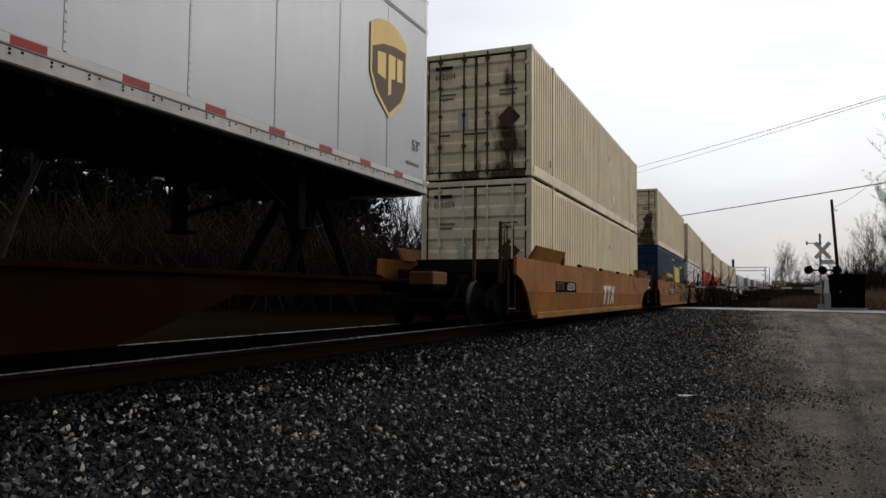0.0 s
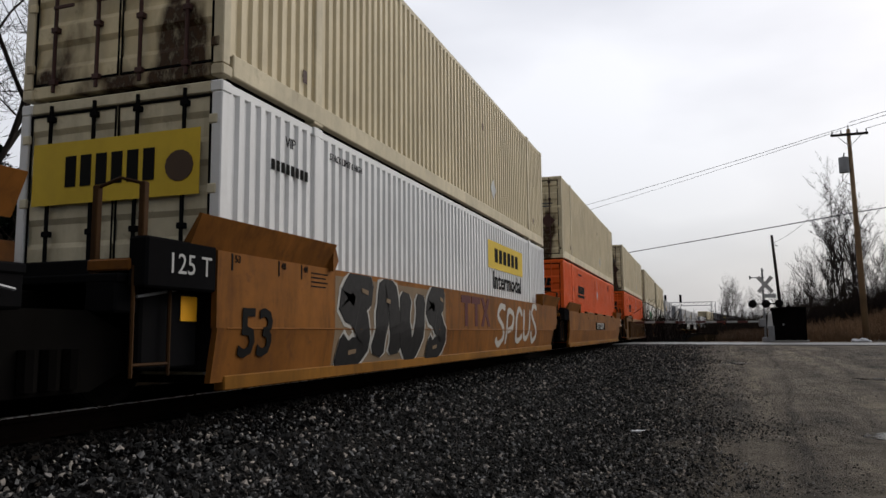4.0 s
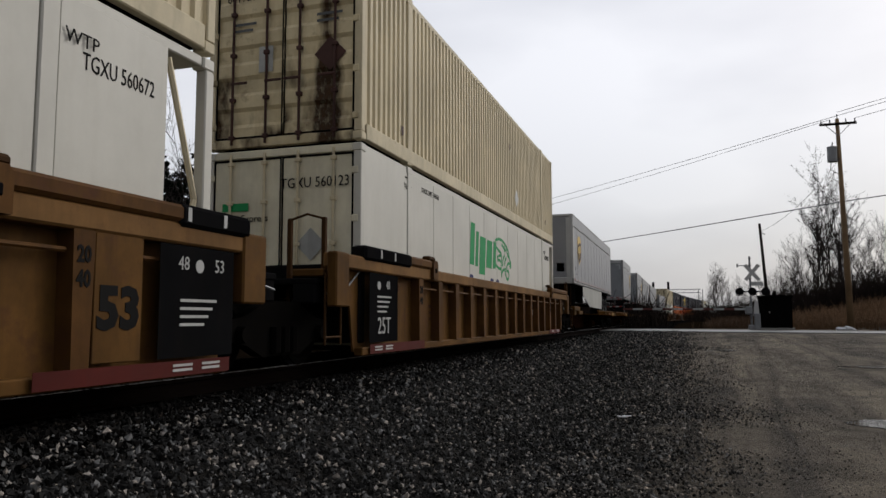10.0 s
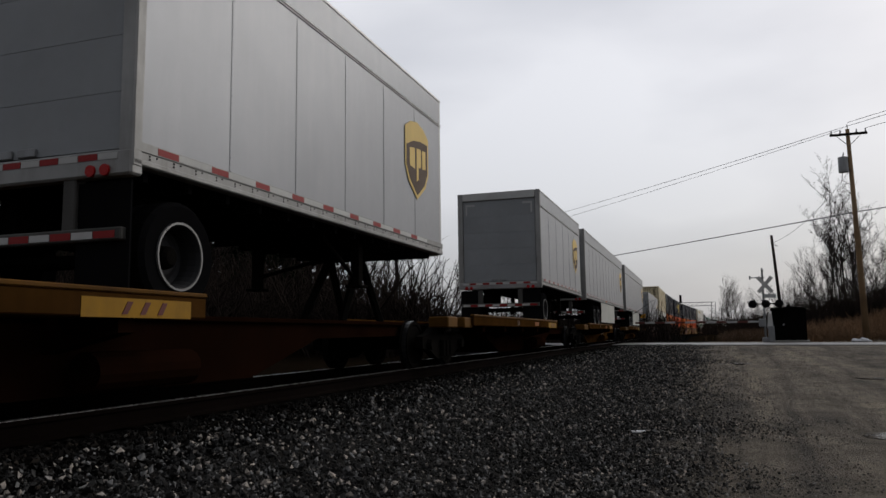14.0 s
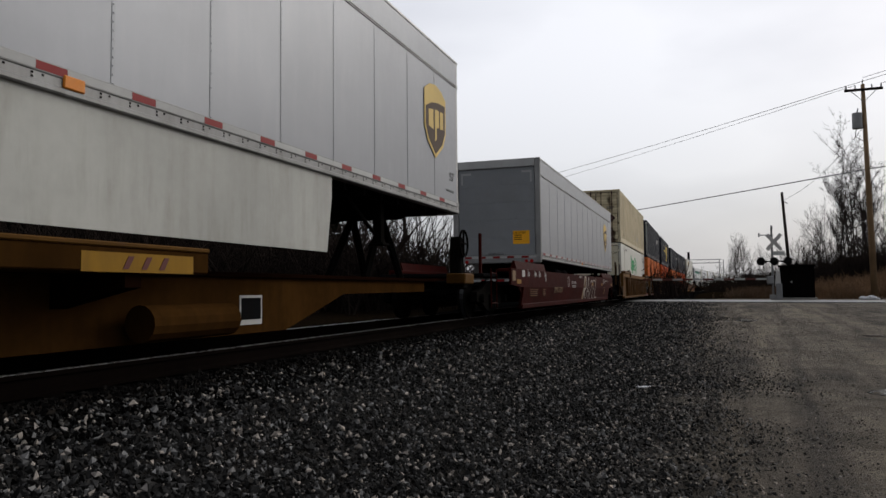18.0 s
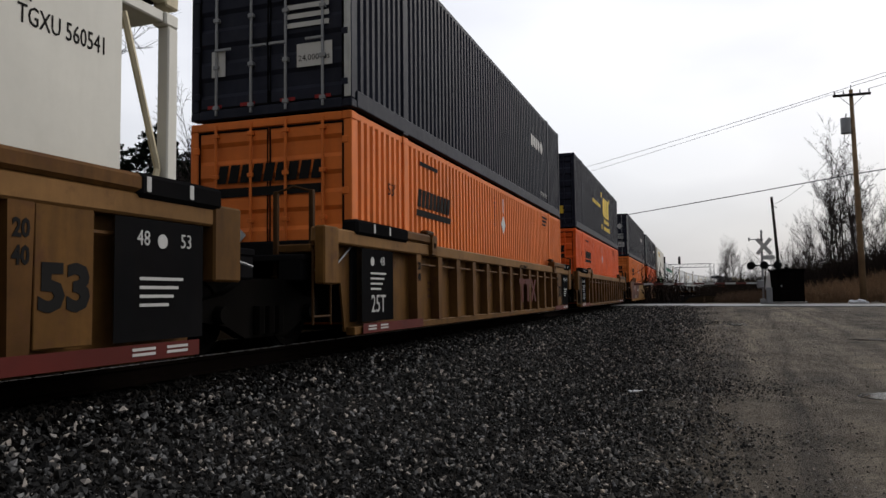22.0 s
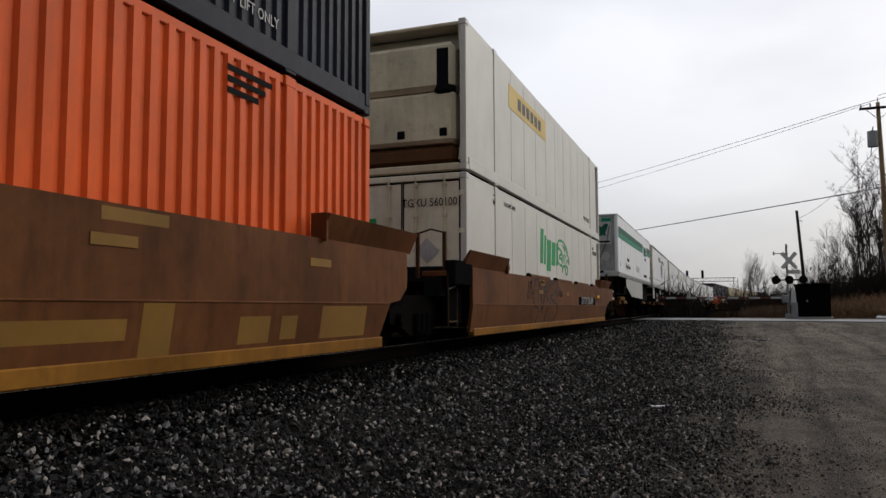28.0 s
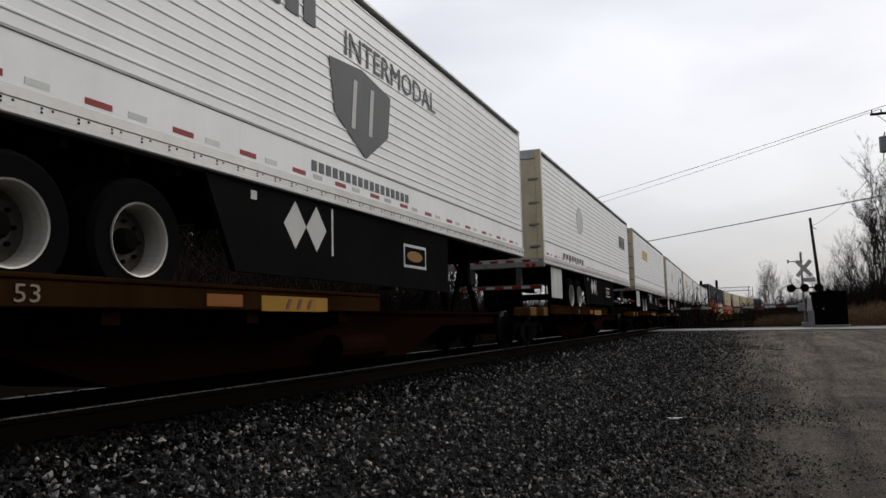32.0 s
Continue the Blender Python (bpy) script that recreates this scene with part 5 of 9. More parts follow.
def ribbed_well(label, near_end, far_end):
    """A well unit with a heavy top chord and upright side posts."""
    def build():
        r = thing("well_car", label, "railcar", "cars of the train")
        for s in (-1, 1):
            x0, x1 = sorted((s * 1.31, s * 1.50))
            part("top_chord", Shape().cbox(x0, x1, -9.25, 10.1 if far_end else 8.55, 1.38, 1.57, 0.02), "well_chord", r)
            x0, x1 = sorted((s * 1.305, s * 1.335))
            part("web_plate", Shape().prism(([(-9.2, 1.40), (-9.2, 0.92), (-8.62, 0.88), (-8.3, 0.70), (-8.12, 0.28)] if near_end else [(-9.2, 1.40), (-9.2, 0.95), (-8.5, 0.90), (-8.38, 0.28)]) + ([(8.2, 0.28), (8.32, 0.36), (8.45, 0.62), (8.68, 0.78), (9.1, 0.86), (10.0, 0.90), (10.05, 1.40)] if far_end else
                                             [(8.16, 0.28), (8.34, 0.90), (8.5, 0.95), (8.55, 1.40)]), "x", x0, x1), "well_yellow", r)
            x0, x1 = sorted((s * 1.33, s * 1.46))
            part("bottom_chord", Shape().cbox(x0, x1, -8.1 if near_end else -8.35, 8.15, 0.23, 0.34, 0.012), "well_yellow", r)
            post = Shape().prism([(-0.085, 0.34), (0.085, 0.34), (0.105, 1.39), (-0.105, 1.39)], "x", *sorted((s * 1.335, s * 1.485))).mesh("side_post", "well_post")
            pipe = Shape()
            far = Shape()
            spots = [-6.05 + 1.03 * i for i in range(13)] + ([7.33, 8.43] if far_end else [])
            for i, y in enumerate(spots):
                if s > 0:
                    part("side_post", post, "well_post", r, at=Matrix.Translation((0, y, 0)))
                else:
                    far.prism([(y - 0.085, 0.34), (y + 0.085, 0.34), (y + 0.105, 1.39), (y - 0.105, 1.39)], "x", -1.485, -1.335)
                pipe.tube((s * 1.43, y + 0.12, 1.23), (s * 1.43, y + 0.90, 1.23), 0.022, n=6)
            if s < 0:
                tagged(part("far_side_posts", far, "well_post", r), kind="stuff")
            tagged(part("brake_pipe", pipe, "well_post", r), kind="stuff")
            for sy in (-1, 1):
                part("chord_cap", Shape().cbox(*sorted((s * 1.32, s * 1.53)), *sorted((sy * 5.6, sy * 8.4) if sy < 0 or not far_end else (6.6, 9.7)), 1.57, 1.72, 0.03), "well_post", r)
                part("end_bracket", Shape().cbox(*sorted((s * 1.38, s * 1.52)), *((9.76, 10.12) if far_end and sy > 0 else ((-9.28, -8.9) if sy < 0 else (8.32, 8.74))), 0.88, 1.58, 0.02), "well_yellow", r)
                a, b = (6.2, 6.45) if far_end and sy > 0 else sorted((sy * 5.38, sy * 5.62))
                g = part("locator_guide", Shape().prism([(a, 1.40), (b, 1.40), (b, 1.66), (b - 0.04, 1.72), (a + 0.04, 1.72), (a, 1.66)], "x", *sorted((s * 1.40, s * 1.56))), "well_post", r)
                part("guide_pin", Shape().cbox(*sorted((s * 1.52, s * 1.572)), (a + b) / 2 - 0.05, (a + b) / 2 + 0.05, 1.50, 1.60, 0.02), "black", g)
                part("guide_casting", Shape().cbox(*sorted((s * 1.36, s * 1.50)), a - 0.06, b + 0.04, 1.72, 1.80, 0.025), "post_dark", g)
                if not (near_end if sy < 0 else far_end):
                    a, b = (-8.42, -6.62) if sy < 0 else (7.34, 8.42)
                    part("cap_sleeve", Shape().cbox(*sorted((s * 1.31, s * 1.540)), a, b, 1.53, 1.73, 0.035), "black", r)
        part("well_floor", Shape().box(-1.30, 1.30, -7.7, 7.7, 0.27, 0.33), "black", r)
        for y in (-6.1, 6.1, -7.6, 7.6):
            part("cross_bearer", Shape().cbox(-1.29, 1.29, y - 0.12, y + 0.12, 0.33, 0.355, 0.004), "black", r)
        return r
    r = once(("ribbed", near_end, far_end), build)
    tagged(r, label)
    for sy, outer in ((-1, near_end), (1, far_end)):
        end_platform(r, sy, "well_yellow", brake=outer and sy > 0, outer=outer)
    for sy in (-1, 1):
        inner = not (near_end if sy < 0 else far_end)
        if not inner and sy > 0:
            write(r, "53", 0.50, "black_mark", "side", 6.80, 0.90, 1.341, 1.05, 0.022)
            for w, z in (("20", 1.16), ("40", 1.00)):
                write(r, w, 0.17, "black_mark", "side", 6.31, z, 1.488, 0.8, 0.006)
            marking(r, "plate_frame", rect(7.52, 7.88, 0.60, 0.90), "white_mark", "side", 1.338)
            marking(r, "plate", rect(7.545, 7.855, 0.66, 0.875), "black", "side", 1.3425)
            marking(r, "round_badge", ellipse(7.95, 1.05, 0.07, 0.07, 12), "white_mark", "side", 1.338)
            marking(r, "red_panel", rect(6.1, 8.15, 0.245, 0.375), "red_mark", "side", 1.487)
            for k in (6.7, 7.7):
                for h in (0.285, 0.325):
                    marking(r, "stencil_line", rect(k - 0.17, k + 0.17, h, h + 0.022), "white_mark", "side", 1.492)
            marking(r, "small_plate", rect(9.15, 9.4, 1.03, 1.15), "white_mark", "side", 1.338)
        if inner:
            u = sy * 7.66
            marking(r, "black_panel", rect(u - 0.53, u + 0.53, 0.40, 1.37), "black", "side", 1.487, "black stencil panel at the unit's end")
            write(r, "25T" if sy < 0 else "53", 0.34 if sy < 0 else 0.17, "white_mark", "side", u if sy < 0 else u + 0.3, 0.62 if sy < 0 else 1.21, 1.493, 0.9)
            write(r, "48", 0.17, "white_mark", "side", u + (0.14 if sy < 0 else -0.22), 1.21, 1.493, 0.9)
            for i in range(4):
                marking(r, "stencil_line", rect(u - 0.26, u + 0.26 - 0.06 * i, 0.98 - 0.07 * i - (0.1 if sy > 0 else -0.05), 1.005 - 0.07 * i - (0.1 if sy > 0 else -0.05)), "white_mark", "side", 1.492)
            marking(r, "round_badge", ellipse(u - (0.2 if sy < 0 else 0.0), 1.20, 0.06, 0.06, 12), "white_mark", "side", 1.492)
            marking(r, "red_panel", rect(*sorted((sy * 8.15, sy * 5.9)), 0.245, 0.375), "red_mark", "side", 1.487)
            for k in (-0.2, 0.2):
                for h in (0.285, 0.325):
                    marking(r, "stencil_line", rect(u + k - 0.13, u + k + 0.13, h, h + 0.022), "white_mark", "side", 1.492)
            for k in (-0.25, 0.28):
                marking(r, "chord_tick", rect(u + k, u + k + 0.05, 1.58, 1.70), "white_mark", "side", 1.541)
        if inner:
            if sy < 0:
                write(r, "48", 0.17, "patch_brown", "side", -6.75, 1.2, 1.341)
            else:
                part("end_plate", Shape().cbox(1.44, 1.4845, 6.42, 6.935, 0.40, 1.38, 0.006), "well_yellow", r)
                write(r, "53", 0.44, "black_mark", "side", 6.68, 0.80, 1.488, 1.05, 0.02)
            write(r, "20", 0.17, "black_mark", "side", -6.05 if sy < 0 else 6.31, 1.20, 1.488, 0.8, 0.006)
            write(r, "40", 0.17, "black_mark", "side", -6.05 if sy < 0 else 6.31, 1.02, 1.488, 0.8, 0.006)
    for y in (-5.0, -1.4, 2.2, 3.1):
        for i in range(3):
            marking(r, "stencil_line", rect(y - 0.26, y + 0.24 - 0.05 * i, 0.92 - 0.11 * i, 0.97 - 0.11 * i), "scrawl_rust", "side", 1.338)
    bogie(r, -9.8 if not near_end else -9.2)
    if far_end:
        bogie(r, 9.7)
    return r


RED_A = -12.8                   # near end of the low red car


def low_well(label):
    """A low slab-sided unit in oxide red that carries a trailer."""
    r = thing("well_car", label, "railcar", "cars of the train")
    for s in (-1, 1):
        side = [(RED_A, 1.23), (RED_A, 0.86), (RED_A + 1.0, 0.80), (5.6, 0.80), (6.3, 0.86), (6.3, 1.23)]
        part("side_plate", Shape().prism(side, "x", *sorted((s * 1.44, s * 1.50))), "well_red", r)
        part("lower_plate", Shape().prism([(s * 1.50, 0.80), (s * 1.44, 0.80), (s * 1.37, 0.36), (s * 1.43, 0.36)], "y", RED_A + 1.2, 4.9), "well_red", r)
        part("bottom_flange", Shape().cbox(*sorted((s * 1.33, s * 1.452)), RED_A + 1.25, 4.85, 0.28, 0.40, 0.012), "well_red", r)
        part("top_chord", Shape().cbox(*sorted((s * 1.18, s * 1.46)), RED_A, 6.3, 1.15, 1.23, 0.012), "well_red", r)
        for a, b in ((RED_A + 0.5, -8.97), (2.9, 6.2)):
            part("guide_flange", Shape().prism([(s * 1.34, 1.23), (s * 1.50, 1.23), (s * 1.44, 1.42), (s * 1.40, 1.42)], "y", a, b), "well_red", r)
        for sy in (-1, 1):
            a = RED_A + 0.95 if sy < 0 else 5.55
            part("corner_plate", Shape().prism([(a - 0.5 * sy, 0.80), (a, 0.80), (a - 0.75 * sy, 0.36), (a - 0.78 * sy, 0.36)], "x", *sorted((s * 1.40, s * 1.44))), "well_red", r)
    part("well_floor", Shape().box(-1.38, 1.38, RED_A + 0.5, 5.8, 0.84, 0.92), "black", r)
    part("centre_sill", Shape().cbox(-0.35, 0.35, RED_A - 1.2, 7.6, 0.62, 0.86, 0.02), "iron", r)
    for a, sy in ((RED_A, -1), (6.3, 1)):
        b = a + sy * 1.2
        part("end_deck", Shape().cbox(-1.2, 1.2, *sorted((a, b)), 1.02, 1.10, 0.015), "black", r)
        stanchion(r, 1.1, b - sy * 0.1, 1.0, 1.95, "well_red")
        stanchion(r, 0.6, b - sy * 0.1, 1.0, 1.85, "well_red")
        ladder(r, 1.34, b - sy * 0.3, 0.36, 1.2, "well_red")
        part("coupler", Shape().cbox(-0.16, 0.16, *sorted((b, b + sy * 0.9)), 0.70, 0.94, 0.05), "iron", r)
        bogie(r, a + sy * 0.1)
    part("brake_wheel", Shape().lathe([(0.27, -0.02), (0.30, -0.02), (0.30, 0.02), (0.27, 0.02), (0.27, -0.02)], (0.7, RED_A - 1.0, 1.75), 20, False)
         .cbox(0.68, 0.72, RED_A - 1.28, RED_A - 0.72, 1.735, 1.765, 0.005).cbox(0.68, 0.72, RED_A - 1.015, RED_A - 0.985, 1.47, 2.03, 0.005), "iron", r)
    part("brake_stand", Shape().cbox(0.42, 0.66, RED_A - 1.15, RED_A - 0.85, 1.08, 1.9, 0.04), "iron", r)
    return r


# ---- spine cars ----
def spine_unit(length, deck_near, worn="deck_yellow", first=False, reach=9.35, sill="deck_brown"):
    """A skeleton platform: one sill, a deck for the trailer's wheels, a hitch stand for its nose."""
    h = length / 2
    slip = 1.1 if worn == "deck_dim" else 0.0      # the dark-decked cars carry their panels further along
    r = thing("spine_car", "low skeleton flat car with a worn yellow wheel deck", "railcar", "cars of the train")
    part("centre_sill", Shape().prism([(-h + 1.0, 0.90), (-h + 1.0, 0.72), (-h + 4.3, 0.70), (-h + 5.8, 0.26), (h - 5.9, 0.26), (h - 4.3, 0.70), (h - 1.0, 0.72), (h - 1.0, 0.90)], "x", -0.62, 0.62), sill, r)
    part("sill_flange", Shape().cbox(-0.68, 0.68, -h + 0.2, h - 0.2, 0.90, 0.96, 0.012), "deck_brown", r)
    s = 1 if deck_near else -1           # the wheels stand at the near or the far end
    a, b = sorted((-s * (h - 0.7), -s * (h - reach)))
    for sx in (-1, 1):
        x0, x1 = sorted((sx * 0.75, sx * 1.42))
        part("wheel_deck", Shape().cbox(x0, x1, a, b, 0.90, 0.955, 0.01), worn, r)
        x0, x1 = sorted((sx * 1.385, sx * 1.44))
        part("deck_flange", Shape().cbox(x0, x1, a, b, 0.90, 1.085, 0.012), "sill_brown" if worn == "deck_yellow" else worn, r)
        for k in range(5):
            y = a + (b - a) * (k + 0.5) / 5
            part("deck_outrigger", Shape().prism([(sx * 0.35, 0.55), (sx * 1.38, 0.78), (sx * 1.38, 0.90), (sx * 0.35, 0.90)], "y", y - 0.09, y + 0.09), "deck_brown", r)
    hy = s * (h - 2.2)
    for sx in (-1, 1):
        part("hitch_leg", Shape().path([(sx * 0.35, hy - 0.8, 0.95), (sx * 0.28, hy, 2.05)], 0.07, 6).path([(sx * 0.35, hy + 0.7, 0.95), (sx * 0.28, hy, 2.05)], 0.07, 6), "iron", r)
    part("hitch_head", Shape().cbox(-0.55, 0.55, hy - 0.45, hy + 0.45, 2.02, 2.17, 0.04), "iron", r)
    for sy in (-1, 1):
        part("side_step", Shape().cbox(1.0, 1.38, sy * (h - 0.55) - 0.28, sy * (h - 0.55) + 0.28, 0.86, 1.06, 0.02), "deck_yellow", r)
        part("bolster", Shape().cbox(-1.2, 1.2, sy * (h - 0.3) - 0.2, sy * (h - 0.3) + 0.2, 0.76, 0.93, 0.03), "iron", r)
    part("air_tank", Shape().tube((0.86, 0.2, 0.46), (0.86, 1.5, 0.46), 0.17, n=14), sill, r, "air reservoir under the deck")
    part("deck_lip", Shape().cbox(1.36, 1.455, a, b, 1.085, 1.125, 0.01), worn, r)
    part("amber_plate", Shape().cbox(1.440, 1.448, (a + b) / 2 + 1.2 - slip * 0.2, (a + b) / 2 + 1.7 - slip * 0.2, 0.93, 1.04, 0.002), "caution_dim", r)
    if sill == "sill_brown":
        marking(r, "plate_frame", rect(h - 6.9, h - 6.45, 0.36, 0.70), "white_mark", "side", 0.621)
        marking(r, "plate", rect(h - 6.87, h - 6.48, 0.42, 0.67), "black", "side", 0.6255)
    if worn == "deck_brown":
        write(r, "TTAX 653078", 0.185, "brown_pale", "side", 1.68, 0.985, 1.444, 1.75)
    else:
        marking(r, "yellow_panel", rect(b - 1.45 - slip, b - 0.22 - slip, 0.895, 1.045), "sign_yellow", "side", 1.4405, "brighter yellow panel on the deck's side")
        for i in range(3):
            q = b - 1.05 - slip + i * 0.2
            marking(r, "brand_block", [(q, 0.92), (q + 0.06, 0.92), (q + 0.12, 1.02), (q + 0.06, 1.02)], "gate_red", "side", 1.4455)
        write(r, "53", 0.17, "brown_pale", "side", (a + b) / 2 - 0.75, 0.985, 1.446, 1.3)
    if first:
        part("end_beam", Shape().cbox(1.30, 1.46, -9.07, -7.50, 1.05, 1.21, 0.02).cbox(1.25, 1.42, -7.45, -6.35, 0.90, 1.04, 0.02), "deck_yellow", r, "worn yellow side beam")
        for x in (1.12, 0.75):
            stanchion(r, x, -h + 0.15, 1.0, 2.1, "black")
        hand_rail(r, [(1.3, -h + 0.2, 1.0), (1.3, -h + 0.2, 2.0), (1.38, -h + 0.35, 2.05), (1.38, -h + 0.35, 1.1)], "black")
        part("brake_wheel", Shape().lathe([(0.30, -0.02), (0.34, -0.02), (0.34, 0.02), (0.30, 0.02), (0.30, -0.02)], (0.3, -h + 0.3, 1.75), 20, False), "iron", r)
        part("coupler", Shape().cbox(-0.16, 0.16, -h - 0.75, -h + 0.2, 0.78, 1.02, 0.05), "iron", r)
    bogie(r, -h - 0.05)
    return r


# ---- highway trailers ----
def road_wheel(parent, x, y, z, r=0.50, rim="rim", edge=False):
    s = 1 if x > 0 else -1
    w = part("tyre", Shape().lathe([(0.29, -0.13), (0.46, -0.14), (r, -0.10), (r, 0.10), (0.46, 0.14), (0.29, 0.13)], (x, y, z), 24, False), "rubber", parent)
    if x < 1.0:
        return
    if edge:
        part("rim_edge", Shape().lathe([(0.292, 0.10), (0.292, 0.152), (0.312, 0.152), (0.312, 0.10)], (x, y, z), 28, False), "rim_edge", w)
    barrel = part("wheel_rim", Shape().lathe([(0.262, -0.09), (0.262, 0.02), (0.274, 0.10), (0.288, 0.14), (0.302, 0.148), (0.308, 0.10)], (x, y, z), 28, False), rim, w)
    disc_ = part("wheel_disc", Shape().lathe([(0.264, -0.06), (0.22, -0.075), (0.16, -0.05), (0.02, -0.05)], (x, y, z), 24, False), "rim_inner" if rim == "rim" else "rim_dark", barrel, "grimy dished wheel disc")
    part("hub", Shape().lathe([(0.11, -0.05), (0.10, 0.02), (0.07, 0.05), (0.02, 0.055)], (x, y, z), 14), "iron", disc_)
    if rim == "rim":
        for i in range(8):
            a = i * 0.7854
            part("wheel_nut", Shape().tube((x - 0.05, y + 0.165 * math.cos(a), z + 0.165 * math.sin(a)), (x - 0.02, y + 0.165 * math.cos(a), z + 0.165 * math.sin(a)), 0.017, n=6), "iron", barrel)


# ---- trailers ----
def trailer(length, nose_near, wall, kind, skirt=None, label="", rear="van_door"):
    """A box trailer; its floor stands at z=0, its wheels below."""
    h, H = length / 2, 2.86
    r = thing("box_trailer", label, "trailer", "trailers on the train")
    rear_y, nose_y = (h, -h) if nose_near else (-h, h)
    ribs = kind == "ridged"
    n = max(2, round(length / 1.25))
    w = (length - 0.16) / n
    zt = 2.33 if kind in ("grey", "pup") else H - 0.07
    for s in (-1, 1):
        if ribs and s > 0:
            line, k = [], 16
            p = (H - 0.15 - 0.56) / k
            for i in range(k):
                z = 0.56 + i * p
                line += [(1.283, z), (1.283, z + 0.72 * p), (1.293, z + 0.80 * p), (1.293, z + 0.92 * p)]
            line += [(1.283, H - 0.15), (1.24, H - 0.15), (1.24, 0.56)]
            part("ridged_panel", Shape().prism(line, "y", -h + 0.08, h - 0.08), wall, r)
            part("lower_panel", Shape().cbox(1.24, 1.286, -h + 0.08, h - 0.08, 0.16, 0.55, 0.006), wall, r)
            part("belt_moulding", Shape().cbox(1.25, 1.298, -h + 0.06, h - 0.06, 0.535, 0.565, 0.005), "rail_alu", r)
        else:
            for i in range(n):
                a = -h + 0.08 + i * w
                part("side_panel", Shape().cbox(*sorted((s * 1.24, s * 1.284)), a + 0.003, a + w - 0.003, 0.16, zt, 0.005), wall, r)
                if i and s > 0:
                    b = Shape().cbox(1.27, 1.2885, a - 0.02, a + 0.02, 0.18, zt - 0.02, 0.003)
                    for q in range(28):
                        z = 0.24 + q * (zt - 0.34) / 28
                        b.box(1.288, 1.2935, a - 0.007, a + 0.007, z, z + 0.014)
                    part("seam", b, wall, r)
        x0, x1 = sorted((s * 1.20, s * 1.295))
        if kind in ("grey", "pup"):
            part("upper_panel", Shape().cbox(*sorted((s * 1.22, s * 1.288)), -h + 0.06, h - 0.06, 2.39, H - 0.06, 0.006), wall, r)
            tr = Shape()
            for z in (2.335, 2.368):
                tr.cbox(x0, x1 + 0.002, -h + 0.05, h - 0.05, z, z + 0.018, 0.004)
            part("belt_rail", tr, "alu", r)
        part("top_rail", Shape().cbox(*sorted((s * 1.19, s * 1.296)), -h + 0.03, h - 0.03, H - 0.07, H, 0.02), "alu", r)
        br = Shape().prism([(s * q, z) for q, z in ((1.17, 0.17), (1.298, 0.17), (1.298, 0.092), (1.289, 0.084), (1.289, 0.022), (1.297, 0.014), (1.297, -0.018), (1.285, -0.03), (1.17, -0.03))], "y", -h + 0.02, h - 0.02)
        if s > 0:
            rivets = Shape()
            for i in range(int(length / 0.31)):
                y = -h + 0.2 + i * 0.31
                for dy, z in ((0.0, 0.034), (0.0, 0.062), (0.09, 0.062)):
                    rivets.box(1.288, 1.294, y + dy, y + dy + 0.016, z, z + 0.014)
            tagged(part("rail_rivets", rivets, "iron", r), kind="stuff")
        part("bottom_rail", br, "rail_alu" if kind != "ridged" else "alu", r)
        if s > 0:
            red, white = Shape(), Shape()
            step = 0.92 if length > 10 else 0.75
            for i in range(int((length - 0.5) / step)):
                y = -h + 0.3 + i * step
                if ribs:
                    red.box(1.286, 1.2885, y, y + 0.26, 0.205, 0.255)
                    white.box(1.286, 1.2885, y + 0.42, y + 0.62, 0.205, 0.255)
                else:
                    red.box(1.2985, 1.3015, y, y + 0.27, 0.10, 0.16)
                    white.box(1.2985, 1.3015, y + 0.272, y + step - 0.002, 0.10, 0.16)
            tagged(part("red_tape", red, "tape_red", r), kind="stuff")
            tagged(part("white_tape", white, "tape_white" if not ribs else "plate_grey", r), kind="stuff")
    part("roof", Shape().box(-1.2, 1.2, -h + 0.05, h - 0.05, H - 0.04, H - 0.01), "alu", r)
    part("floor", Shape().box(-1.18, 1.18, -h + 0.05, h - 0.05, -0.02, 0.08), "black", r)
    cross = Shape()
    for i in range(int(length / 0.6)):
        cross.box(-1.15, 1.15, -h + 0.3 + i * 0.6, -h + 0.36 + i * 0.6, -0.12, -0.02)
    tagged(part("floor_framing", cross, "black", r), kind="stuff")
    # nose
    sg = -1 if nose_near else 1
    nose_mat = "van_dirty" if kind == "dirty_nose" else wall
    ya, yb = sorted((nose_y - sg * 0.04, nose_y - sg * 0.10))
    part("nose_panel", Shape().box(-1.2, 1.2, ya, yb, 0.1, H - 0.06), nose_mat, r)
    for s in (-1, 1):
        part("nose_corner", Shape().tube((s * 1.20, nose_y - sg * 0.105, 0.0), (s * 1.20, nose_y - sg * 0.105, H - 0.02), 0.095, n=14), "alu" if kind != "dirty_nose" else "van_white", r)
    ya, yb = sorted((nose_y - sg * 0.01, nose_y - sg * 0.13))
    part("nose_sill", Shape().cbox(-1.24, 1.24, ya, yb, -0.05, 0.22, 0.03), "alu", r)
    part("nose_header", Shape().cbox(-1.22, 1.22, ya, yb, H - 0.12, H, 0.03), "alu", r)
    # rear
    sr = 1 if nose_near else -1
    for s in (-1, 1):
        part("rear_post", Shape().cbox(*sorted((s * 1.14, s * 1.297)), *sorted((rear_y, rear_y - sr * 0.12)), -0.05, H, 0.015), "rail_alu" if kind != "ridged" else "cream_clean_door", r)
    part("rear_header", Shape().cbox(-1.14, 1.14, *sorted((rear_y, rear_y - sr * 0.12)), H - 0.24, H, 0.015), "alu", r)
    part("rear_sill", Shape().cbox(-1.29, 1.29, *sorted((rear_y + sr * 0.01, rear_y - sr * 0.14)), -0.12, 0.10, 0.02), "rail_alu", r)
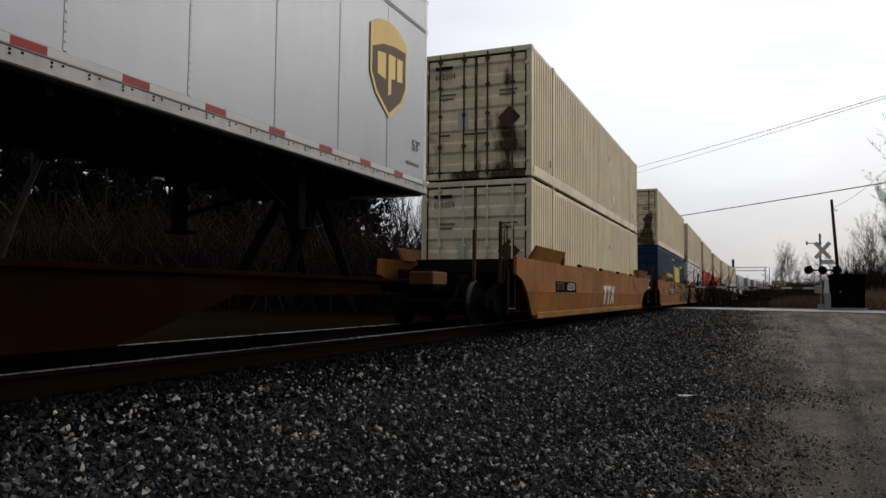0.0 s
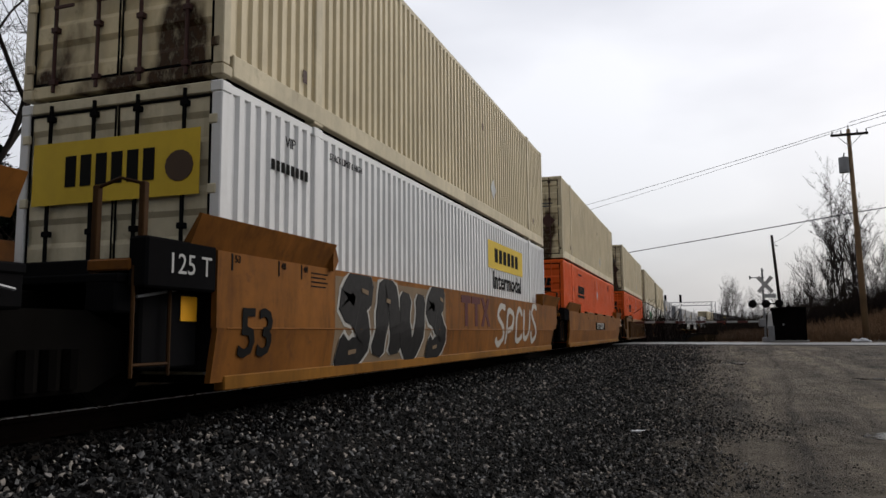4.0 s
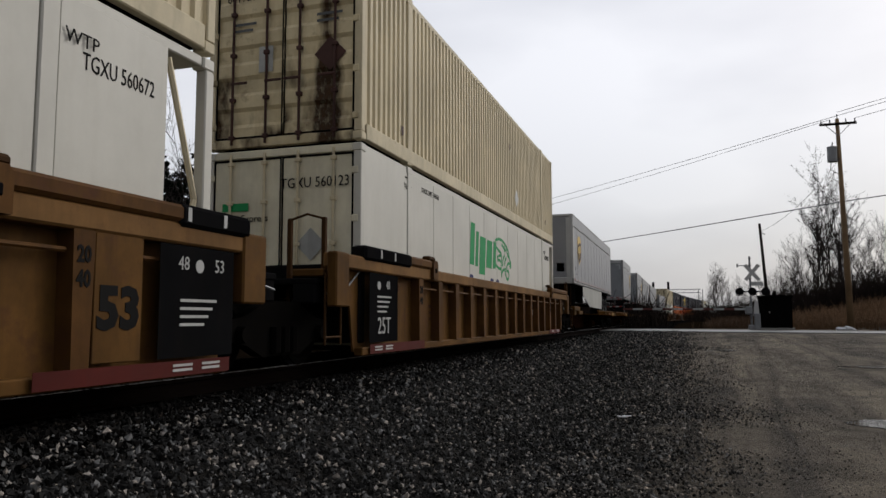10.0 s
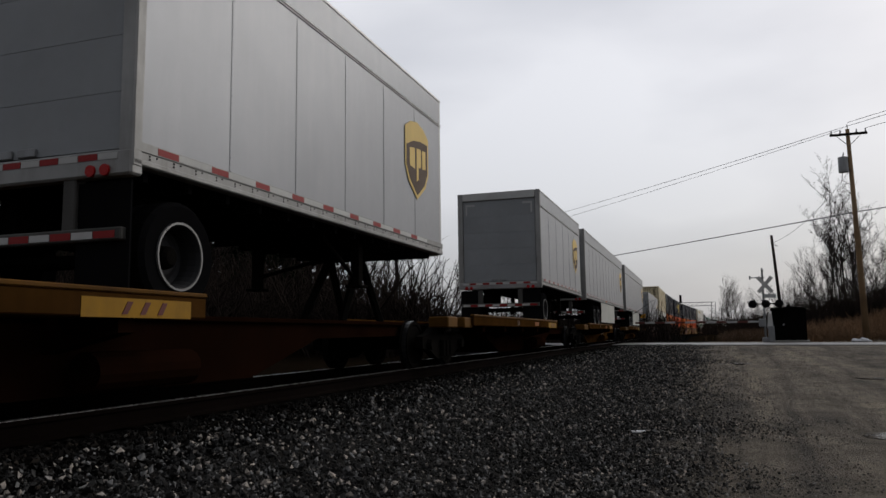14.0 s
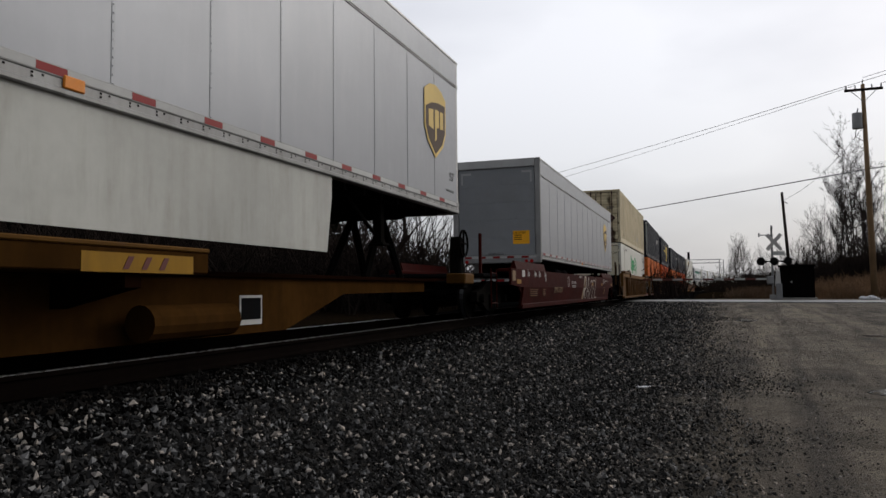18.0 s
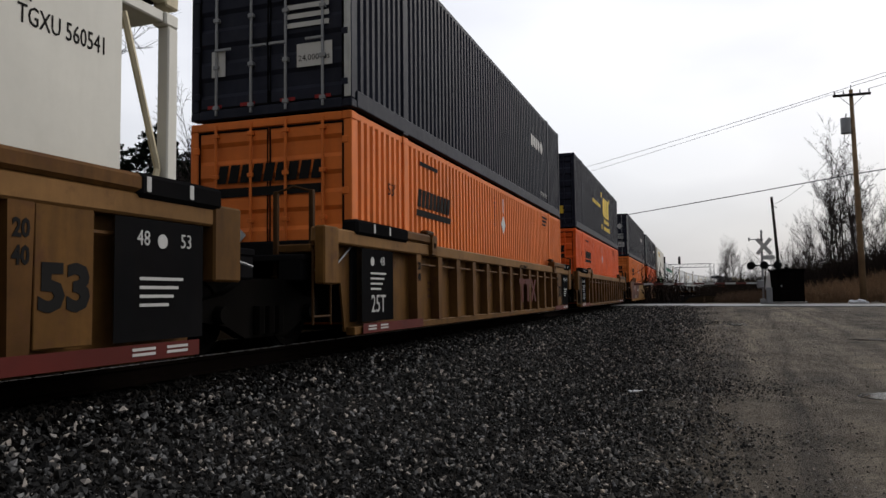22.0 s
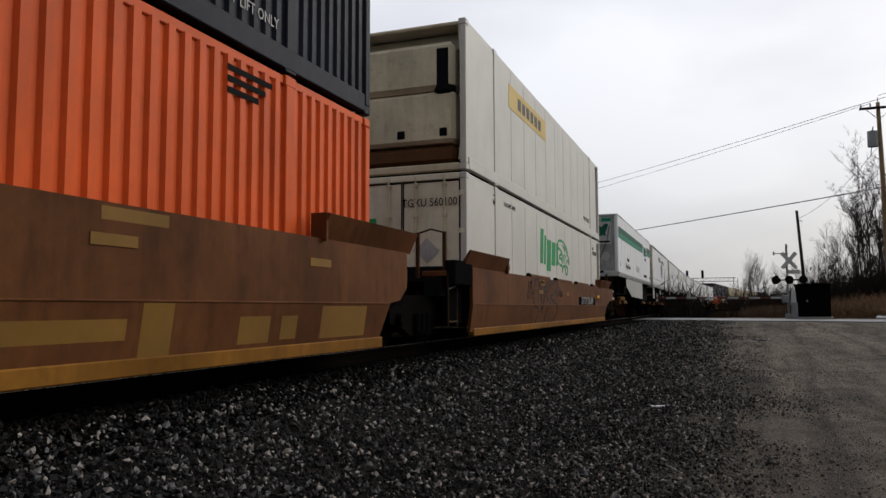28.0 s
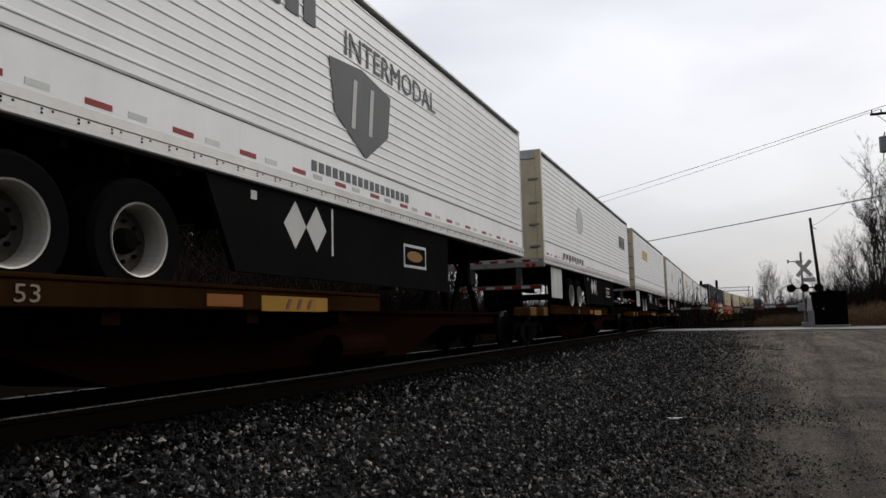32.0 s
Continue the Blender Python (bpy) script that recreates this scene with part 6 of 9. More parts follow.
    if kind == "ridged":
        for s in (-1, 1):
            d = part("rear_door", Shape().cbox(*sorted((s * 0.01, s * 1.14)), *sorted((rear_y - sr * 0.03, rear_y - sr * 0.08)), 0.10, H - 0.24, 0.01), "cream_clean_door", r, "grimy cream swing door")
            for z in (0.4, 0.95, 1.5, 2.1):
                part("hinge", Shape().cbox(*sorted((s * 0.95, s * 1.22)), *sorted((rear_y + sr * 0.01, rear_y - sr * 0.05)), z - 0.03, z + 0.03, 0.008), "galv", d)
            part("lock_rod", Shape().tube((s * 0.35, rear_y + sr * 0.005, 0.08), (s * 0.35, rear_y + sr * 0.005, H - 0.2), 0.02, n=6), "galv", d)
    else:
        door = part("roll_door", Shape().box(-1.13, 1.13, *sorted((rear_y - sr * 0.07, rear_y - sr * 0.10)), 0.08, H - 0.22), rear, r, "grey roll-up rear door")
        for i in range(5):
            z = 0.12 + i * 0.5
            part("door_slat", Shape().cbox(-1.125, 1.125, *sorted((rear_y - sr * 0.05, rear_y - sr * 0.075)), z, z + 0.498, 0.002), rear, door)
        if sr < 0:
            for s in (-1, 1):
                part("corner_tape", Shape().prism([(s * 1.05, 2.18), (s * 1.05, 2.52), (s * 0.75, 2.52), (s * 0.75, 2.46), (s * 1.0, 2.46), (s * 1.0, 2.18)], "y", rear_y + 0.044, rear_y + 0.0495), "tape_white", door)
            if length > 10:
                part("caution_sticker", Shape().prism(rect(0.48, 0.96, 0.42, 0.80), "y", rear_y + 0.044, rear_y + 0.0495), "caution", door, "amber caution sticker")
                write(door, "CAUTION", 0.085, "black_mark", "back", 0.66, 0.74, -rear_y - 0.041)
                for i in range(3):
                    part("sticker_line", Shape().prism(rect(0.52, 0.74, 0.66 - 0.06 * i, 0.68 - 0.06 * i), "y", rear_y + 0.040, rear_y + 0.0445), "black_mark", door)
            for x in (-0.15, 0.12):
                part("latch", Shape().cbox(x - 0.1, x + 0.1, rear_y + 0.01, rear_y + 0.05, 0.12, 0.2, 0.01), "galv", door)
    tapes = (Shape(), Shape())
    for i in range(11):
        x = -1.15 + i * 0.21
        tapes[i % 2].box(x, x + 0.2, *sorted((rear_y + sr * 0.011, rear_y + sr * 0.015)), 0.02, 0.075)
    for s in (-1, 1):
        for k in (0.88, 1.03):
            part("tail_lamp", Shape().tube((s * k, rear_y, -0.07), (s * k, rear_y + sr * 0.03, -0.07), 0.05, n=12), "glow_red", r)
        part("bumper_post", Shape().cbox(s * 0.62 - 0.07, s * 0.62 + 0.07, *sorted((rear_y - sr * 0.02, rear_y - sr * 0.14)), -0.62, -0.1, 0.01), "bumper_grey", r)
    part("bumper_bar", Shape().cbox(-1.2, 1.2, *sorted((rear_y + sr * 0.0, rear_y - sr * 0.10)), -0.66, -0.55, 0.012), "bumper_grey", r)
    for i in range(10):
        x = -1.15 + i * 0.23
        tapes[i % 2].box(x, x + 0.22, *sorted((rear_y + sr * 0.001, rear_y + sr * 0.004)), -0.64, -0.58)
    tagged(part("rear_white_tape", tapes[0], "tape_white", r), kind="stuff")
    tagged(part("rear_red_tape", tapes[1], "tape_red", r), kind="stuff")
    # running gear
    axles = (3.45, 4.60) if kind == "ridged" else (2.95, 4.25) if length > 10 else (0.70,)
    for a in axles:
        y = rear_y - sr * a
        part("trailer_axle", Shape().tube((-1.1, y, -0.74), (1.1, y, -0.74), 0.07, n=8), "iron", r)
        for x in (1.10, 0.80, -0.80, -1.10):
            road_wheel(r, x, y, -0.74, rim="rim" if kind == "ridged" else "rim_dark", edge=kind in ("grey", "pup"))
    for x0, low in ((-0.6, -0.55), (0.4, -0.32)):
        part("slider_rail", Shape().cbox(x0, x0 + 0.2, *sorted((rear_y - sr * 0.4, rear_y - sr * (axles[-1] + 1.0))), low, -0.08, 0.01), "iron", r)
    for s in (-1, 1):
        part("mud_flap", Shape().box(*sorted((s * 0.68, s * 1.24)), *sorted((rear_y - sr * (axles[0] - 0.62), rear_y - sr * (axles[0] - 0.64))), -1.10, -0.15), "rubber", r)
        ly = nose_y - sg * 2.7
        part("landing_leg", Shape().cbox(s * 0.85 - 0.07, s * 0.85 + 0.07, ly - 0.07, ly + 0.07, -0.72, -0.05, 0.01).cbox(s * 0.85 - 0.13, s * 0.85 + 0.13, ly - 0.13, ly + 0.13, -0.76, -0.72, 0.01), "iron", r)
    part("landing_brace", Shape().path([(-0.85, ly, -0.55), (0.85, ly, -0.2)], 0.03, 6).path([(0.8, ly, -0.6), (0.8, ly - sg * 1.0, -0.1)], 0.03, 6), "iron", r)
    if skirt:
        a, b = rear_y - sr * 5.2, nose_y - sg * (3.2 if nose_near else 5.0)
        y0, y1 = min(a, b), max(a, b)
        near_low = [(y0 + 0.05, -0.03), (y0 + 0.16, -0.3), (y0 + 0.16, -0.55), (y0, -0.98), (y1 - 0.12, -0.98), (y1, -0.3), (y1, -0.03)]
        if nose_near:
            near_low = [(y0, -0.03), (y0 + 0.05, -0.42), (y0 + 2.4, -0.92), (y1 - 0.12, -0.98), (y1, -0.3), (y1, -0.03)]
        part("side_skirt", Shape().prism(near_low, "x", 1.235, 1.255), skirt, r, "aerodynamic side skirt panel")
    return r


def shield(r, u, h, w, tall, off=1.2945):
    """The brown and gold shield emblem, as plain shapes."""
    def out(k):
        a, b = w * k, tall * k
        return [(u - a, h + b * 0.72), (u - a * 0.55, h + b * 0.92), (u, h + b), (u + a * 0.55, h + b * 0.92), (u + a, h + b * 0.72), (u + a, h - b * 0.25),
                (u + a * 0.72, h - b * 0.62), (u, h - b), (u - a * 0.72, h - b * 0.62), (u - a, h - b * 0.25)]
    s = marking(r, "shield_emblem", out(1.0), "gold_mark", "side", off, "gold-edged brown shield emblem")
    a, b = w * 0.90, tall * 0.90
    body = [(u - a, h + b * 0.30), (u - a * 0.4, h + b * 0.50), (u + a * 0.3, h + b * 0.60), (u + a, h + b * 0.62), (u + a, h - b * 0.25), (u + a * 0.70, h - b * 0.62), (u, h - b), (u - a * 0.70, h - b * 0.62), (u - a, h - b * 0.25)]
    part("shield_field", Shape().prism(body, "x", off + 0.004, off + 0.007), "brown_mark", s)
    m = Shape()
    for q in ([(-0.72, -0.24), (-0.24, -0.28), (-0.24, 0.32), (-0.72, 0.26)], [(-0.08, -0.62), (0.1, -0.54), (0.1, 0.36), (-0.08, 0.34)], [(0.1, -0.2), (0.34, -0.16), (0.34, 0.36), (0.1, 0.36)],
              [(0.46, -0.18), (0.8, -0.14), (0.8, 0.38), (0.46, 0.37)]):
        m.prism([(u + a * x, h + b * y) for x, y in q], "x", off + 0.007, off + 0.009)
    part("shield_bars", m, "gold_mark", s)


def grey_trailer(nose_near=False, skirt=None, emblem_u=None, length=16.15):
    def build():
        r = trailer(length, nose_near, "van_grey", "grey", skirt, "silver-grey smooth-sided box trailer with a brown shield emblem")
        u = emblem_u or (6.78 if not nose_near else -6.20)
        shield(r, u, 1.46, 0.53, 0.64)
        write(r, "53'", 0.22, "grey_mark", "side", 7.65 if not nose_near else -7.42, 0.60, 1.2935)
        marking(r, "number_bar", rect(7.35, 7.75, 0.32, 0.36) if not nose_near else rect(-7.45, -7.15, 0.36, 0.40), "grey_mark", "side", 1.2895)
        if nose_near:
            part("corner_wrap", Shape().cbox(1.20, 1.2925, -HALF + 0.03, -HALF + 0.36, 0.17, 2.33, 0.008).cbox(1.00, 1.26, -HALF + 0.02, -HALF + 0.09, 0.17, 2.7, 0.008), "alu", r, "pale metal corner wrap")
            marking(r, "number_bar", rect(-0.28, 0.28, 2.50, 2.62), "black_mark", "back", HALF - 0.04)
            for x in (-0.62, 0.75):
                marking(r, "nose_socket_frame", rect(x - 0.20, x + 0.20, 0.42, 0.86), "alu", "back", HALF - 0.05)
                marking(r, "nose_socket", rect(x - 0.16, x + 0.16, 0.46, 0.82), "black", "back", HALF - 0.044)
        else:
            part("side_lamp", Shape().cbox(1.285, 1.31, -1.1, -0.9, 0.02, 0.12, 0.01), "amber_lens", r)
        return r
    return once(("grey", nose_near, skirt, emblem_u, length), build)


def pup_trailer():
    def build():
        r = trailer(7.9, False, "van_grey", "pup", None, "short silver-grey box trailer with a grey roll-up door")
        shield(r, 2.66, 1.44, 0.54, 0.66)
        return r
    return once("pup", build)


def green_trailer():
    r = trailer(16.6, True, "van_white", "dirty_nose", "skirt", "white box trailer with a green stripe and a grimy nose")
    H = 2.86
    marking(r, "green_stripe", rect(-8.05, 3.35, 1.78, 2.02), "teal_mark", "side", 1.294, "green stripe along the side")
    marking(r, "dark_stripe", rect(-8.05, 3.35, 2.02, 2.30), "deep_green_mark", "side", 1.294)
    marking(r, "green_stripe", rect(5.75, 8.1, 1.78, 2.02), "teal_mark", "side", 1.294)
    marking(r, "dark_stripe", rect(5.75, 8.1, 2.02, 2.30), "deep_green_mark", "side", 1.294)
    for u, w in ((3.9, 0.55), (4.55, 0.24), (4.9, 0.50)):
        marking(r, "brand_block", [(u, 1.68), (u + w, 1.68), (u + w - 0.05, 2.22), (u - 0.05, 2.22)], "deep_green_mark", "side", 1.294)
    write(r, "CARRIERS", 0.27, "grey_mark", "side", 4.85, 1.44, 1.296, 0.85)
    write(r, "Available", 0.30, "black_mark", "side", -4.40, 0.94, 1.296, 0.9)
    write(r, "Liftgate Service", 0.36, "black_mark", "side", -4.45, 0.58, 1.296, 0.9)
    word_bars(r, "address_bar", 3.75, 0.36, 11, 0.12, 0.16, 0.045, "black_mark", 1.294)
    write(r, "53", 0.28, "black_mark", "side", -7.55, 0.55, 1.296)
    write(r, "SF1776", 0.2, "black_mark", "side", 7.75, 0.42, 1.296)
    for u in (-0.45, 0.15, 0.75):
        marking(r, "placard", ellipse(u, 0.66, 0.2, 0.2, 8), "plate_grey", "side", 1.294)
    o = 8.3 - 0.04
    marking(r, "poster", rect(-0.95, 0.98, 1.45, 2.72), "white_mark", "back", o, "white poster with a green map on the nose")
    marking(r, "poster_band", rect(-0.95, -0.45, 2.44, 2.62), "teal_mark", "back", o + 0.005)
    marking(r, "poster_band", rect(0.55, 0.98, 2.50, 2.68), "teal_mark", "back", o + 0.005)
    marking(r, "map_shape", [(-0.25, 2.30), (0.0, 2.38), (0.4, 2.36), (0.55, 2.25), (0.70, 2.42), (0.86, 2.38), (0.80, 2.16), (0.72, 1.98), (0.74, 1.80), (0.62, 1.88),
                             (0.40, 1.82), (0.25, 1.66), (0.15, 1.84), (-0.08, 1.90), (-0.28, 2.02)], "deep_green_mark", "back", o + 0.005)
    for t, z, k in (("ONE CALL -", 2.26, 0.16), ("ONE CARRIER", 2.06, 0.16), ("1-2 DAY SERVICE...", 1.88, 0.11), ("TO ALL POINTS DIRECT", 1.74, 0.10)):
        write(r, t, k, "black_mark", "back", -0.60, z, o + 0.007, 0.78)
    for a, b in ((-0.92, -0.28), (0.0, 0.92)):
        marking(r, "contact_bar", rect(a, b, 1.53, 1.61), "black_mark", "back", o + 0.005)
    write(r, "CARRIERS", 0.18, "deep_green_mark", "back", 0.22, 2.56, o + 0.007)
    for x, z in ((-0.15, 0.85), (0.72, 0.90)):
        marking(r, "placard_holder", ellipse(x, z, 0.21, 0.21, 8), "alu", "back", o + 0.002)
    for x in (-0.9,):
        marking(r, "placard_holder", ellipse(x, 0.8, 0.18, 0.18, 4), "plate_grey", "back", o + 0.002)
    part("glad_hand", Shape().cbox(0.05, 0.45, -8.36, -8.25, 0.32, 0.5, 0.02), "black", r)
    part("air_line", Shape().path([(0.25, -8.34, 0.42), (0.55, -8.34, 1.0), (0.80, -8.34, 1.6), (0.92, -8.33, 2.3)], 0.018, 6), "rubber", r)
    for x in (-0.05, 0.52):
        marking(r, "nose_socket", rect(x - 0.1, x + 0.1, 0.12, 0.22), "black", "back", o + 0.09)
    return r


def ridged_trailer(kind):
    def build():
        r = trailer(16.15, False, "van_white", "ridged", None, "white box trailer with fine ridged sides and black lettering" if kind == 0 else
                    "white ridged box trailer with a faint round badge", rear="van_door")
        part("tool_box", Shape().prism([(-2.25, -0.92), (3.4, -0.95), (3.4, -0.04), (-2.7, -0.04)], "x", 1.18, 1.24), "black", r, "black side skirt panel")
        for u in (-1.22, -0.78):
            marking(r, "white_diamond", [(u - 0.22, -0.36), (u, -0.62), (u + 0.22, -0.36), (u, -0.10)], "white_mark", "side", 1.241)
        marking(r, "skirt_bar", rect(-0.44, -0.40, -0.64, -0.08), "plate_grey", "side", 1.241)
        marking(r, "skirt_plate", rect(-2.02, -1.92, -0.19, -0.10), "white_mark", "side", 1.241)
        marking(r, "maker_plate", rect(1.62, 2.44, -0.64, -0.30), "plate_grey", "side", 1.241)
        marking(r, "plate_field", rect(1.66, 2.40, -0.60, -0.34), "black", "side", 1.2455)
        marking(r, "green_badge", ellipse(2.0, -0.47, 0.29, 0.08, 12), "patch_yellow", "side", 1.250, "yellow-green badge")
        marking(r, "front_flap", rect(-6.9, -5.6, -0.85, -0.05), "plate_grey", "side", 1.18)
        if kind == 0:
            word_bars(r, "brand_word", -2.55, 1.98, 5, 0.26, 0.34, 0.10, "grey_mark", 1.293, label="grey painted brand word as blocks")
            write(r, "INTERMODAL", 0.46, "grey_mark", "side", 1.34, 2.05, 1.295, 1.06)
            marking(r, "shield_emblem", [(-0.55, 1.76), (0.3, 1.84), (1.15, 1.70), (1.05, 1.10), (0.38, 0.68), (-0.42, 1.10)], "grey_mark", "side", 1.293, "dark shield emblem")
            for a in (-0.02, 0.45):
                marking(r, "shield_bar", [(a, 1.0), (a + 0.1, 1.0), (a + 0.18, 1.65), (a + 0.08, 1.65)], "white_mark", "side", 1.298)
            word_bars(r, "address_bar", -0.95, 0.29, 17, 0.11, 0.12, 0.05, "grey_mark", 1.2875)
        elif kind == 1:
            marking(r, "round_badge", ellipse(-3.2, 1.6, 0.5, 0.42, 18), "plate_grey", "side", 1.293)
            word_bars(r, "address_bar", -5.8, 0.26, 8, 0.28, 0.14, 0.1, "grey_mark", 1.2875)
            word_bars(r, "brand_word", 5.2, 1.5, 4, 0.3, 0.5, 0.12, "grey_mark", 1.293)
        else:
            word_bars(r, "brand_word", -4.4, 1.6, 5, 0.36, 0.5, 0.12, "gold_mark", 1.293)
        return r
    return once(("ridged", kind), build)


# ---- the ground ----
def rise(y):
    k = min(1.0, max(0.0, (y - 6.0) / 34.0))
    return k * k * (3 - 2 * k)


ROAD_A, ROAD_DIR = (0.0, 46.6), Vector((1.0, -0.42)).normalized()     # the crossing road's middle line
ROAD_HALF = 3.6


def road_gap(x, y):
    """Metres from the road's middle line, across it."""
    return (x - ROAD_A[0]) * -ROAD_DIR.y + (y - ROAD_A[1]) * ROAD_DIR.x


def track_x(y):
    c = max(0.0, y - BEND)
    return TRACK + c * c / (2 * RADIUS)


def ground_z(x, y):
    base = -0.86 + 0.82 * rise(y)
    d = x - track_x(y)
    # the ballast shoulder: level near the ties, then down to the lot
    bed = RAIL - 0.19
    k = abs(d)
    if k < 1.9:
        z = bed
    else:
        z = max(base, bed - (k - 1.9) / 2.6) if d > 0 else max(base + 0.15, bed - (k - 1.9) / 2.2)
    # the bank beyond the road on the right
    if y > 52 and x > 7:
        b = min(1.0, (x - 7) / 9) * min(1.0, (y - 52) / 10)
        z += 1.5 * b
    if x < -12:
        z += min(1.2, (-12 - x) * 0.05)
    r = abs(road_gap(x, y))
    level = RAIL - 0.17
    if r < 7.5:
        k = min(1.0, max(0.0, (7.5 - r) / 3.6))
        z = z + (level - z) * k
    return z


PUDDLES = ((2.9, 12.6, 0.75), (4.6, 22.0, 1.1), (1.0, 27.0, 0.8), (7.2, 15.5, 1.0))


def ground_sheet():
    xs = sorted(set([-900, -500, -300, -180, -120, -80, -60, -45, -35, -28, -22] + [-18 + 0.5 * i for i in range(29)] + [-4 + 0.25 * i for i in range(33)]
                    + [4.5 + 0.75 * i for i in range(22)] + [22, 26, 32, 40, 55, 75, 110, 160, 240, 400, 900]))
    ys = sorted(set([-600, -300, -150, -80, -50, -35, -25] + [-18 + 0.5 * i for i in range(77)] + [20 + i for i in range(50)] + [70 + 4 * i for i in range(30)]
                    + [200, 230, 270, 320, 400, 520, 700, 1000, 1500]))
    def bumpy(x, y):
        n = -sum(0.04 * math.exp(-((x - r - 0.25 * math.sin(y * 0.16 + r)) / 0.2) ** 2) for r in (-0.2, 1.35, 3.1, 4.6)) if y < 44 else 0.0
        n -= sum(0.09 * math.exp(-((x - px) / w) ** 2 - ((y - py) / (w * 0.7)) ** 2) for px, py, w in PUDDLES)
        n += noise.noise(Vector((x * 0.5, y * 0.5, 0))) * 0.03 + noise.noise(Vector((x * 1.7, y * 1.7, 3))) * 0.015
        return ground_z(x, y) + (n if abs(road_gap(x, y)) > 4.5 and abs(x) < 60 else 0.0)
    verts = [(x, y, bumpy(x, y)) for y in ys for x in xs]
    nx = len(xs)
    me = bpy.data.meshes.new("ground")
    faces = [(j * nx + i, j * nx + i + 1, (j + 1) * nx + i + 1, (j + 1) * nx + i) for j in range(len(ys) - 1) for i in range(nx - 1)]
    me.from_pydata(verts, [], faces)
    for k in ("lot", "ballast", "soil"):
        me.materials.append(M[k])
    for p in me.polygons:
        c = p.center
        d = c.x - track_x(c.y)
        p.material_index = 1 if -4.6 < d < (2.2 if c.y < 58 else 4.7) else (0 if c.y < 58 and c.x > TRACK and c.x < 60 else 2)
        p.use_smooth = True
    tagged(new("ground", me), "packed grey gravel lot running down from a ballast shoulder", "ground", kind="structure")


ground_sheet()


def puddles():
    for px, py, w in PUDDLES:
        pts = [(px + w * 0.95 * math.cos(a / 24 * 6.2832) * (1 + 0.25 * noise.noise(Vector((a * 0.5, px, 0)))),
                py + w * 0.7 * math.sin(a / 24 * 6.2832) * (1 + 0.25 * noise.noise(Vector((a * 0.5, px, 9))))) for a in range(24)]
        z = ground_z(px, py) - 0.045
        tagged(part("puddle", Shape().prism(pts, "z", z - 0.05, z), "water", None), "shallow muddy puddle in the gravel lot", "puddle", "puddles", "structure")


puddles()


def road():
    s = Shape()
    n = 60
    for i in range(n):
        a, b = -140 + i * 5.0, -140 + (i + 1) * 5.0
        quad = []
        for k, w in ((a, -ROAD_HALF), (a, ROAD_HALF), (b, ROAD_HALF), (b, -ROAD_HALF)):
            x = ROAD_A[0] + ROAD_DIR.x * k - ROAD_DIR.y * w
            y = ROAD_A[1] + ROAD_DIR.y * k + ROAD_DIR.x * w
            quad.append((x, y))
        # leave the rails free
        z = RAIL - 0.13
        s.add([(x, y, z - 0.2) for x, y in quad] + [(x, y, z) for x, y in quad],
              [(0, 1, 2, 3), (7, 6, 5, 4), (0, 3, 7, 4), (1, 5, 6, 2)])
    return tagged(part("road", s, "asphalt", None), "wet pale asphalt road crossing the railway on the level", "road", kind="structure")


road()


# ---- the track ----
def rails():
    ys = [-60 + 10 * i for i in range(15)] + [93 + 7 * i for i in range(60)]
    for sx in (-1, 1):
        head, web = Shape(), Shape()
        for sh, ring in ((head, [(-0.034, -0.006), (0.034, -0.006), (0.034, 0.0), (-0.034, 0.0)]),
                         (web, [(-0.07, -0.185), (0.07, -0.185), (0.07, -0.165), (0.012, -0.145), (0.012, -0.05), (0.036, -0.042), (0.036, -0.0065), (-0.036, -0.0065), (-0.036, -0.042), (-0.012, -0.05), (-0.012, -0.145), (-0.07, -0.165)])):
            n = len(ring)
            sh.add([(track_x(y) + sx * 0.755 + dx, y, RAIL + dz) for y in ys for dx, dz in ring],
                   [(i * n + j, i * n + (j + 1) % n, (i + 1) * n + (j + 1) % n, (i + 1) * n + j) for i in range(len(ys) - 1) for j in range(n)])
        r = part("rail", head, "steel", None, smooth=False)
        tagged(r, "steel rail with a bright worn head on wooden ties", "rail", "rails of the track", "structure")
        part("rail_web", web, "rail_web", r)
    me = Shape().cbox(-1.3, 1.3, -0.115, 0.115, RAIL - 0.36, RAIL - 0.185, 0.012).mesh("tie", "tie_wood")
    root = tagged(new("track_ties"), "row of creosoted wooden ties in the ballast", "ties", kind="structure")
    rng = random.Random(4)
    for i in range(150):
        y = -6 + i * 0.55
        part("tie", me, "tie_wood", root, at=Matrix.Translation((TRACK + rng.uniform(-0.04, 0.04), y, 0)) @ Matrix.Rotation(rng.uniform(-0.02, 0.02), 4, "Z"))


rails()


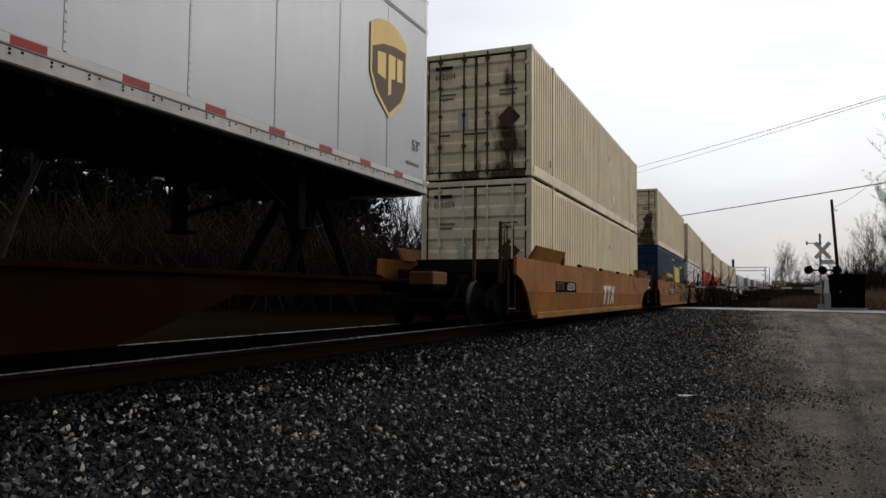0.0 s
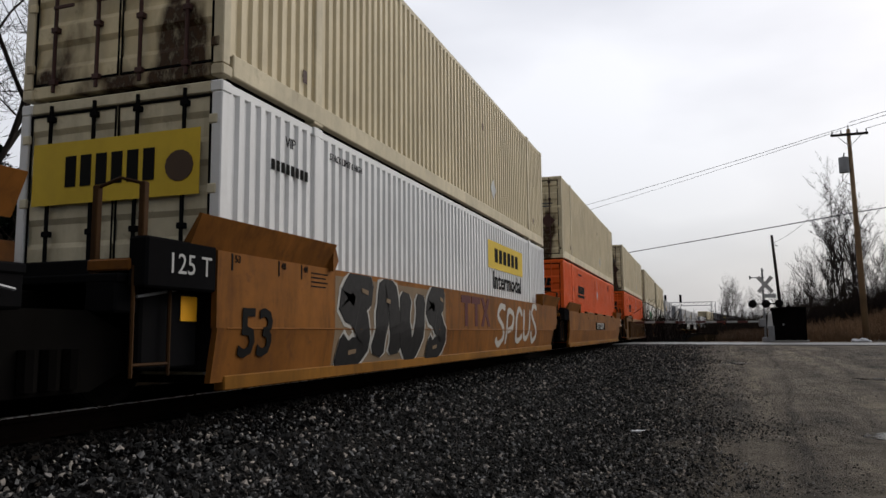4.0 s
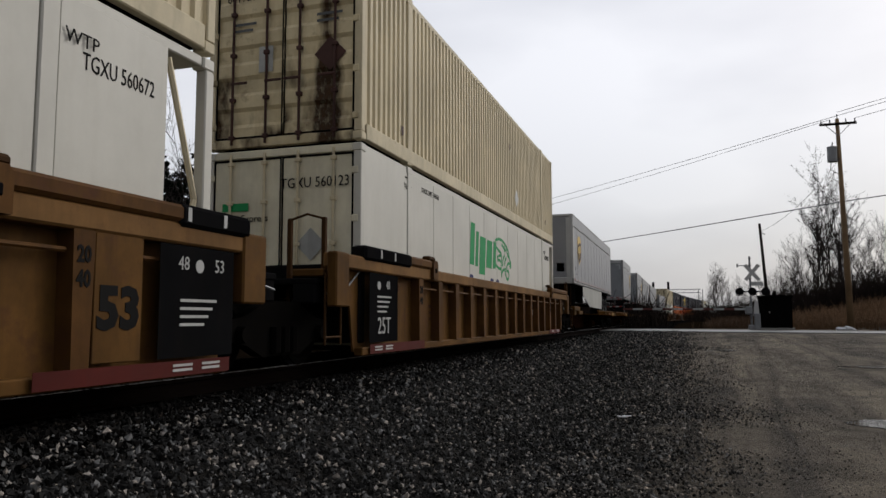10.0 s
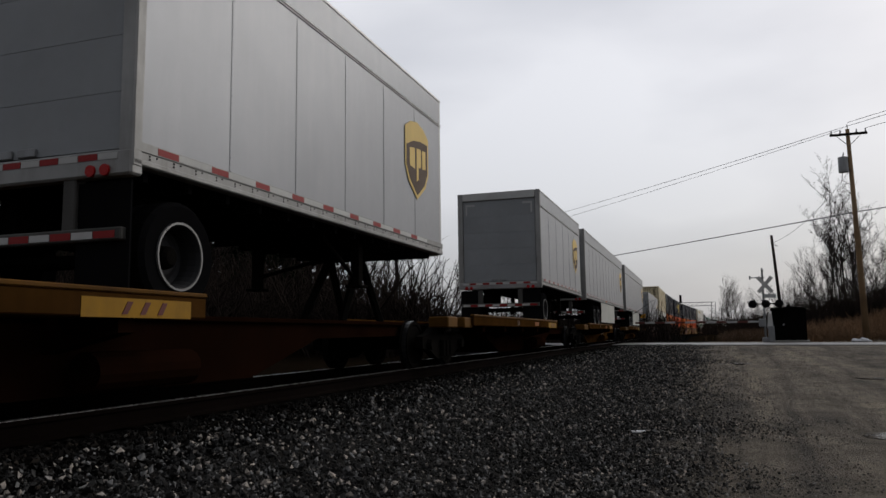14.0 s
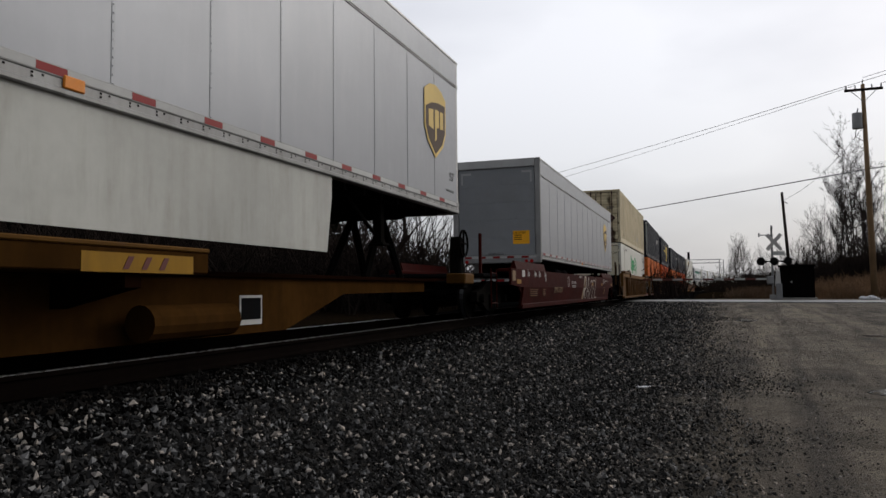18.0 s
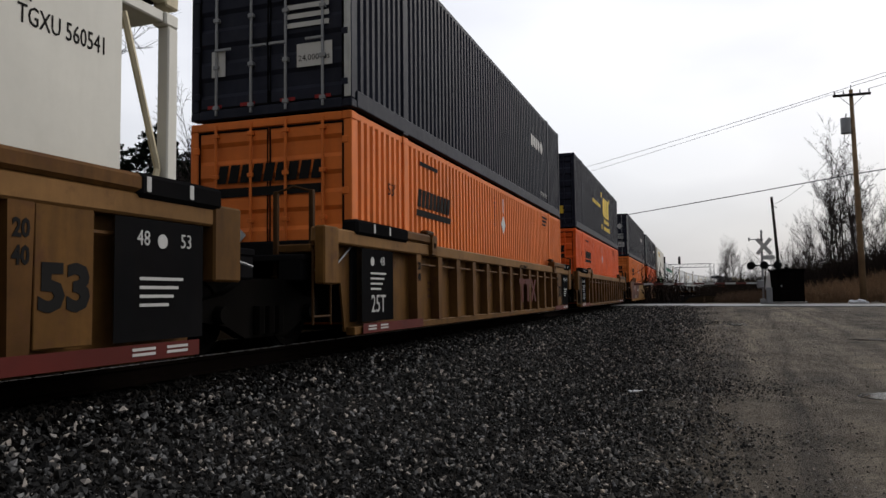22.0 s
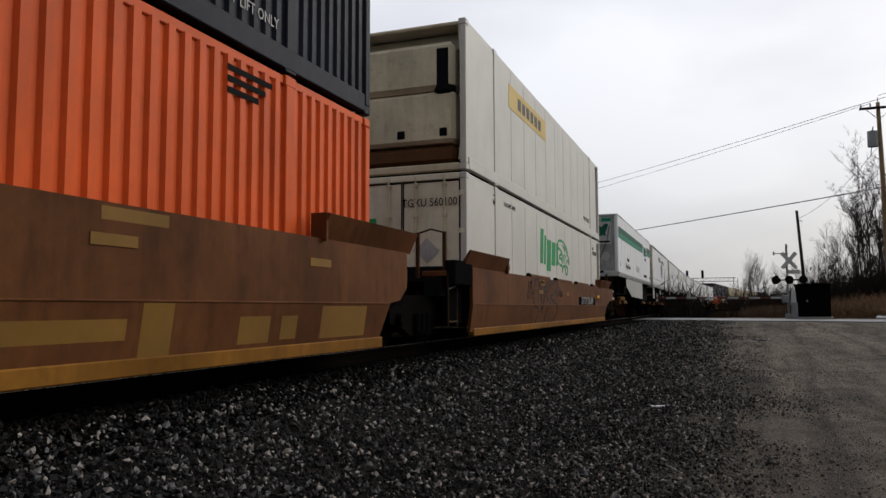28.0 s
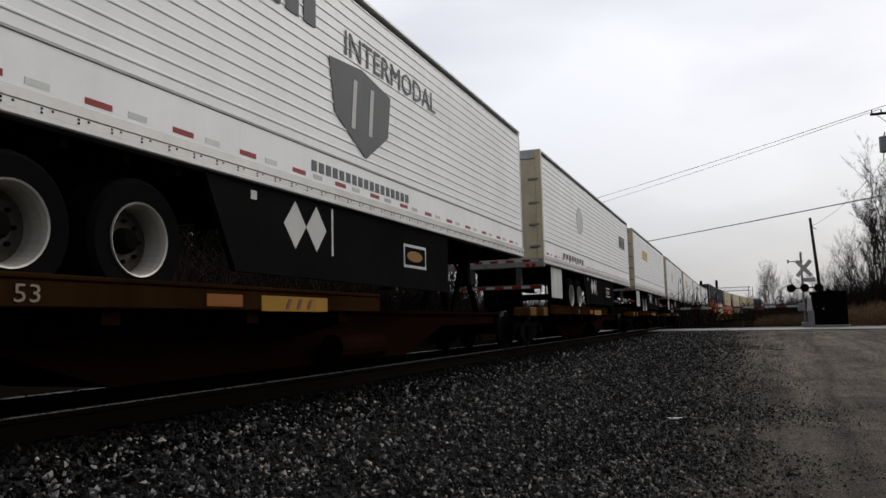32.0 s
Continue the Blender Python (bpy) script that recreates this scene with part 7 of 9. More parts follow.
def stones():
    """Loose ballast on the shoulder, thinning out over the lot: each stone an angular chip."""
    rng = np.random.RandomState(7)
    base = np.array([(1, 0, 0), (-1, 0, 0), (0, 1, 0), (0, -1, 0), (0, 0, 1), (0, 0, -1.0)])
    tri = np.array([(0, 2, 4), (2, 1, 4), (1, 3, 4), (3, 0, 4), (2, 0, 5), (1, 2, 5), (3, 1, 5), (0, 3, 5)])
    n = 300000
    y = 2.0 * 22.0 ** rng.uniform(0, 1, n)
    y[:45000] = rng.uniform(-9.0, 2.2, 45000)        # and behind the place where one stands
    x = rng.uniform(-4.5, 6.5, n)
    wave = np.array([noise.noise(Vector((a * 0.35, 5.0, 0))) for a in y])
    over = x - (-0.4 + 0.7 * wave)
    keep = rng.uniform(0, 1, n) < np.where(over < 0, 1.0, 0.10 + 0.90 * np.exp(-over / 0.9))
    x, y, over = x[keep], y[keep], over[keep]
    k = len(x)
    size = (0.0075 + 0.0185 * rng.uniform(0, 1, k) ** 1.8) * np.clip(1.0 - 0.3 * over, 0.4, 1.0) * (1 + 0.012 * np.maximum(y, 0.0))
    z = np.array([ground_z(a, b) for a, b in zip(x, y)]) + size * rng.uniform(-0.2, 0.7, k) + np.where(over < 0, 0.03 * rng.uniform(0, 1, k), 0.0)
    q, _ = np.linalg.qr(rng.normal(size=(k, 3, 3)))
    shape = base[None] * rng.uniform(0.6, 1.35, (k, 6, 1)) * rng.uniform(0.55, 1.4, (k, 1, 3)) + rng.normal(0, 0.22, (k, 6, 3))
    v = np.einsum("kij,knj->kni", q, shape) * size[:, None, None] + np.stack([x, y, z], 1)[:, None]
    dusty = rng.uniform(0, 1, k) < np.clip(0.44 + over * 0.32, 0.03, 0.97)
    # Stones next to the ties get the colour that carries the train's shade.
    shaded = x < -3.75 + 0.25 * rng.normal(size=k)
    for name, pick, mat, label in (("oily_ballast", shaded, "shaded_stone", "ballast beside the ties, blackened as in the train's shade"),
                                   ("ballast_stones", ~dusty & ~shaded, "stone", "loose dark grey crushed ballast on the track shoulder"),
                                   ("lot_gravel", dusty & ~shaded, "gravel", "dusty brown-grey gravel scattered over the lot")):
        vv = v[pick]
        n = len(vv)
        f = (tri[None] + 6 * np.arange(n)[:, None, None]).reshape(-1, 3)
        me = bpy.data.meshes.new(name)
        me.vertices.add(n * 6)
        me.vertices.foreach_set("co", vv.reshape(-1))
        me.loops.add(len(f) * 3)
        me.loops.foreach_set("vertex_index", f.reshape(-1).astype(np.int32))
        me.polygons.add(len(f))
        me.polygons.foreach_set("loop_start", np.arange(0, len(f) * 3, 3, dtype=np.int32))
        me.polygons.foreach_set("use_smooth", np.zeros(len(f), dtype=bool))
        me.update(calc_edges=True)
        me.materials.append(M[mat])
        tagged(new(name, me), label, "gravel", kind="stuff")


stones()


# ---- crossing furniture ----
def polar(az, d, z=0.0):
    return (-math.sin(radians(az)) * d, math.cos(radians(az)) * d, z)


def utility_pole():
    x, y, _ = polar(-10.60, 52)
    top_x, top_y, _ = polar(-10.39, 52)
    r = thing("utility_pole", "leaning weathered wooden utility pole with a crossarm and transformer", "pole")
    base, top = Vector((x, y, 0.0)), Vector((top_x, top_y, 13.15))
    s = Shape().tube(base, top, 0.20, 0.112, 16)
    part("pole_shaft", s, "pole_wood", r, smooth=True)
    a = base.lerp(top, 0.972)
    arm = part("crossarm", Shape().cbox(a.x - 1.05, a.x + 1.05, a.y - 0.24, a.y - 0.13, a.z - 0.07, a.z + 0.08, 0.015), "old_wood", r)
    for dx in (-0.95, -0.45, 0.45, 0.95):
        part("insulator", Shape().tube((a.x + dx, a.y - 0.19, a.z + 0.08), (a.x + dx, a.y - 0.19, a.z + 0.30), 0.05, 0.03, 10), "galv", arm)
    for s_ in (-1, 1):
        part("arm_brace", Shape().tube((a.x + s_ * 0.7, a.y - 0.2, a.z - 0.05), (a.x, a.y - 0.15, a.z - 0.75), 0.02, n=6), "galv", arm)
    b = base.lerp(top, 0.83)
    t = part("transformer", Shape().tube((b.x - 0.42, b.y - 0.1, b.z - 0.5), (b.x - 0.42, b.y - 0.1, b.z + 0.45), 0.29, n=18), "galv", r, "grey transformer can")
    part("bushing", Shape().tube((b.x - 0.42, b.y - 0.1, b.z + 0.45), (b.x - 0.36, b.y - 0.1, b.z + 0.75), 0.05, 0.03, 8), "galv", t)
    part("lead_wire", Shape().path([(b.x - 0.5, b.y - 0.1, b.z - 0.5), (b.x - 0.55, b.y - 0.1, b.z - 1.0), (b.x - 0.1, b.y - 0.1, b.z - 1.3)], 0.02, 5), "wire", r)
    part("top_pin", Shape().tube(top, top + Vector((0, 0, 0.3)), 0.03, n=8), "galv", r)
    return a


def thin_pole():
    x, y, _ = polar(-5.62, 58)
    tx, ty, _ = polar(-5.18, 58)
    r = thing("utility_pole", "thin dark service pole beside the signal cabinet", "pole")
    part("pole_shaft", Shape().tube((x, y, -0.1), (tx, ty, 7.5), 0.13, 0.09, 12), "old_wood", r, smooth=True)
    part("pole_bracket", Shape().tube((tx, ty, 6.9), (tx + 0.35, ty, 6.7), 0.03, n=6), "galv", r)


def wires(a):
    """Spans that hang between the pole, the left far side and the right."""
    def span(name, p, q, sag, rad, label):
        pts = []
        for i in range(25):
            k = i / 24
            v = Vector(p).lerp(Vector(q), k)
            pts.append((v.x, v.y, v.z - sag * 4 * k * (1 - k)))
        tagged(part(name, Shape().path(pts, rad, 5), "wire", None), label, "wire", "overhead wires")
    for dx, z in ((-0.95, 0.3), (0.0, 0.75), (0.95, 0.3)):
        p = (a.x + dx, a.y - 0.19, a.z + z)
        span("overhead_wire", p, (a.x + 34 + dx, a.y - 48, a.z + z), 0.4, 0.016, "thin overhead power wire")
    span("overhead_wire", (a.x - 0.95, a.y - 0.19, a.z + 0.3), (-27.5, 96.8, 14.2), 0.25, 0.018, "thin overhead power wire")
    span("overhead_wire", (a.x - 0.45, a.y - 0.19, a.z + 0.3), (-27.5, 98.8, 13.6), 0.25, 0.015, "thin overhead power wire")
    span("overhead_cable", (a.x + 0.2, a.y - 0.2, 7.9), (-26.0, 95.0, 8.3), 0.12, 0.035, "thick black overhead cable")
    span("overhead_cable", (a.x + 0.2, a.y - 0.2, 7.9), (a.x + 34, a.y - 48, 7.5), 0.4, 0.03, "thick black overhead cable")
    span("service_wire", (a.x, a.y - 0.2, 10.6), (5.24, 57.8, 6.9), 0.6, 0.012, "thin slack service wire to the pole")


pole_arm = utility_pole()
thin_pole()
wires(pole_arm)


def cabinet():
    r = thing("signal_cabinet", "dark brown windowless signal equipment cabin on a slab", "cabin")
    m = Matrix.Translation((5.42, 51.9, 0.02)) @ Matrix.Rotation(radians(-6), 4, "Z")
    part("cabin_body", Shape().cbox(-0.98, 0.98, -0.9, 0.9, 0.08, 2.02, 0.03), "cabin", r)
    part("cabin_roof", Shape().prism([(-1.06, 2.02), (1.06, 2.02), (1.02, 2.10), (0.0, 2.16), (-1.02, 2.10)], "y", -1.0, 1.0), "cabin", r)
    part("cabin_door", Shape().cbox(-0.42, 0.42, -0.935, -0.90, 0.16, 1.95, 0.01), "cabin", r)
    part("door_handle", Shape().cbox(-0.36, -0.28, -0.96, -0.93, 1.0, 1.12, 0.01), "galv", r)
    part("slab", Shape().cbox(-1.1, 1.1, -1.05, 1.05, -0.1, 0.08, 0.02), "concrete", r)
    part("roof_vent", Shape().cbox(-0.1, 0.1, -0.1, 0.1, 2.12, 2.3, 0.02), "cabin", r)
    r.matrix_basis = m


cabinet()


def crossing_signal():
    r = thing("crossing_signal", "railway crossing signal mast with crossbuck, lamps and gate", "signal")
    r.matrix_basis = Matrix.Translation((3.88, 50.2, 0.0))
    part("mast", Shape().tube((0, 0, 0), (0, 0, 4.35), 0.065, n=12), "galv", r)
    part("mast_base", Shape().cbox(-0.2, 0.2, -0.2, 0.2, 0.0, 0.3, 0.04), "galv", r)
    part("bell", Shape().lathe([(0.05, -0.06), (0.14, -0.05), (0.15, 0.02), (0.05, 0.08)], (0, 0, 4.45), 14), "galv", r)
    part("side_arm", Shape().tube((-0.75, -0.05, 4.0), (0.1, -0.05, 4.0), 0.03, n=8).tube((-0.72, -0.05, 3.9), (-0.72, -0.05, 4.12), 0.05, n=8), "galv", r)
    x = part("crossbuck", Shape().cbox(-0.62, 0.62, -0.012, 0.012, -0.115, 0.115, 0.004), "white_mark", r, "white crossbuck board",
             at=Matrix.Translation((0.12, -0.10, 3.55)) @ Matrix.Rotation(radians(50), 4, "Y"))
    part("crossbuck", Shape().cbox(-0.62, 0.62, -0.012, 0.012, -0.115, 0.115, 0.004), "white_mark", r, "white crossbuck board",
         at=Matrix.Translation((0.12, -0.13, 3.55)) @ Matrix.Rotation(radians(-50), 4, "Y"))
    part("track_sign", Shape().cbox(0.05, 0.72, -0.11, -0.09, 2.72, 2.98, 0.01), "plate_grey", r)
    part("lamp_bar", Shape().tube((-0.75, -0.06, 2.36), (0.98, -0.06, 2.36), 0.04, n=8), "black", r)
    for x in (-0.66, 0.10, 0.86):
        lamp = part("lamp_target", Shape().add(*disc(x, -0.16, 2.36, 0.25)), "black", r, "round black signal target")
        part("lamp_hood", Shape().tube((x, -0.30, 2.40), (x, -0.16, 2.38), 0.12, 0.11, 12), "black", lamp)
    g = part("gate_mechanism", Shape().cbox(-0.34, 0.06, -0.2, 0.2, 0.95, 1.45, 0.05), "galv", r)
    w = Shape()
    n = 12
    for i in range(n):
        a0, a1 = -0.35 - i * 0.62, -0.35 - (i + 1) * 0.62
        part("gate_stripe", Shape().cbox(a1, a0, -0.08, -0.04, 1.22 + 0.004 * i, 1.33 + 0.004 * i, 0.008), "gate_red" if i % 2 else "plate_grey", g)
    part("counterweight", Shape().prism([(0.1, 0.85), (0.45, 0.95), (0.40, 1.75), (0.22, 1.80)], "y", -0.08, 0.0), "white_mark", g)
    part("control_case", Shape().cbox(0.15, 0.5, -0.25, 0.05, 0.0, 1.0, 0.03), "galv", r)


def disc(x, y, z, rad, n=20):
    verts = [(x + rad * math.cos(6.2832 * i / n), y + d, z + rad * math.sin(6.2832 * i / n)) for d in (0.0, 0.03) for i in range(n)]
    faces = [tuple(range(n)), tuple(range(n, 2 * n))[::-1]] + [(i, n + i, n + (i + 1) % n, (i + 1) % n) for i in range(n)]
    return verts, faces


crossing_signal()


# ---- trees and brush ----
def quick_mesh(name, verts, faces, material):
    """A mesh of triangles from arrays."""
    v, f = np.asarray(verts, dtype=np.float32).reshape(-1, 3), np.asarray(faces, dtype=np.int32).reshape(-1, 3)
    me = bpy.data.meshes.new(name)
    me.vertices.add(len(v))
    me.vertices.foreach_set("co", v.reshape(-1))
    me.loops.add(len(f) * 3)
    me.loops.foreach_set("vertex_index", f.reshape(-1))
    me.polygons.add(len(f))
    me.polygons.foreach_set("loop_start", np.arange(0, len(f) * 3, 3, dtype=np.int32))
    me.update(calc_edges=True)
    me.materials.append(M[material])
    return me


def sticks(segments, sides=3):
    """Tapered sticks (p, q, r0, r1) as triangles."""
    seg = np.array([(*p, *q, a, b) for p, q, a, b in segments], dtype=np.float64)
    p, q, ra, rb = seg[:, :3], seg[:, 3:6], seg[:, 6:7], seg[:, 7:8]
    d = q - p
    d /= np.linalg.norm(d, axis=1, keepdims=True) + 1e-9
    u = np.cross(d, np.where(np.abs(d[:, 2:3]) < 0.9, [[0.0, 0, 1]], [[1.0, 0, 0]]))
    u /= np.linalg.norm(u, axis=1, keepdims=True) + 1e-9
    w = np.cross(d, u)
    ring = []
    for base, r in ((p, ra), (q, rb)):
        for i in range(sides):
            a = 2 * math.pi * i / sides
            ring.append(base + (u * math.cos(a) + w * math.sin(a)) * r)
    v = np.stack(ring, 1)
    f = []
    for i in range(sides):
        j = (i + 1) % sides
        f += [(i, j, sides + j), (i, sides + j, sides + i)]
    f = np.array(f)[None] + (2 * sides * np.arange(len(seg)))[:, None, None]
    return v.reshape(-1, 3), f.reshape(-1, 3)


def grow(rng, height, spread=0.55, levels=5, lean=(0, 0), first=0.28, forks=(3, 4), fine=0.006, short=1.0, girth=0.017):
    """Limbs of a bare tree: thick ones, and twigs."""
    limbs, twigs = [], []

    def branch(p, d, length, r, level):
        n = 5 if level < 2 else 3 if level < 5 else 2
        fan = min(0.72, spread + 0.07 * level)
        pts = [p]
        for i in range(n):
            k = 0.04 if level == 0 else 0.13
            d = (d + Vector((rng.gauss(0, k), rng.gauss(0, k), rng.gauss(0.03, 0.08)))).normalized()
            pts.append(pts[-1] + d * length / n)
        for i in range(n):
            ra, rb = r * (1 - 0.55 * i / n), r * (1 - 0.55 * (i + 1) / n)
            (limbs if level < 3 else twigs).append((pts[i], pts[i + 1], ra, rb))
        if level >= levels:
            return
        k = rng.randint(*forks) + (2 if level == 0 else 0)
        for i in range(k):
            at = first + (1 - first) * (i + rng.random()) / k if level == 0 else 0.25 + 0.75 * (i + rng.random()) / k
            j = min(n - 1, int(at * n))
            q = pts[j].lerp(pts[j + 1], at * n - j)
            side = Vector((rng.gauss(0, 1), rng.gauss(0, 1), rng.gauss(0.25, 0.4))).normalized()
            dd = (d * (1 - fan) + side * fan + Vector((0, 0, 0.12))).normalized()
            branch(q, dd, length * short * rng.uniform(0.42, 0.68), max(fine, r * rng.uniform(0.38, 0.55)), level + 1)
        branch(pts[-1], d, length * 0.55, r * 0.42, level + 1)

    branch(Vector((0, 0, -0.3)), Vector((lean[0], lean[1], 1)).normalized(), height * 0.62, height * girth, 0)
    return limbs, twigs


def bare_tree(seed, height, label, **kw):
    rng = random.Random(seed)
    limbs, twigs = grow(rng, height, **kw)
    r = thing("bare_tree", label, "tree", "bare trees")
    part("trunk", quick_mesh("trunk", *sticks(limbs, 6), "bark"), "bark", r)
    part("crown", quick_mesh("crown", *sticks(twigs, 3), "twig"), "twig", r, "leafless twigs")
    return r


def pine(seed, height):
    rng = np.random.RandomState(seed)
    r = thing("pine_tree", "dark green pine with ragged layered boughs", "tree", "pines behind the track")
    part("trunk", Shape().tube((0, 0, -0.3), (0, 0, height * 0.97), height * 0.016, 0.02, 8), "bark", r, smooth=True)
    segs, vs, fs, n = [], [], [], 0
    z = height * 0.16
    while z < height * 0.98:
        k = 1 - z / height
        for i in range(rng.randint(4, 7)):
            a, ln = rng.uniform(0, 6.283), (0.45 + 3.3 * k ** 0.8) * rng.uniform(0.55, 1.15) * height / 11
            tip = np.array([math.cos(a) * ln, math.sin(a) * ln, z + ln * rng.uniform(-0.05, 0.30)])
            root = np.array([0, 0, z])
            segs.append((root, tip, 0.03, 0.008))
            m = int(46 * ln) + 14
            t = rng.uniform(0.25, 1.0, m) ** 0.7
            c = root + (tip - root) * t[:, None] + rng.normal(0, 0.11, (m, 3)) * (0.5 + ln * 0.3)
            d = rng.normal(0, 1, (m, 2, 3))
            d /= np.linalg.norm(d, axis=2, keepdims=True)
            size = rng.uniform(0.07, 0.19, (m, 1))
            tri = np.stack([c - d[:, 0] * size, c + d[:, 0] * size, c + d[:, 1] * size * 0.9], 1)
            vs.append(tri.reshape(-1, 3))
            fs.append(np.arange(n, n + 3 * m).reshape(-1, 3))
            n += 3 * m
        z += height * rng.uniform(0.028, 0.05)
    tagged(part("boughs", quick_mesh("boughs", *sticks(segs, 3), "bark"), "bark", r), kind="stuff")
    part("crown", quick_mesh("crown", np.concatenate(vs), np.concatenate(fs), "needle"), "needle", r)
    return r


def thicket(name, label, spots, tall, per, material, seed, lean=0.35, thick=0.012):
    """A stretch of upright stems with side shoots, as one mass."""
    rng = np.random.RandomState(seed)
    segs = []
    for x, y, k in spots:
        z0 = ground_z(x, y) - 0.1
        for i in range(per):
            p = np.array([x + rng.normal(0, 0.9), y + rng.normal(0, 0.9), z0])
            h = tall * k * rng.uniform(0.45, 1.1)
            d = np.array([rng.normal(0, lean), rng.normal(0, lean), 1.0])
            q = p + d * h * 0.5
            e = q + (d + rng.normal(0, 0.3, 3) * [1, 1, 0.3]) * h * 0.5
            segs += [(p, q, thick * 1.6, thick), (q, e, thick, thick * 0.4)]
            for j in range(3):
                s = p + (q - p) * rng.uniform(0.4, 1.0) if j else q
                segs.append((s, s + np.array([rng.normal(0, 0.5), rng.normal(0, 0.5), rng.uniform(0.2, 0.8)]) * h * 0.4, thick * 0.7, thick * 0.25))
    tagged(new(name, quick_mesh(name, *sticks(segs, 3), material)), label, "brush", kind="stuff")


def set_tree(ob, x, y, scale=1.0, turn=0.0):
    ob.matrix_basis = Matrix.Translation((x, y, ground_z(x, y))) @ Matrix.Rotation(turn, 4, "Z") @ Matrix.Scale(scale, 4)
    return ob


rng = random.Random(11)
# a tall bare tree on the near left, its crown over the train
x, y, _ = polar(54.5, 27)
set_tree(bare_tree(3, 14.5, "large bare tree with long drooping twigs", spread=0.58, levels=5, lean=(0.30, 0.05), fine=0.0075, girth=0.010, forks=(4, 5)), x, y, 1.0, 0.0)
x, y, _ = polar(72.0, 30)
set_tree(bare_tree(8, 12.5, "bare tree beside the railway", spread=0.6, levels=5), x, y, 1.0, 1.0)

pines = [pine(20 + i, 10.5) for i in range(4)]
spots = []
for i in range(46):
    az, d = 28.5 + i * 0.86 + rng.uniform(-0.5, 0.5), rng.uniform(40, 60)
    spots.append((az, d, rng.uniform(0.74, 1.05) * d / 50 * (1.02 if az > 33 else 0.92)))
for i, (az, d, k) in enumerate(spots):
    x, y, _ = polar(az, d)
    ob = pines[i] if i < 4 else copy_thing(pines[i % 4], Matrix())
    set_tree(ob, x, y, k, rng.uniform(0, 6))
trees = [bare_tree(30 + i, 11.0, "slender bare tree at the edge of the woods", spread=0.40, levels=4, first=0.14, fine=0.012, forks=(4, 5), short=0.82, girth=0.008) for i in range(4)]
dense = [bare_tree(60 + i, 13.0, "tall bare tree with a dense crown of fine twigs", spread=0.40, levels=5, first=0.16, fine=0.0105, forks=(4, 4), short=0.74, girth=0.009) for i in range(3)]
spots = [(37.0, 44, 0.98), (29.3, 60, 0.75), (26.2, 58, 1.05), (25.0, 62, 1.15), (23.6, 70, 1.0), (22.0, 74, 1.0), (20.0, 84, 0.95), (18.0, 96, 1.0), (16.0, 110, 1.0), (14.0, 125, 1.0), (12.0, 140, 0.95), (9.5, 160, 1.0), (7.0, 185, 1.0)]
# low young trees beside the tall clump, and beyond it
spots += [(-6.3, 92, 0.46), (-6.6, 86, 0.50), (-6.9, 90, 0.60), (-7.2, 84, 0.60), (-7.5, 88, 0.68), (-7.8, 80, 0.66), (-10.9, 88, 0.80), (-11.5, 84, 0.72), (-12.0, 90, 0.80), (-12.7, 82, 0.66), (-13.5, 86, 0.72), (-14.4, 80, 0.70), (-15.4, 84, 0.8), (-16.5, 78, 0.75), (-17.6, 82, 0.8)]
spots += [(-1.55, 175, 0.74), (-1.9, 170, 0.95), (-2.1, 176, 0.95), (-2.25, 172, 1.02), (-2.6, 168, 0.90), (-3.0, 176, 0.78), (-3.5, 170, 0.60), (-4.2, 160, 0.70), (-4.6, 165, 0.62), (-5.2, 150, 0.60), (-5.8, 140, 0.6)]
for i, (az, d, k) in enumerate(spots):
    x, y, _ = polar(az, d)
    ob = trees[i] if i < 4 else copy_thing(trees[i % 4], Matrix())
    set_tree(ob, x, y, k, rng.uniform(0, 6))
spots = [(-9.6, 78, 1.0), (-9.0, 80, 0.86), (-10.2, 82, 0.98), (-8.4, 79, 0.62), (-9.3, 84, 0.94), (-10.8, 79, 0.78), (-9.9, 76, 0.84), (-8.7, 86, 0.72)]
for i, (az, d, k) in enumerate(spots):
    x, y, _ = polar(az, d)
    ob = dense[i] if i < 3 else copy_thing(dense[i % 3], Matrix())
    set_tree(ob, x, y, k, rng.uniform(0, 6))


def strip(az0, az1, d0, d1, n, k0=0.7, k1=1.1):
    out = []
    for i in range(n):
        az, d = rng.uniform(az0, az1), rng.uniform(d0, d1)
        x, y, _ = polar(az, d)
        out.append((x, y, rng.uniform(k0, k1)))
    return out


thicket("brush", "dense dark leafless brush along the woods' edge", strip(20, 66, 30, 46, 460), 4.6, 9, "brush", 5, thick=0.03)
thicket("brush", "bare brown brush behind the signal cabin", strip(-24, -6.2, 68, 90, 620), 4.0, 10, "brush", 6, thick=0.02)
thicket("brush", "far brown brush beside the bend", strip(-6.5, -0.2, 150, 230, 200), 4.5, 8, "brown_brush", 7, thick=0.03)
thicket("brush", "dark tangled brush along the far side of the track", strip(2, 22, 55, 150, 420), 3.4, 9, "brush", 15, thick=0.03)
thicket("dry_grass", "tall dry tan grass on a bank", strip(-26, -6.9, 54, 68, 800), 1.25, 16, "dry_grass", 8, lean=0.22, thick=0.014)
thicket("dry_grass", "dry brown weeds beyond the crossing", strip(-4.9, -2.7, 58, 80, 250), 0.95, 14, "dry_brown", 9, lean=0.25, thick=0.014)


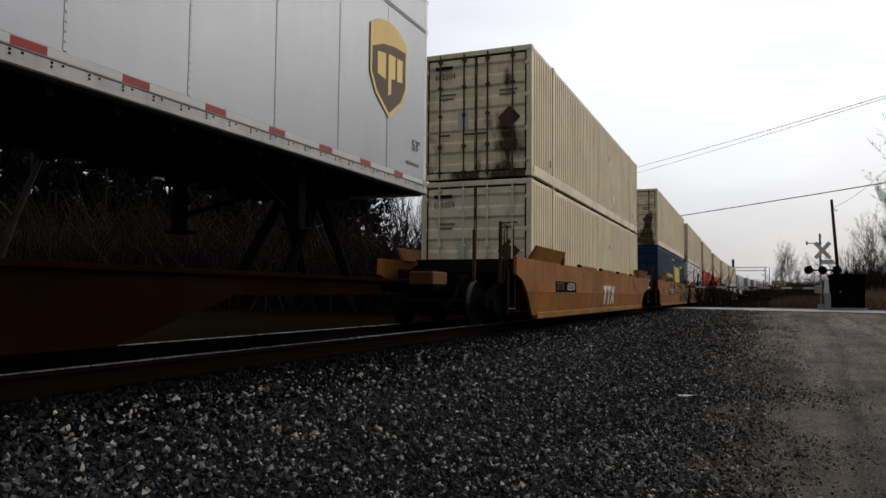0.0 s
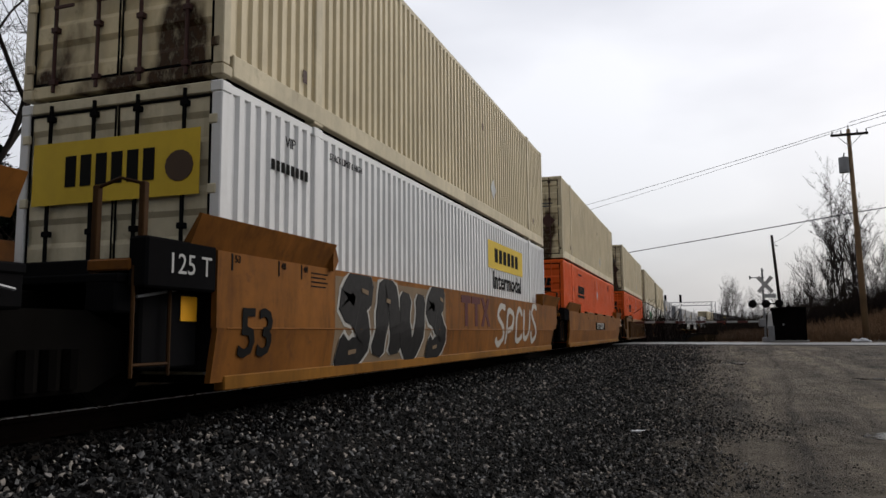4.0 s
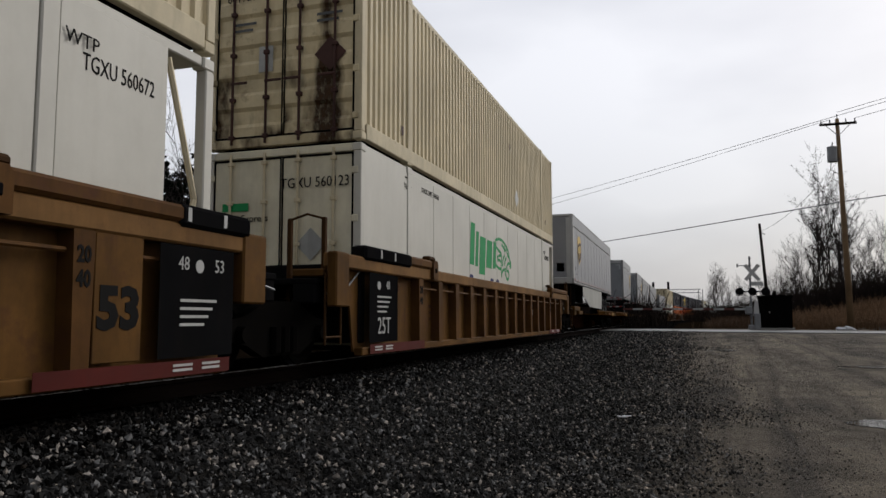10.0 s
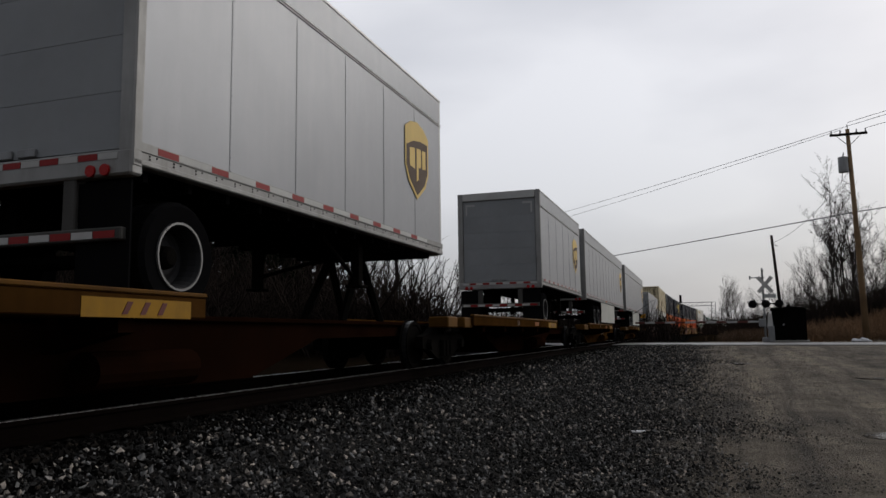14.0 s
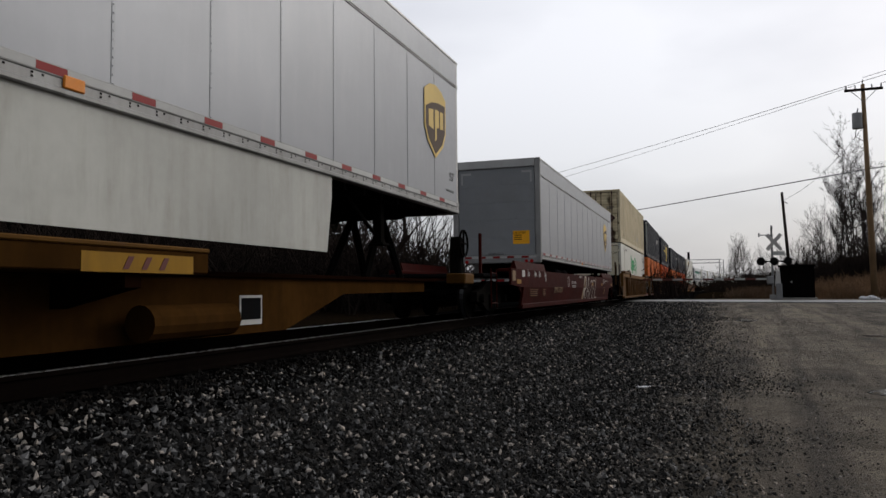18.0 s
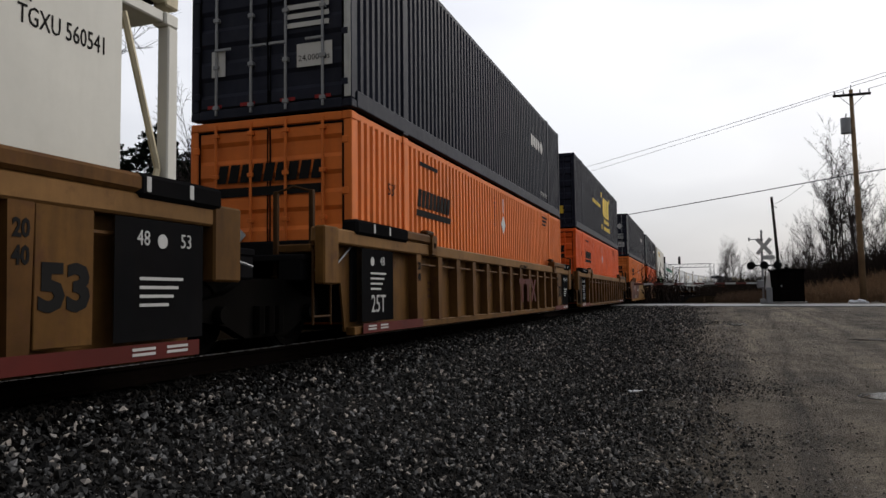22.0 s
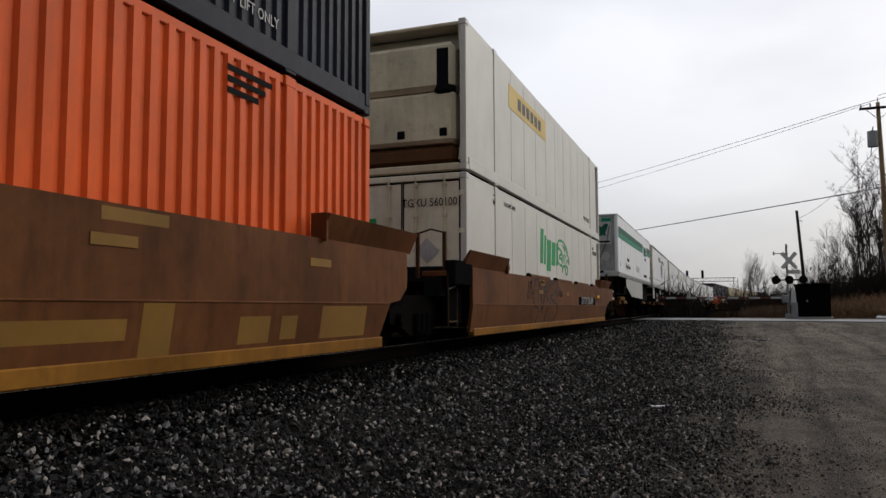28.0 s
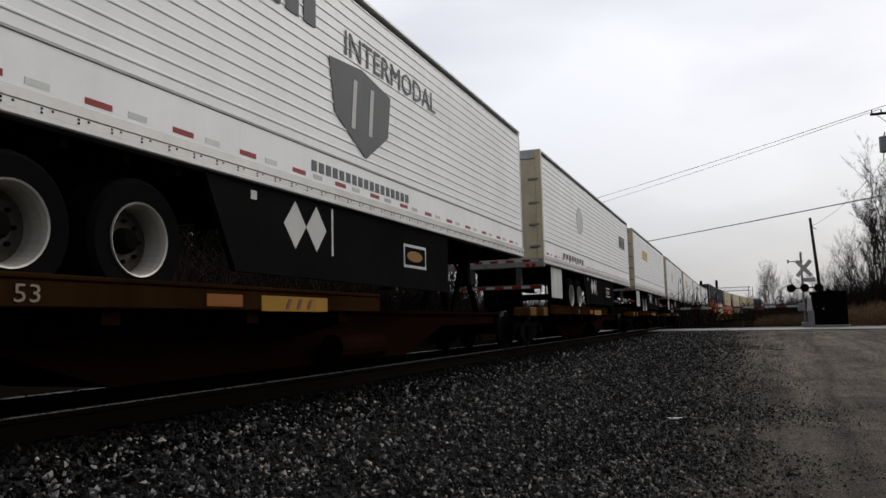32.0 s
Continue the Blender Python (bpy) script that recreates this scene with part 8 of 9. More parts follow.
def distant_woods():
    """A ragged belt of far trees all round, to close the horizon."""
    rg = np.random.RandomState(12)
    segs = []
    for i in range(2600):
        az, d = rg.uniform(-60, 75), rg.uniform(260, 420)
        if -6 < az < 5 and rg.uniform() < 0.4:
            continue
        x, y, _ = polar(az, d)
        h = rg.uniform(4, 9) * (1.0 if az > 0 else 0.8)
        p = np.array([x, y, -0.5])
        q = p + np.array([rg.normal(0, 0.5), rg.normal(0, 0.5), h * 0.6])
        segs.append((p, q, 0.16, 0.10))
        for j in range(5):
            segs.append((q - np.array([0, 0, rg.uniform(0, h * 0.3)]), q + np.array([rg.normal(0, 1.3), rg.normal(0, 1.3), rg.uniform(0.1, 0.5) * h]), 0.10, 0.03))
    tagged(new("far_woods", quick_mesh("far_woods", *sticks(segs, 3), "brown_brush")), "far belt of leafless woods on the horizon", "woods", kind="stuff")


distant_woods()


def line_poles():
    """Old wire poles of two crossarms beyond the track."""
    for az, d in ((22.4, 62), (13.5, 108)):
        x, y, _ = polar(az, d)
        r = thing("wire_pole", "old dark wire pole with two crossarms behind the track", "pole", "wire poles")
        r.matrix_basis = Matrix.Translation((x, y, 0.0))
        part("pole_shaft", Shape().tube((0, 0, -0.2), (0, 0, 10.0), 0.17, 0.11, 12), "old_wood", r)
        for z in (9.6, 7.7):
            a = part("crossarm", Shape().cbox(-1.2, 1.2, -0.2, -0.08, z - 0.06, z + 0.06, 0.01), "old_wood", r)
            for dx in (-1.1, -0.6, 0.6, 1.1):
                part("insulator", Shape().tube((dx, -0.14, z + 0.06), (dx, -0.14, z + 0.25), 0.05, 0.03, 8), "galv", a)


line_poles()


def signal_bridge():
    """Steel signal bridge over the bend, far off."""
    r = thing("signal_bridge", "grey lattice signal bridge over the far track", "signal bridge")
    y = 205.0
    x0, x1, z = -9.5, 3.8, 7.6
    for x in (x0, x1):
        for dx in (-0.5, 0.5):
            part("tower_leg", Shape().tube((x + dx, y, -0.2), (x + dx, y, z + 0.6), 0.08, n=6), "galv", r)
        s = Shape()
        for i in range(6):
            s.tube((x - 0.5, y, i * 1.25), (x + 0.5, y, (i + 1) * 1.25), 0.04, n=5)
        part("tower_lacing", s, "galv", r)
    for dz in (0.0, 0.9):
        part("bridge_chord", Shape().tube((x0, y, z - 0.3 + dz), (x1, y, z - 0.3 + dz), 0.08, n=6), "galv", r)
    s = Shape()
    for i in range(12):
        a = x0 + (x1 - x0) * i / 12
        s.tube((a, y, z - 0.3), (a + (x1 - x0) / 12, y, z + 0.6), 0.04, n=5)
    part("bridge_lacing", s, "galv", r)
    for x in (-8.0, -4.2):
        h = part("signal_head", Shape().cbox(x - 0.3, x + 0.3, y - 0.6, y - 0.2, z + 0.6, z + 2.6, 0.05), "black", r)
        for k in (1.0, 1.6, 2.2):
            part("lamp_hood", Shape().tube((x, y - 0.9, z + k), (x, y - 0.6, z + k), 0.2, n=10), "black", h)


signal_bridge()


def small_litter():
    x, y, _ = polar(-10.1, 50)
    g = ground_z(x, y)
    rr = random.Random(3)
    s = Shape()
    for i in range(7):
        a, b = rr.uniform(-0.6, 0.5), rr.uniform(-0.1, 0.1)
        s.cbox(a, a + rr.uniform(0.25, 0.5), b, b + 0.3, 0.0, rr.uniform(0.12, 0.34), 0.09)
    ob = part("plastic_sheet", s, "bag", None, at=Matrix.Translation((x, y, g - 0.02)))
    tagged(ob, "crumpled white plastic sheet on the verge", "litter")
    x, y = -0.945, 11.9
    ob = part("paper_scrap", Shape().cbox(-0.11, 0.11, -0.06, 0.06, 0.0, 0.025, 0.01), "bag", None, at=Matrix.Translation((x, y, ground_z(x, y) + 0.01)) @ Matrix.Rotation(0.3, 4, "Z"))
    tagged(ob, "pale flat scrap lying on the gravel", "litter")


small_litter()


# ---- the consist, from the engine's side to the tail ----
TOP = 0.36 + TALL


def stack(y, car, low, high, low_z=0.36):
    mid = y + HALF
    place(car, mid)
    place(low, mid, low_z)
    if high:
        place(high, mid, low_z + TALL + 0.05)


def on_spine(y0, y1, load, deck_near, first=False, worn="deck_yellow", start=None, sill="deck_brown"):
    """A trailer from y0 to y1 on its platform, which starts with it or well before it."""
    p0 = y0 if start is None else start
    place(spine_unit(y1 - p0 + 1.7, deck_near, worn, first, 9.35 if start is None else 9.9, sill), (p0 + y1) / 2)
    place(load, (y0 + y1) / 2, 2.20)


def red_brand(car, u=0.95, h=0.55, key="red_mark", off=1.487):
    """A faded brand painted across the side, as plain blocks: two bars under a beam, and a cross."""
    for k in (0.0, 0.66):
        marking(car, "brand_block", [(u + k, h + 0.44), (u + k + 0.22, h + 0.44), (u + k + 0.22, h), (u + k + 0.41, h), (u + k + 0.41, h + 0.44), (u + k + 0.61, h + 0.44), (u + k + 0.61, h + 0.58), (u + k, h + 0.58)], key, "side", off)
    marking(car, "brand_block", [(u + 1.30, h), (u + 1.50, h), (u + 1.66, h + 0.22), (u + 1.82, h), (u + 2.02, h), (u + 1.76, h + 0.30), (u + 2.0, h + 0.58), (u + 1.80, h + 0.58), (u + 1.66, h + 0.40), (u + 1.52, h + 0.58), (u + 1.32, h + 0.58), (u + 1.56, h + 0.30)], key, "side", off)


# trailer ahead of the first well car
on_spine(-6.26, 9.89, grey_trailer(), True)

TAN = "tan slab-sided well car with scuffed paint and graffiti"
car = slab_well("well_tan", "tan slab-sided well car with a white number panel", True, True)
stack(15.45, car, cream_container("601059", False), cream_container("602504"))
marking(car, "number_panel", rect(-6.78, -4.62, 0.80, 1.05), "black", "side", 1.501)
write(car, "652733", 0.24, "white_mark", "side", -5.19, 0.925, 1.507, 1.15)
write(car, "53", 0.40, "black_mark", "side", 5.75, 1.05, 1.506)
write(car, "DTTX", 0.24, "patch_brown", "side", -6.30, 0.925, 1.507, 1.1)
for u in (-0.76, -0.10):
    sheet_patch(car, "brand_block", u, u + 0.60, 0.90, 1.03, "white_mark", 1.502)
    sheet_patch(car, "brand_block", u + 0.20, u + 0.40, 0.46, 0.90, "white_mark", 1.502)
spray(car, [[(0.56 + 0.12 * k, 0.46 + 0.114 * k) for k in range(6)], [(0.64 + 0.10 * k, 1.03 - 0.114 * k) for k in range(6)]], 0.17, "white_mark", 1.503, name="brand_block", smooth=0)
sheet_patch(car, "fire_stain", -2.4, -2.2, 0.30, 0.79, "patch_brown")

R = random.Random(21)
car = slab_well("well_tan", TAN, True, False)
stack(39.0, car, blue_container(), cream_container("602490"))
marking(car, "number_panel", rect(-5.1, -1.86, 0.815, 1.14), "black", "side", 1.501)
write(car, "DTTX 726279", 0.38, "white_mark", "side", -3.46, 0.975, 1.507, 1.12, 0.006)
write(car, "53", 0.46, "black_mark", "side", -7.6, 1.05, 1.506)
write(car, "A", 0.28, "black_mark", "side", -1.42, 0.98, 1.506)
write(car, "DTTX 726279 A", 0.12, "black_mark", "side", 0.10, 1.405, 1.506, 1.0)
write(car, "LD LMT  115,600", 0.12, "black_mark", "side", 0.35, 0.915, 1.506, 1.0)
spray(car, tag_lines("AVERC", -4.52, -3.12, 1.20, 1.44, 3), 0.034, "scrawl", label="thin black spray-can scrawl")
spray(car, tag_lines("SCRAPE", -2.75, -1.35, 1.17, 1.42, 4), 0.032, "scrawl", label="thin black spray-can scrawl")
spray(car, tag_lines("SPANS", 0.85, 2.15, 1.20, 1.44, 5), 0.022, "scrawl", label="thin black spray-can scrawl")
spray(car, tag_lines("MARK", 2.2, 3.1, 1.12, 1.42, 6), 0.022, "scrawl")
spray(car, tag_lines("ACE", 1.95, 2.5, 0.82, 1.02, 7), 0.02, "scrawl")
spray(car, tag_lines("DUKE", 1.9, 2.65, 0.50, 0.74, 8), 0.02, "scrawl")
spray(car, [[(0.9, 1.45), (0.72, 1.2), (0.74, 0.95), (1.1, 0.98), (1.5, 0.95)], [(1.1, 0.82), (1.35, 0.66), (1.62, 0.72), (1.7, 0.95), (1.4, 1.0)]], 0.016, "scrawl")
marking(car, "pale_tag", rect(1.5, 1.85, 0.86, 0.96), "patch_yellow", "side", 1.501)
PIECE = [[(2.80, 0.26), (2.80, 0.66), (3.02, 0.68), (3.22, 0.46), (3.7, 0.42), (4.2, 0.50), (4.62, 0.66)],
         [(3.74, 1.36), (3.55, 1.22), (3.50, 0.86), (3.74, 0.70), (4.1, 0.84), (4.45, 1.06), (4.72, 1.24), (4.5, 0.92), (4.25, 0.66)],
         [(4.98, 0.34), (5.08, 0.84), (5.02, 1.30), (5.52, 1.34), (5.62, 1.04), (5.2, 0.92)], [(5.50, 0.36), (5.85, 0.84), (6.10, 1.34), (6.42, 1.32), (6.36, 0.86), (6.44, 0.34)], [(5.86, 0.72), (6.4, 0.74)],
         [(6.82, 1.34), (6.74, 0.92), (6.98, 0.54), (7.34, 0.44)], [(7.02, 1.36), (7.34, 0.90), (7.66, 0.50), (7.74, 0.98), (8.0, 1.34)], [(8.10, 0.44), (7.98, 0.82), (8.22, 1.08), (8.36, 0.70)]]
spray(car, PIECE, 0.47, "scrawl_pale", 1.5015, "thick green graffiti letters edged in pale grey")
spray(car, PIECE, 0.41, "scrawl_green", 1.5095, "thick green graffiti letters edged in pale grey")
spray(car, PIECE, 0.03, "scrawl", 1.5175)
part("amber_plate", Shape().cbox(1.525, 1.532, 5.62, 6.02, 1.09, 1.18, 0.002), "caution", car)

car = slab_well("well_tan", TAN, False, False)
stack(58.55, car, white_container(), cream_container("602391"))
write(car, "125 T", 0.25, "white_mark", "side", -8.74, 1.33, 1.499)
write_low(car, "53", 0.66, "black_mark", -7.70, 0.73, 1.512, 0.95, 0.012)
for u, w in ((-8.05, "53"), (-7.22, "48"), (-6.75, "48")):
    marking(car, "stencil_tick", rect(u - 0.10, u - 0.075, 1.34, 1.50), "black_mark", "side", 1.501)
    write(car, w, 0.10, "black_mark", "side", u, 1.45, 1.506)
for i in range(4):
    marking(car, "stencil_line", rect(-6.62, -6.22 - 0.05 * (i % 2), 1.42 - 0.05 * i, 1.435 - 0.05 * i), "black_mark", "side", 1.501)
marking(car, "pale_tag", rect(-8.62, -8.40, 0.86, 1.08), "caution", "side", 1.31)
PIECE = [[(-4.95, 1.24), (-5.45, 1.34), (-5.72, 1.12), (-5.32, 0.92), (-5.22, 0.62), (-5.55, 0.46), (-5.92, 0.54)], [(-4.72, 0.44), (-4.62, 0.9), (-4.55, 1.28), (-4.28, 1.26), (-4.14, 0.85), (-4.10, 0.44)],
         [(-3.74, 1.34), (-3.76, 0.78), (-3.46, 0.46), (-3.18, 0.74), (-3.12, 1.34)], [(-1.98, 1.26), (-2.4, 1.34), (-2.68, 1.12), (-2.3, 0.92), (-2.06, 0.64), (-2.42, 0.44), (-2.76, 0.50)]]
sheet_patch(car, "primer_patch", -6.02, -1.86, 0.36, 1.44, "scrawl_dust")
spray(car, PIECE, 0.58, "scrawl_white", 1.5055, "white outline of fat graffiti letters")
spray(car, PIECE, 0.46, "scrawl", 1.5135, "fat black graffiti letters")
spray(car, [[(-5.3, 1.30), (-5.1, 1.27)], [(-5.62, 0.50), (-5.4, 0.52)], [(-4.5, 1.2), (-4.36, 1.18)], [(-2.2, 1.32), (-2.05, 1.28)], [(-2.5, 0.5), (-2.3, 0.52)]], 0.10, "scrawl_dust", 1.5215)
red_brand(car, -0.96, 0.86, "scrawl_red", 1.502)
spray(car, tag_lines("SPCUS", 1.55, 5.9, 0.52, 1.36, 9), 0.15, "scrawl_white", label="pale graffiti letters")

car = slab_well("well_tan", TAN, False, True, 9.72)
stack(78.2, car, orange_container(shift=0.7), cream_container("602250"))
marking(car, "number_panel", rect(-1.6, 1.7, 0.815, 1.13), "black", "side", 1.501)
write(car, "DTTX 726279", 0.36, "white_mark", "side", 0.05, 0.97, 1.507, 1.1, 0.005)

OCHRE = "ochre well car with upright side posts and rust streaks"
car = ribbed_well(OCHRE, True, False)
stack(100.4, car, orange_container(shift=0.7), cream_container("602324"))
write(car, "DTTX", 0.22, "white_mark", "side", -4.95, 0.90, 1.339, 0.9)
write(car, "789300", 0.22, "white_mark", "side", -3.95, 0.90, 1.339, 0.9)
car = ribbed_well(OCHRE, False, False)
stack(120.6, car, reefer_container("560672"), cream_container("602102"))
red_brand(car)
car = ribbed_well(OCHRE, False, True)
stack(140.25, car, reefer_container("560123"), cream_container("601920"))
write(car, "789300", 0.22, "white_mark", "side", 4.0, 0.90, 1.339, 0.9)

on_spine(161.45, 177.5, grey_trailer(True, "skirt"), False, True)
on_spine(187.45, 195.3, pup_trailer(), True, start=179.2)
on_spine(204.45, 212.25, pup_trailer(), True, start=196.9)
on_spine(213.4, 230.0, grey_trailer(False, "skirt"), True, sill="sill_brown")
on_spine(231.6, 247.8, grey_trailer(False, "skirt"), True, sill="sill_brown")

car = low_well("low oxide red slab-sided car with white graffiti, carrying a trailer")
place(car, 263.65)
place(grey_trailer(emblem_u=5.86, length=16.65), 263.40, 1.62)
for u, w, z, k in ((3.02, "40", 1.10, 0.12), (3.02, "20", 1.0, 0.12), (3.80, "45", 1.08, 0.12), (4.27, "40", 1.08, 0.12), (5.03, "53", 1.08, 0.12), (-11.02, "53", 1.12, 0.15), (-10.25, "48", 1.12, 0.15), (-9.72, "45", 1.12, 0.15), (-9.0, "40", 1.12, 0.13), (-9.0, "20", 1.0, 0.13)):
    write(car, w, k, "white_mark", "side", u, z, 1.504)
for i in range(4):
    marking(car, "stencil_line", rect(3.2, 3.55, 1.12 - 0.045 * i, 1.135 - 0.045 * i), "white_mark", "side", 1.501)
write_low(car, "SMW 210317", 0.24, "scrawl_dust", -7.1, 0.72)
for u, k in ((-10.9, 0.9), (-9.4, 0.4)):
    for i in range(4):
        marking(car, "stencil_line", rect(u, u + k - 0.08 * (i % 2), 0.73 - 0.05 * i, 0.75 - 0.05 * i), "patch_brown", "side", 1.496)
for u in (-11.06, -10.29, -9.76, -9.05):
    marking(car, "stencil_tick", rect(u - 0.09, u - 0.05, 1.06, 1.22), "white_mark", "side", 1.501)
marking(car, "coupler_mark", [(-11.75, 1.05), (-11.5, 1.05), (-11.45, 1.10), (-11.52, 1.13), (-11.45, 1.16), (-11.5, 1.21), (-11.75, 1.21)], "white_mark", "side", 1.501)
marking(car, "notice_plate", rect(-12.7, -12.42, 0.95, 1.18), "scrawl_dust", "side", 1.501)
write_low(car, "53", 0.40, "scrawl_dust", 3.35, 0.66)
for u in (-12.3, -0.36, 2.35, 5.6):
    part("amber_plate", Shape().cbox(1.50, 1.508, u, u + 0.42, 0.88, 0.98, 0.002), "patch_yellow", car)
spray(car, tag_lines("RAZEL", -2.35, 1.2, 0.40, 1.12, 12, 0.2), 0.05, "scrawl_white", label="white spray-can letters")
spray(car, [[(-2.55, 0.36), (-2.3, 0.72), (-2.05, 1.05), (-1.75, 1.10)], [(-2.4, 0.40), (-2.1, 0.66), (-1.85, 0.92)]], 0.20, "scrawl_dust", 1.5015)
for w, u, z, k in (("LD LMT  163100", -4.42, 0.96, 0.12), ("LT WT  56900", -4.46, 0.83, 0.11), ("SMW 210317", -2.98, 1.16, 0.10)):
    write(car, w, k, "white_mark", "side", u, z, 1.504)
marking(car, "round_stencil", arc_band(-5.42, 0.99, 0.17, 0.155), "white_mark", "side", 1.501)

car = ribbed_well(OCHRE, True, False)
stack(275.95, car, reefer_container("560541"), cream_container("602512"))
write(car, "DTTX", 0.22, "white_mark", "side", -4.95, 0.90, 1.339, 0.9)
write(car, "787848", 0.22, "white_mark", "side", -3.95, 0.90, 1.339, 0.9)
car = ribbed_well(OCHRE, False, False)
stack(295.65, car, orange_container(True), navy_container("white"))
write(car, "DTTX 787848 C", 0.13, "black_mark", "side", 1.4, 1.42, 1.503)
red_brand(car)
marking(car, "stencil_panel", rect(3.38, 3.70, 0.70, 1.06), "white_mark", "side", 1.339)
marking(car, "plate_frame", rect(-0.60, -0.20, 0.82, 1.18), "patch_yellow", "side", 1.338)
marking(car, "plate_frame", rect(-0.57, -0.23, 0.85, 1.15), "patch_brown", "side", 1.343)
write(car, "PLATE", 0.09, "patch_yellow", "side", -0.40, 1.08, 1.349)
write(car, "H", 0.15, "patch_yellow", "side", -0.40, 0.95, 1.349)
car = ribbed_well(OCHRE, False, True)
stack(315.3, car, orange_container(), navy_container("yellow"))
marking(car, "number_panel", rect(3.32, 3.72, 0.80, 1.02), "black", "side", 1.338)
marking(car, "number_panel", rect(4.02, 5.15, 0.80, 1.02), "black", "side", 1.338)
write(car, "787848", 0.2, "white_mark", "side", 4.68, 0.91, 1.344, 0.85)
write(car, "DTTX", 0.2, "white_mark", "side", 3.75, 0.91, 1.346, 0.85)
write(car, "NWO33F", 0.15, "black_mark", "side", 1.7, 0.58, 1.339)

BROWN = "dirty brown slab-sided well car with patched paint and graffiti"
car = slab_well("well_brown", "brown slab-sided well car covered in maroon and ochre overspray", True, False)
stack(338.85, car, orange_container(True), navy_container("white"))
sheet_patch(car, "maroon_patch", -8.52, -2.4, 0.34, 1.47, "overspray", label="mottled maroon and pink overspray")
sheet_patch(car, "ochre_patch", -2.38, 7.9, 0.34, 1.48, "patch_yellow", label="rolled-on ochre paint")
write(car, "DTTX 726109", 0.27, "white_mark", "side", -3.72, 0.955, 1.518, 1.1)
spray(car, tag_lines("CPSK", -6.95, -6.3, 0.98, 1.22, 14), 0.03, "scrawl_white", 1.516)
spray(car, tag_lines("CAREANCE", -5.7, -4.0, 0.42, 0.60, 15), 0.028, "scrawl_white", 1.508)
car = slab_well("well_brown", BROWN, False, False)
stack(358.3, car, orange_container(shift=0.5), navy_container("white"))
write(car, "C", 0.32, "black_mark", "side", -2.26, 0.99, 1.506)
sheet_patch(car, "ochre_patch", -0.70, 2.15, 0.32, 1.33, "patch_yellow", label="rolled-on ochre paint")
red_brand(car, -0.62, 0.815, "scrawl_maroon", 1.506)
for u, w, h0, h1 in ((2.3, 1.3, 0.50, 0.66), (3.75, 0.35, 0.36, 0.78), (5.0, 0.5, 0.40, 0.66), (5.7, 0.3, 0.42, 0.66), (6.5, 1.1, 0.40, 0.76), (-4.6, 2.4, 0.50, 0.64), (-1.75, 0.4, 0.82, 0.92), (3.3, 0.7, 1.38, 1.48)):
    sheet_patch(car, "ochre_patch", u, u + w, h0, h1, "patch_yellow")
for u in (-2.84, 3.2, 6.2):
    part("amber_plate", Shape().cbox(1.50, 1.508, u, u + 0.46, 1.19, 1.28, 0.002), "patch_yellow", car)
car = slab_well("well_brown", BROWN, False, True)
stack(378.5, car, reefer_container("560100", 0.36), cooled_top_container())
marking(car, "number_panel", rect(2.22, 5.46, 0.815, 1.06), "black", "side", 1.501)
write(car, "DTTX 726109", 0.33, "white_mark", "side", 3.85, 0.935, 1.507, 1.15)
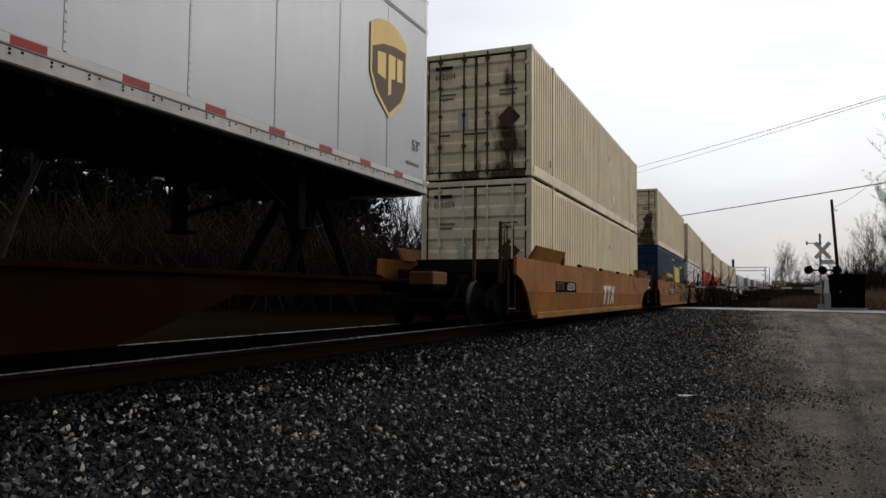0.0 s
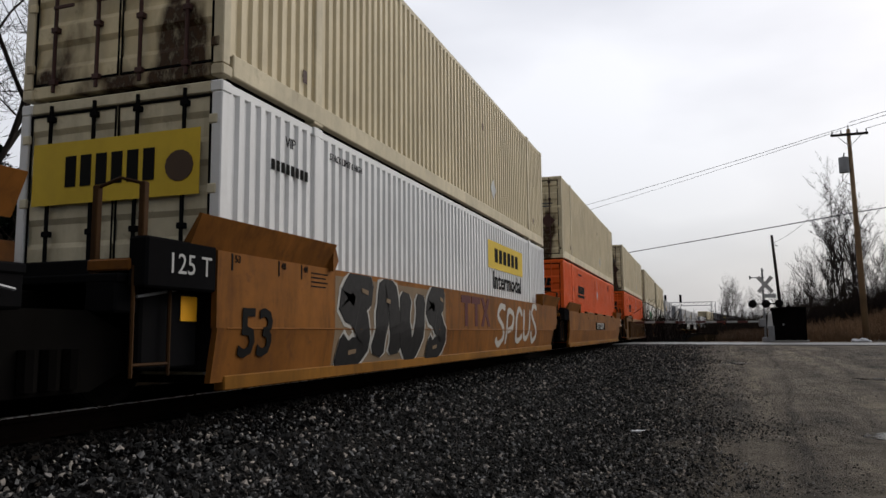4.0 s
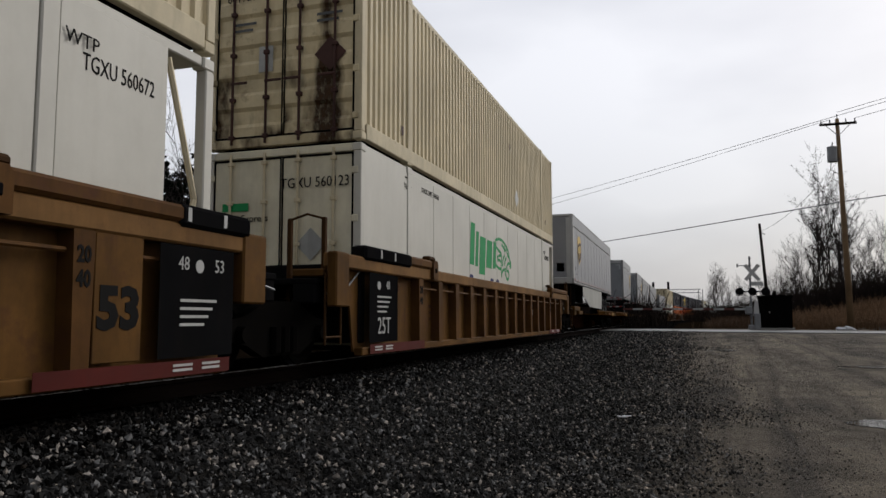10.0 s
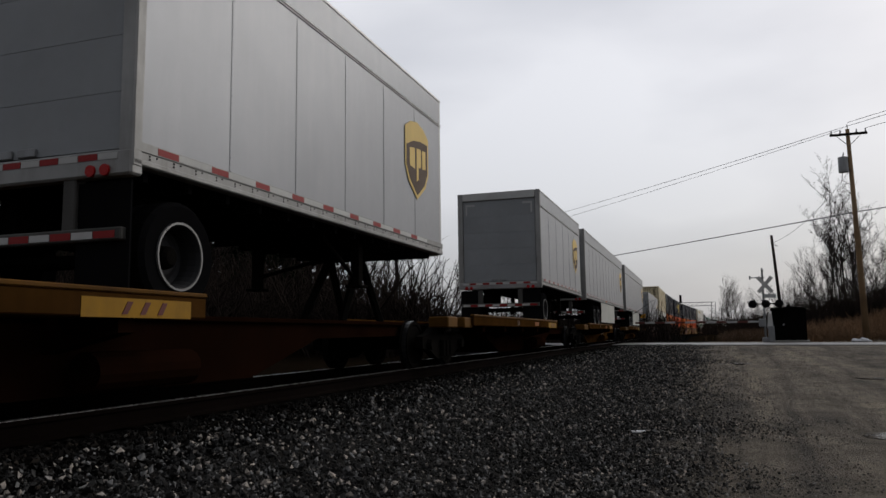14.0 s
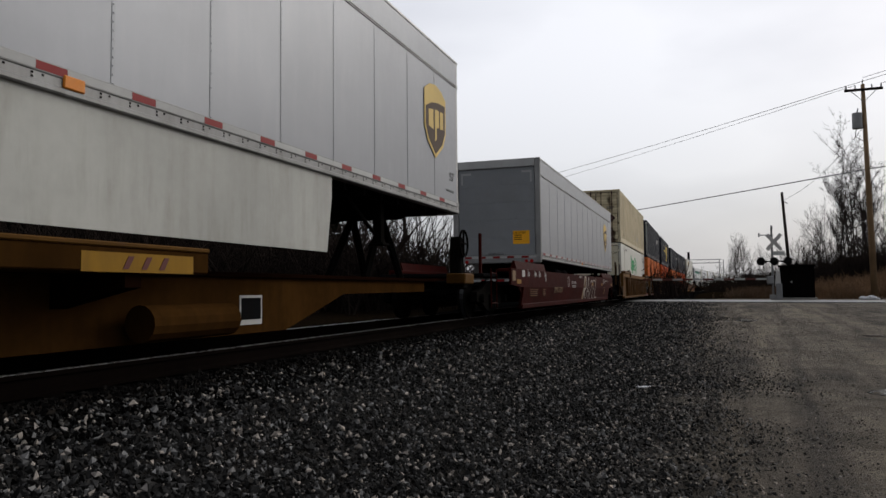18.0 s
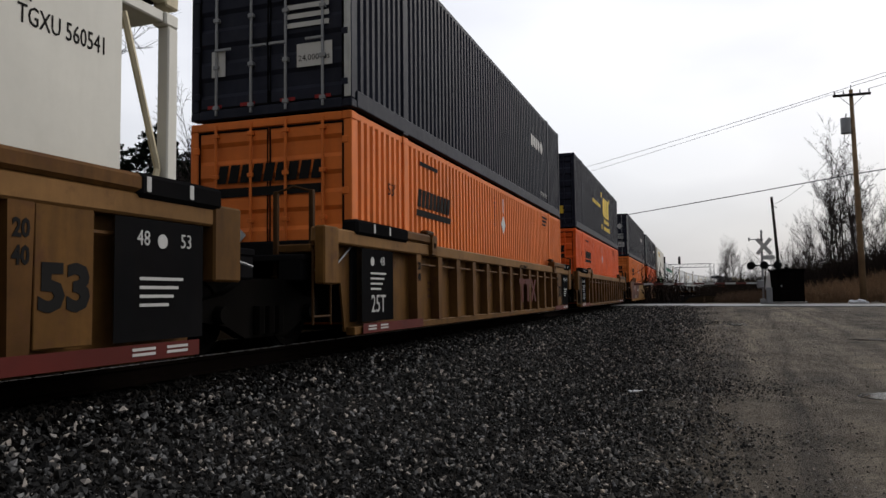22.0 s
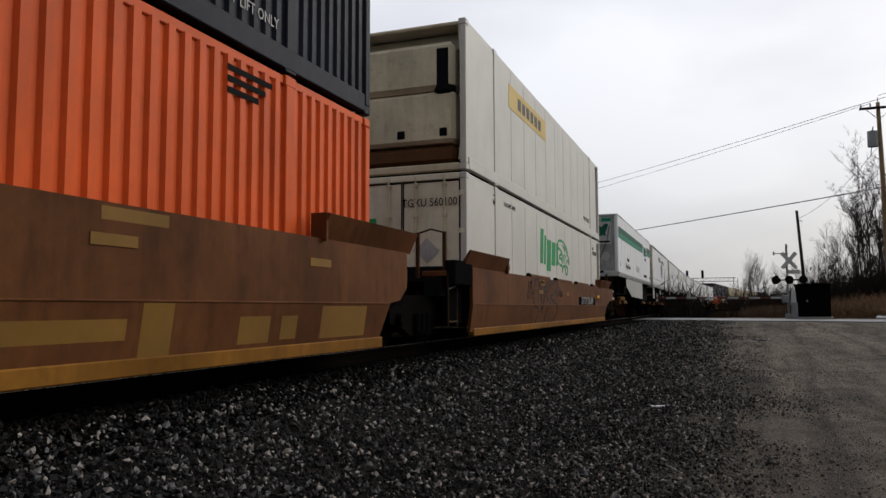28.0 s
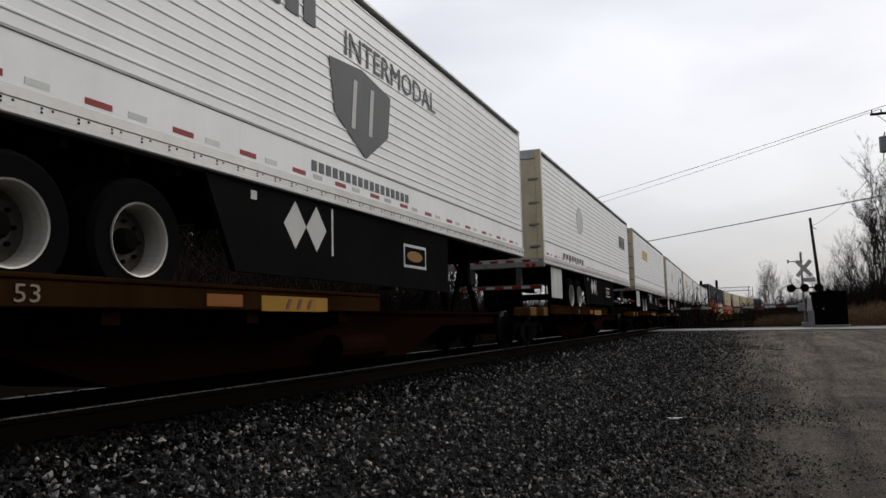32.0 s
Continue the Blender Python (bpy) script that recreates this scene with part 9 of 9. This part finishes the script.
spray(car, [[(-3.20, 1.40), (-3.45, 1.42), (-3.68, 1.15), (-3.70, 0.80), (-3.35, 0.74), (-3.14, 0.62), (-3.4, 0.36), (-3.5, 0.27), (-3.2, 0.28)], [(-3.06, 1.34), (-2.96, 1.0), (-2.84, 0.64), (-2.6, 1.0), (-2.36, 1.30), (-2.7, 1.12), (-3.0, 1.24)],
            [(-2.34, 1.36), (-2.05, 1.32), (-2.3, 1.08), (-2.2, 0.94), (-1.9, 0.80), (-2.28, 0.66), (-2.46, 0.36), (-2.76, 0.26)], [(-1.62, 1.36), (-1.1, 1.44), (-1.02, 1.24), (-1.5, 1.10), (-1.92, 1.0), (-1.4, 0.88), (-1.0, 0.76), (-1.06, 0.56), (-1.9, 0.26)]], 0.066, "scrawl", label="looping black spray-can scrawl")
spray(car, tag_lines("EIVE", -4.25, -3.85, 1.16, 1.34, 16), 0.02, "scrawl")
spray(car, tag_lines("KEIP", -4.36, -3.8, 0.96, 1.12, 17), 0.02, "scrawl")
spray(car, tag_lines("ERAND", -1.15, -0.25, 1.04, 1.2, 18), 0.018, "scrawl")
spray(car, tag_lines("SACK", 5.5, 6.3, 0.9, 1.3, 19), 0.03, "scrawl_rust")
marking(car, "pale_tag", rect(-3.08, -2.58, 1.28, 1.42), "patch_yellow", "side", 1.513)
write(car, "BWG 33", 0.10, "black_mark", "side", -2.83, 1.35, 1.519)
for u in (-3.2, 0.2, 5.95):
    part("amber_plate", Shape().cbox(1.50, 1.508, u, u + 0.46, 1.07, 1.16, 0.002), "caution" if u > 5 else "patch_yellow", car)

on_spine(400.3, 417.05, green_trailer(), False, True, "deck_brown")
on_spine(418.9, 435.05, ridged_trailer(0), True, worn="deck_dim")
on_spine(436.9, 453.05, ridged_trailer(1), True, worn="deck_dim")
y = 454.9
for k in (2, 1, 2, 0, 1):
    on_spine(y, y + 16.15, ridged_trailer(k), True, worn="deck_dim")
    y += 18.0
y += 4.0
far = random.Random(5)
for i in range(7):
    car = slab_well("well_tan", TAN, i % 3 == 0, i % 3 == 2) if far.random() < 0.6 else ribbed_well(OCHRE, i % 3 == 0, i % 3 == 2)
    low = far.choice(("cream", "orange", "orange", "reefer"))
    lo = cream_container("", False) if low == "cream" else reefer_container("560%d" % (200 + i)) if low == "reefer" else orange_container()
    stack(y, car, lo, cream_container("") if far.random() < 0.75 else navy_container("white"))
    y += 19.6 + (3.6 if i % 3 == 2 else 0.0)


# ---- what moves ----
def motions():
    for ob, y, z in MOVERS:
        walk(ob, [(t, on_track(y - run(t), z)) for t in range(0, 33, 2)])


clear_patterns()
motions()
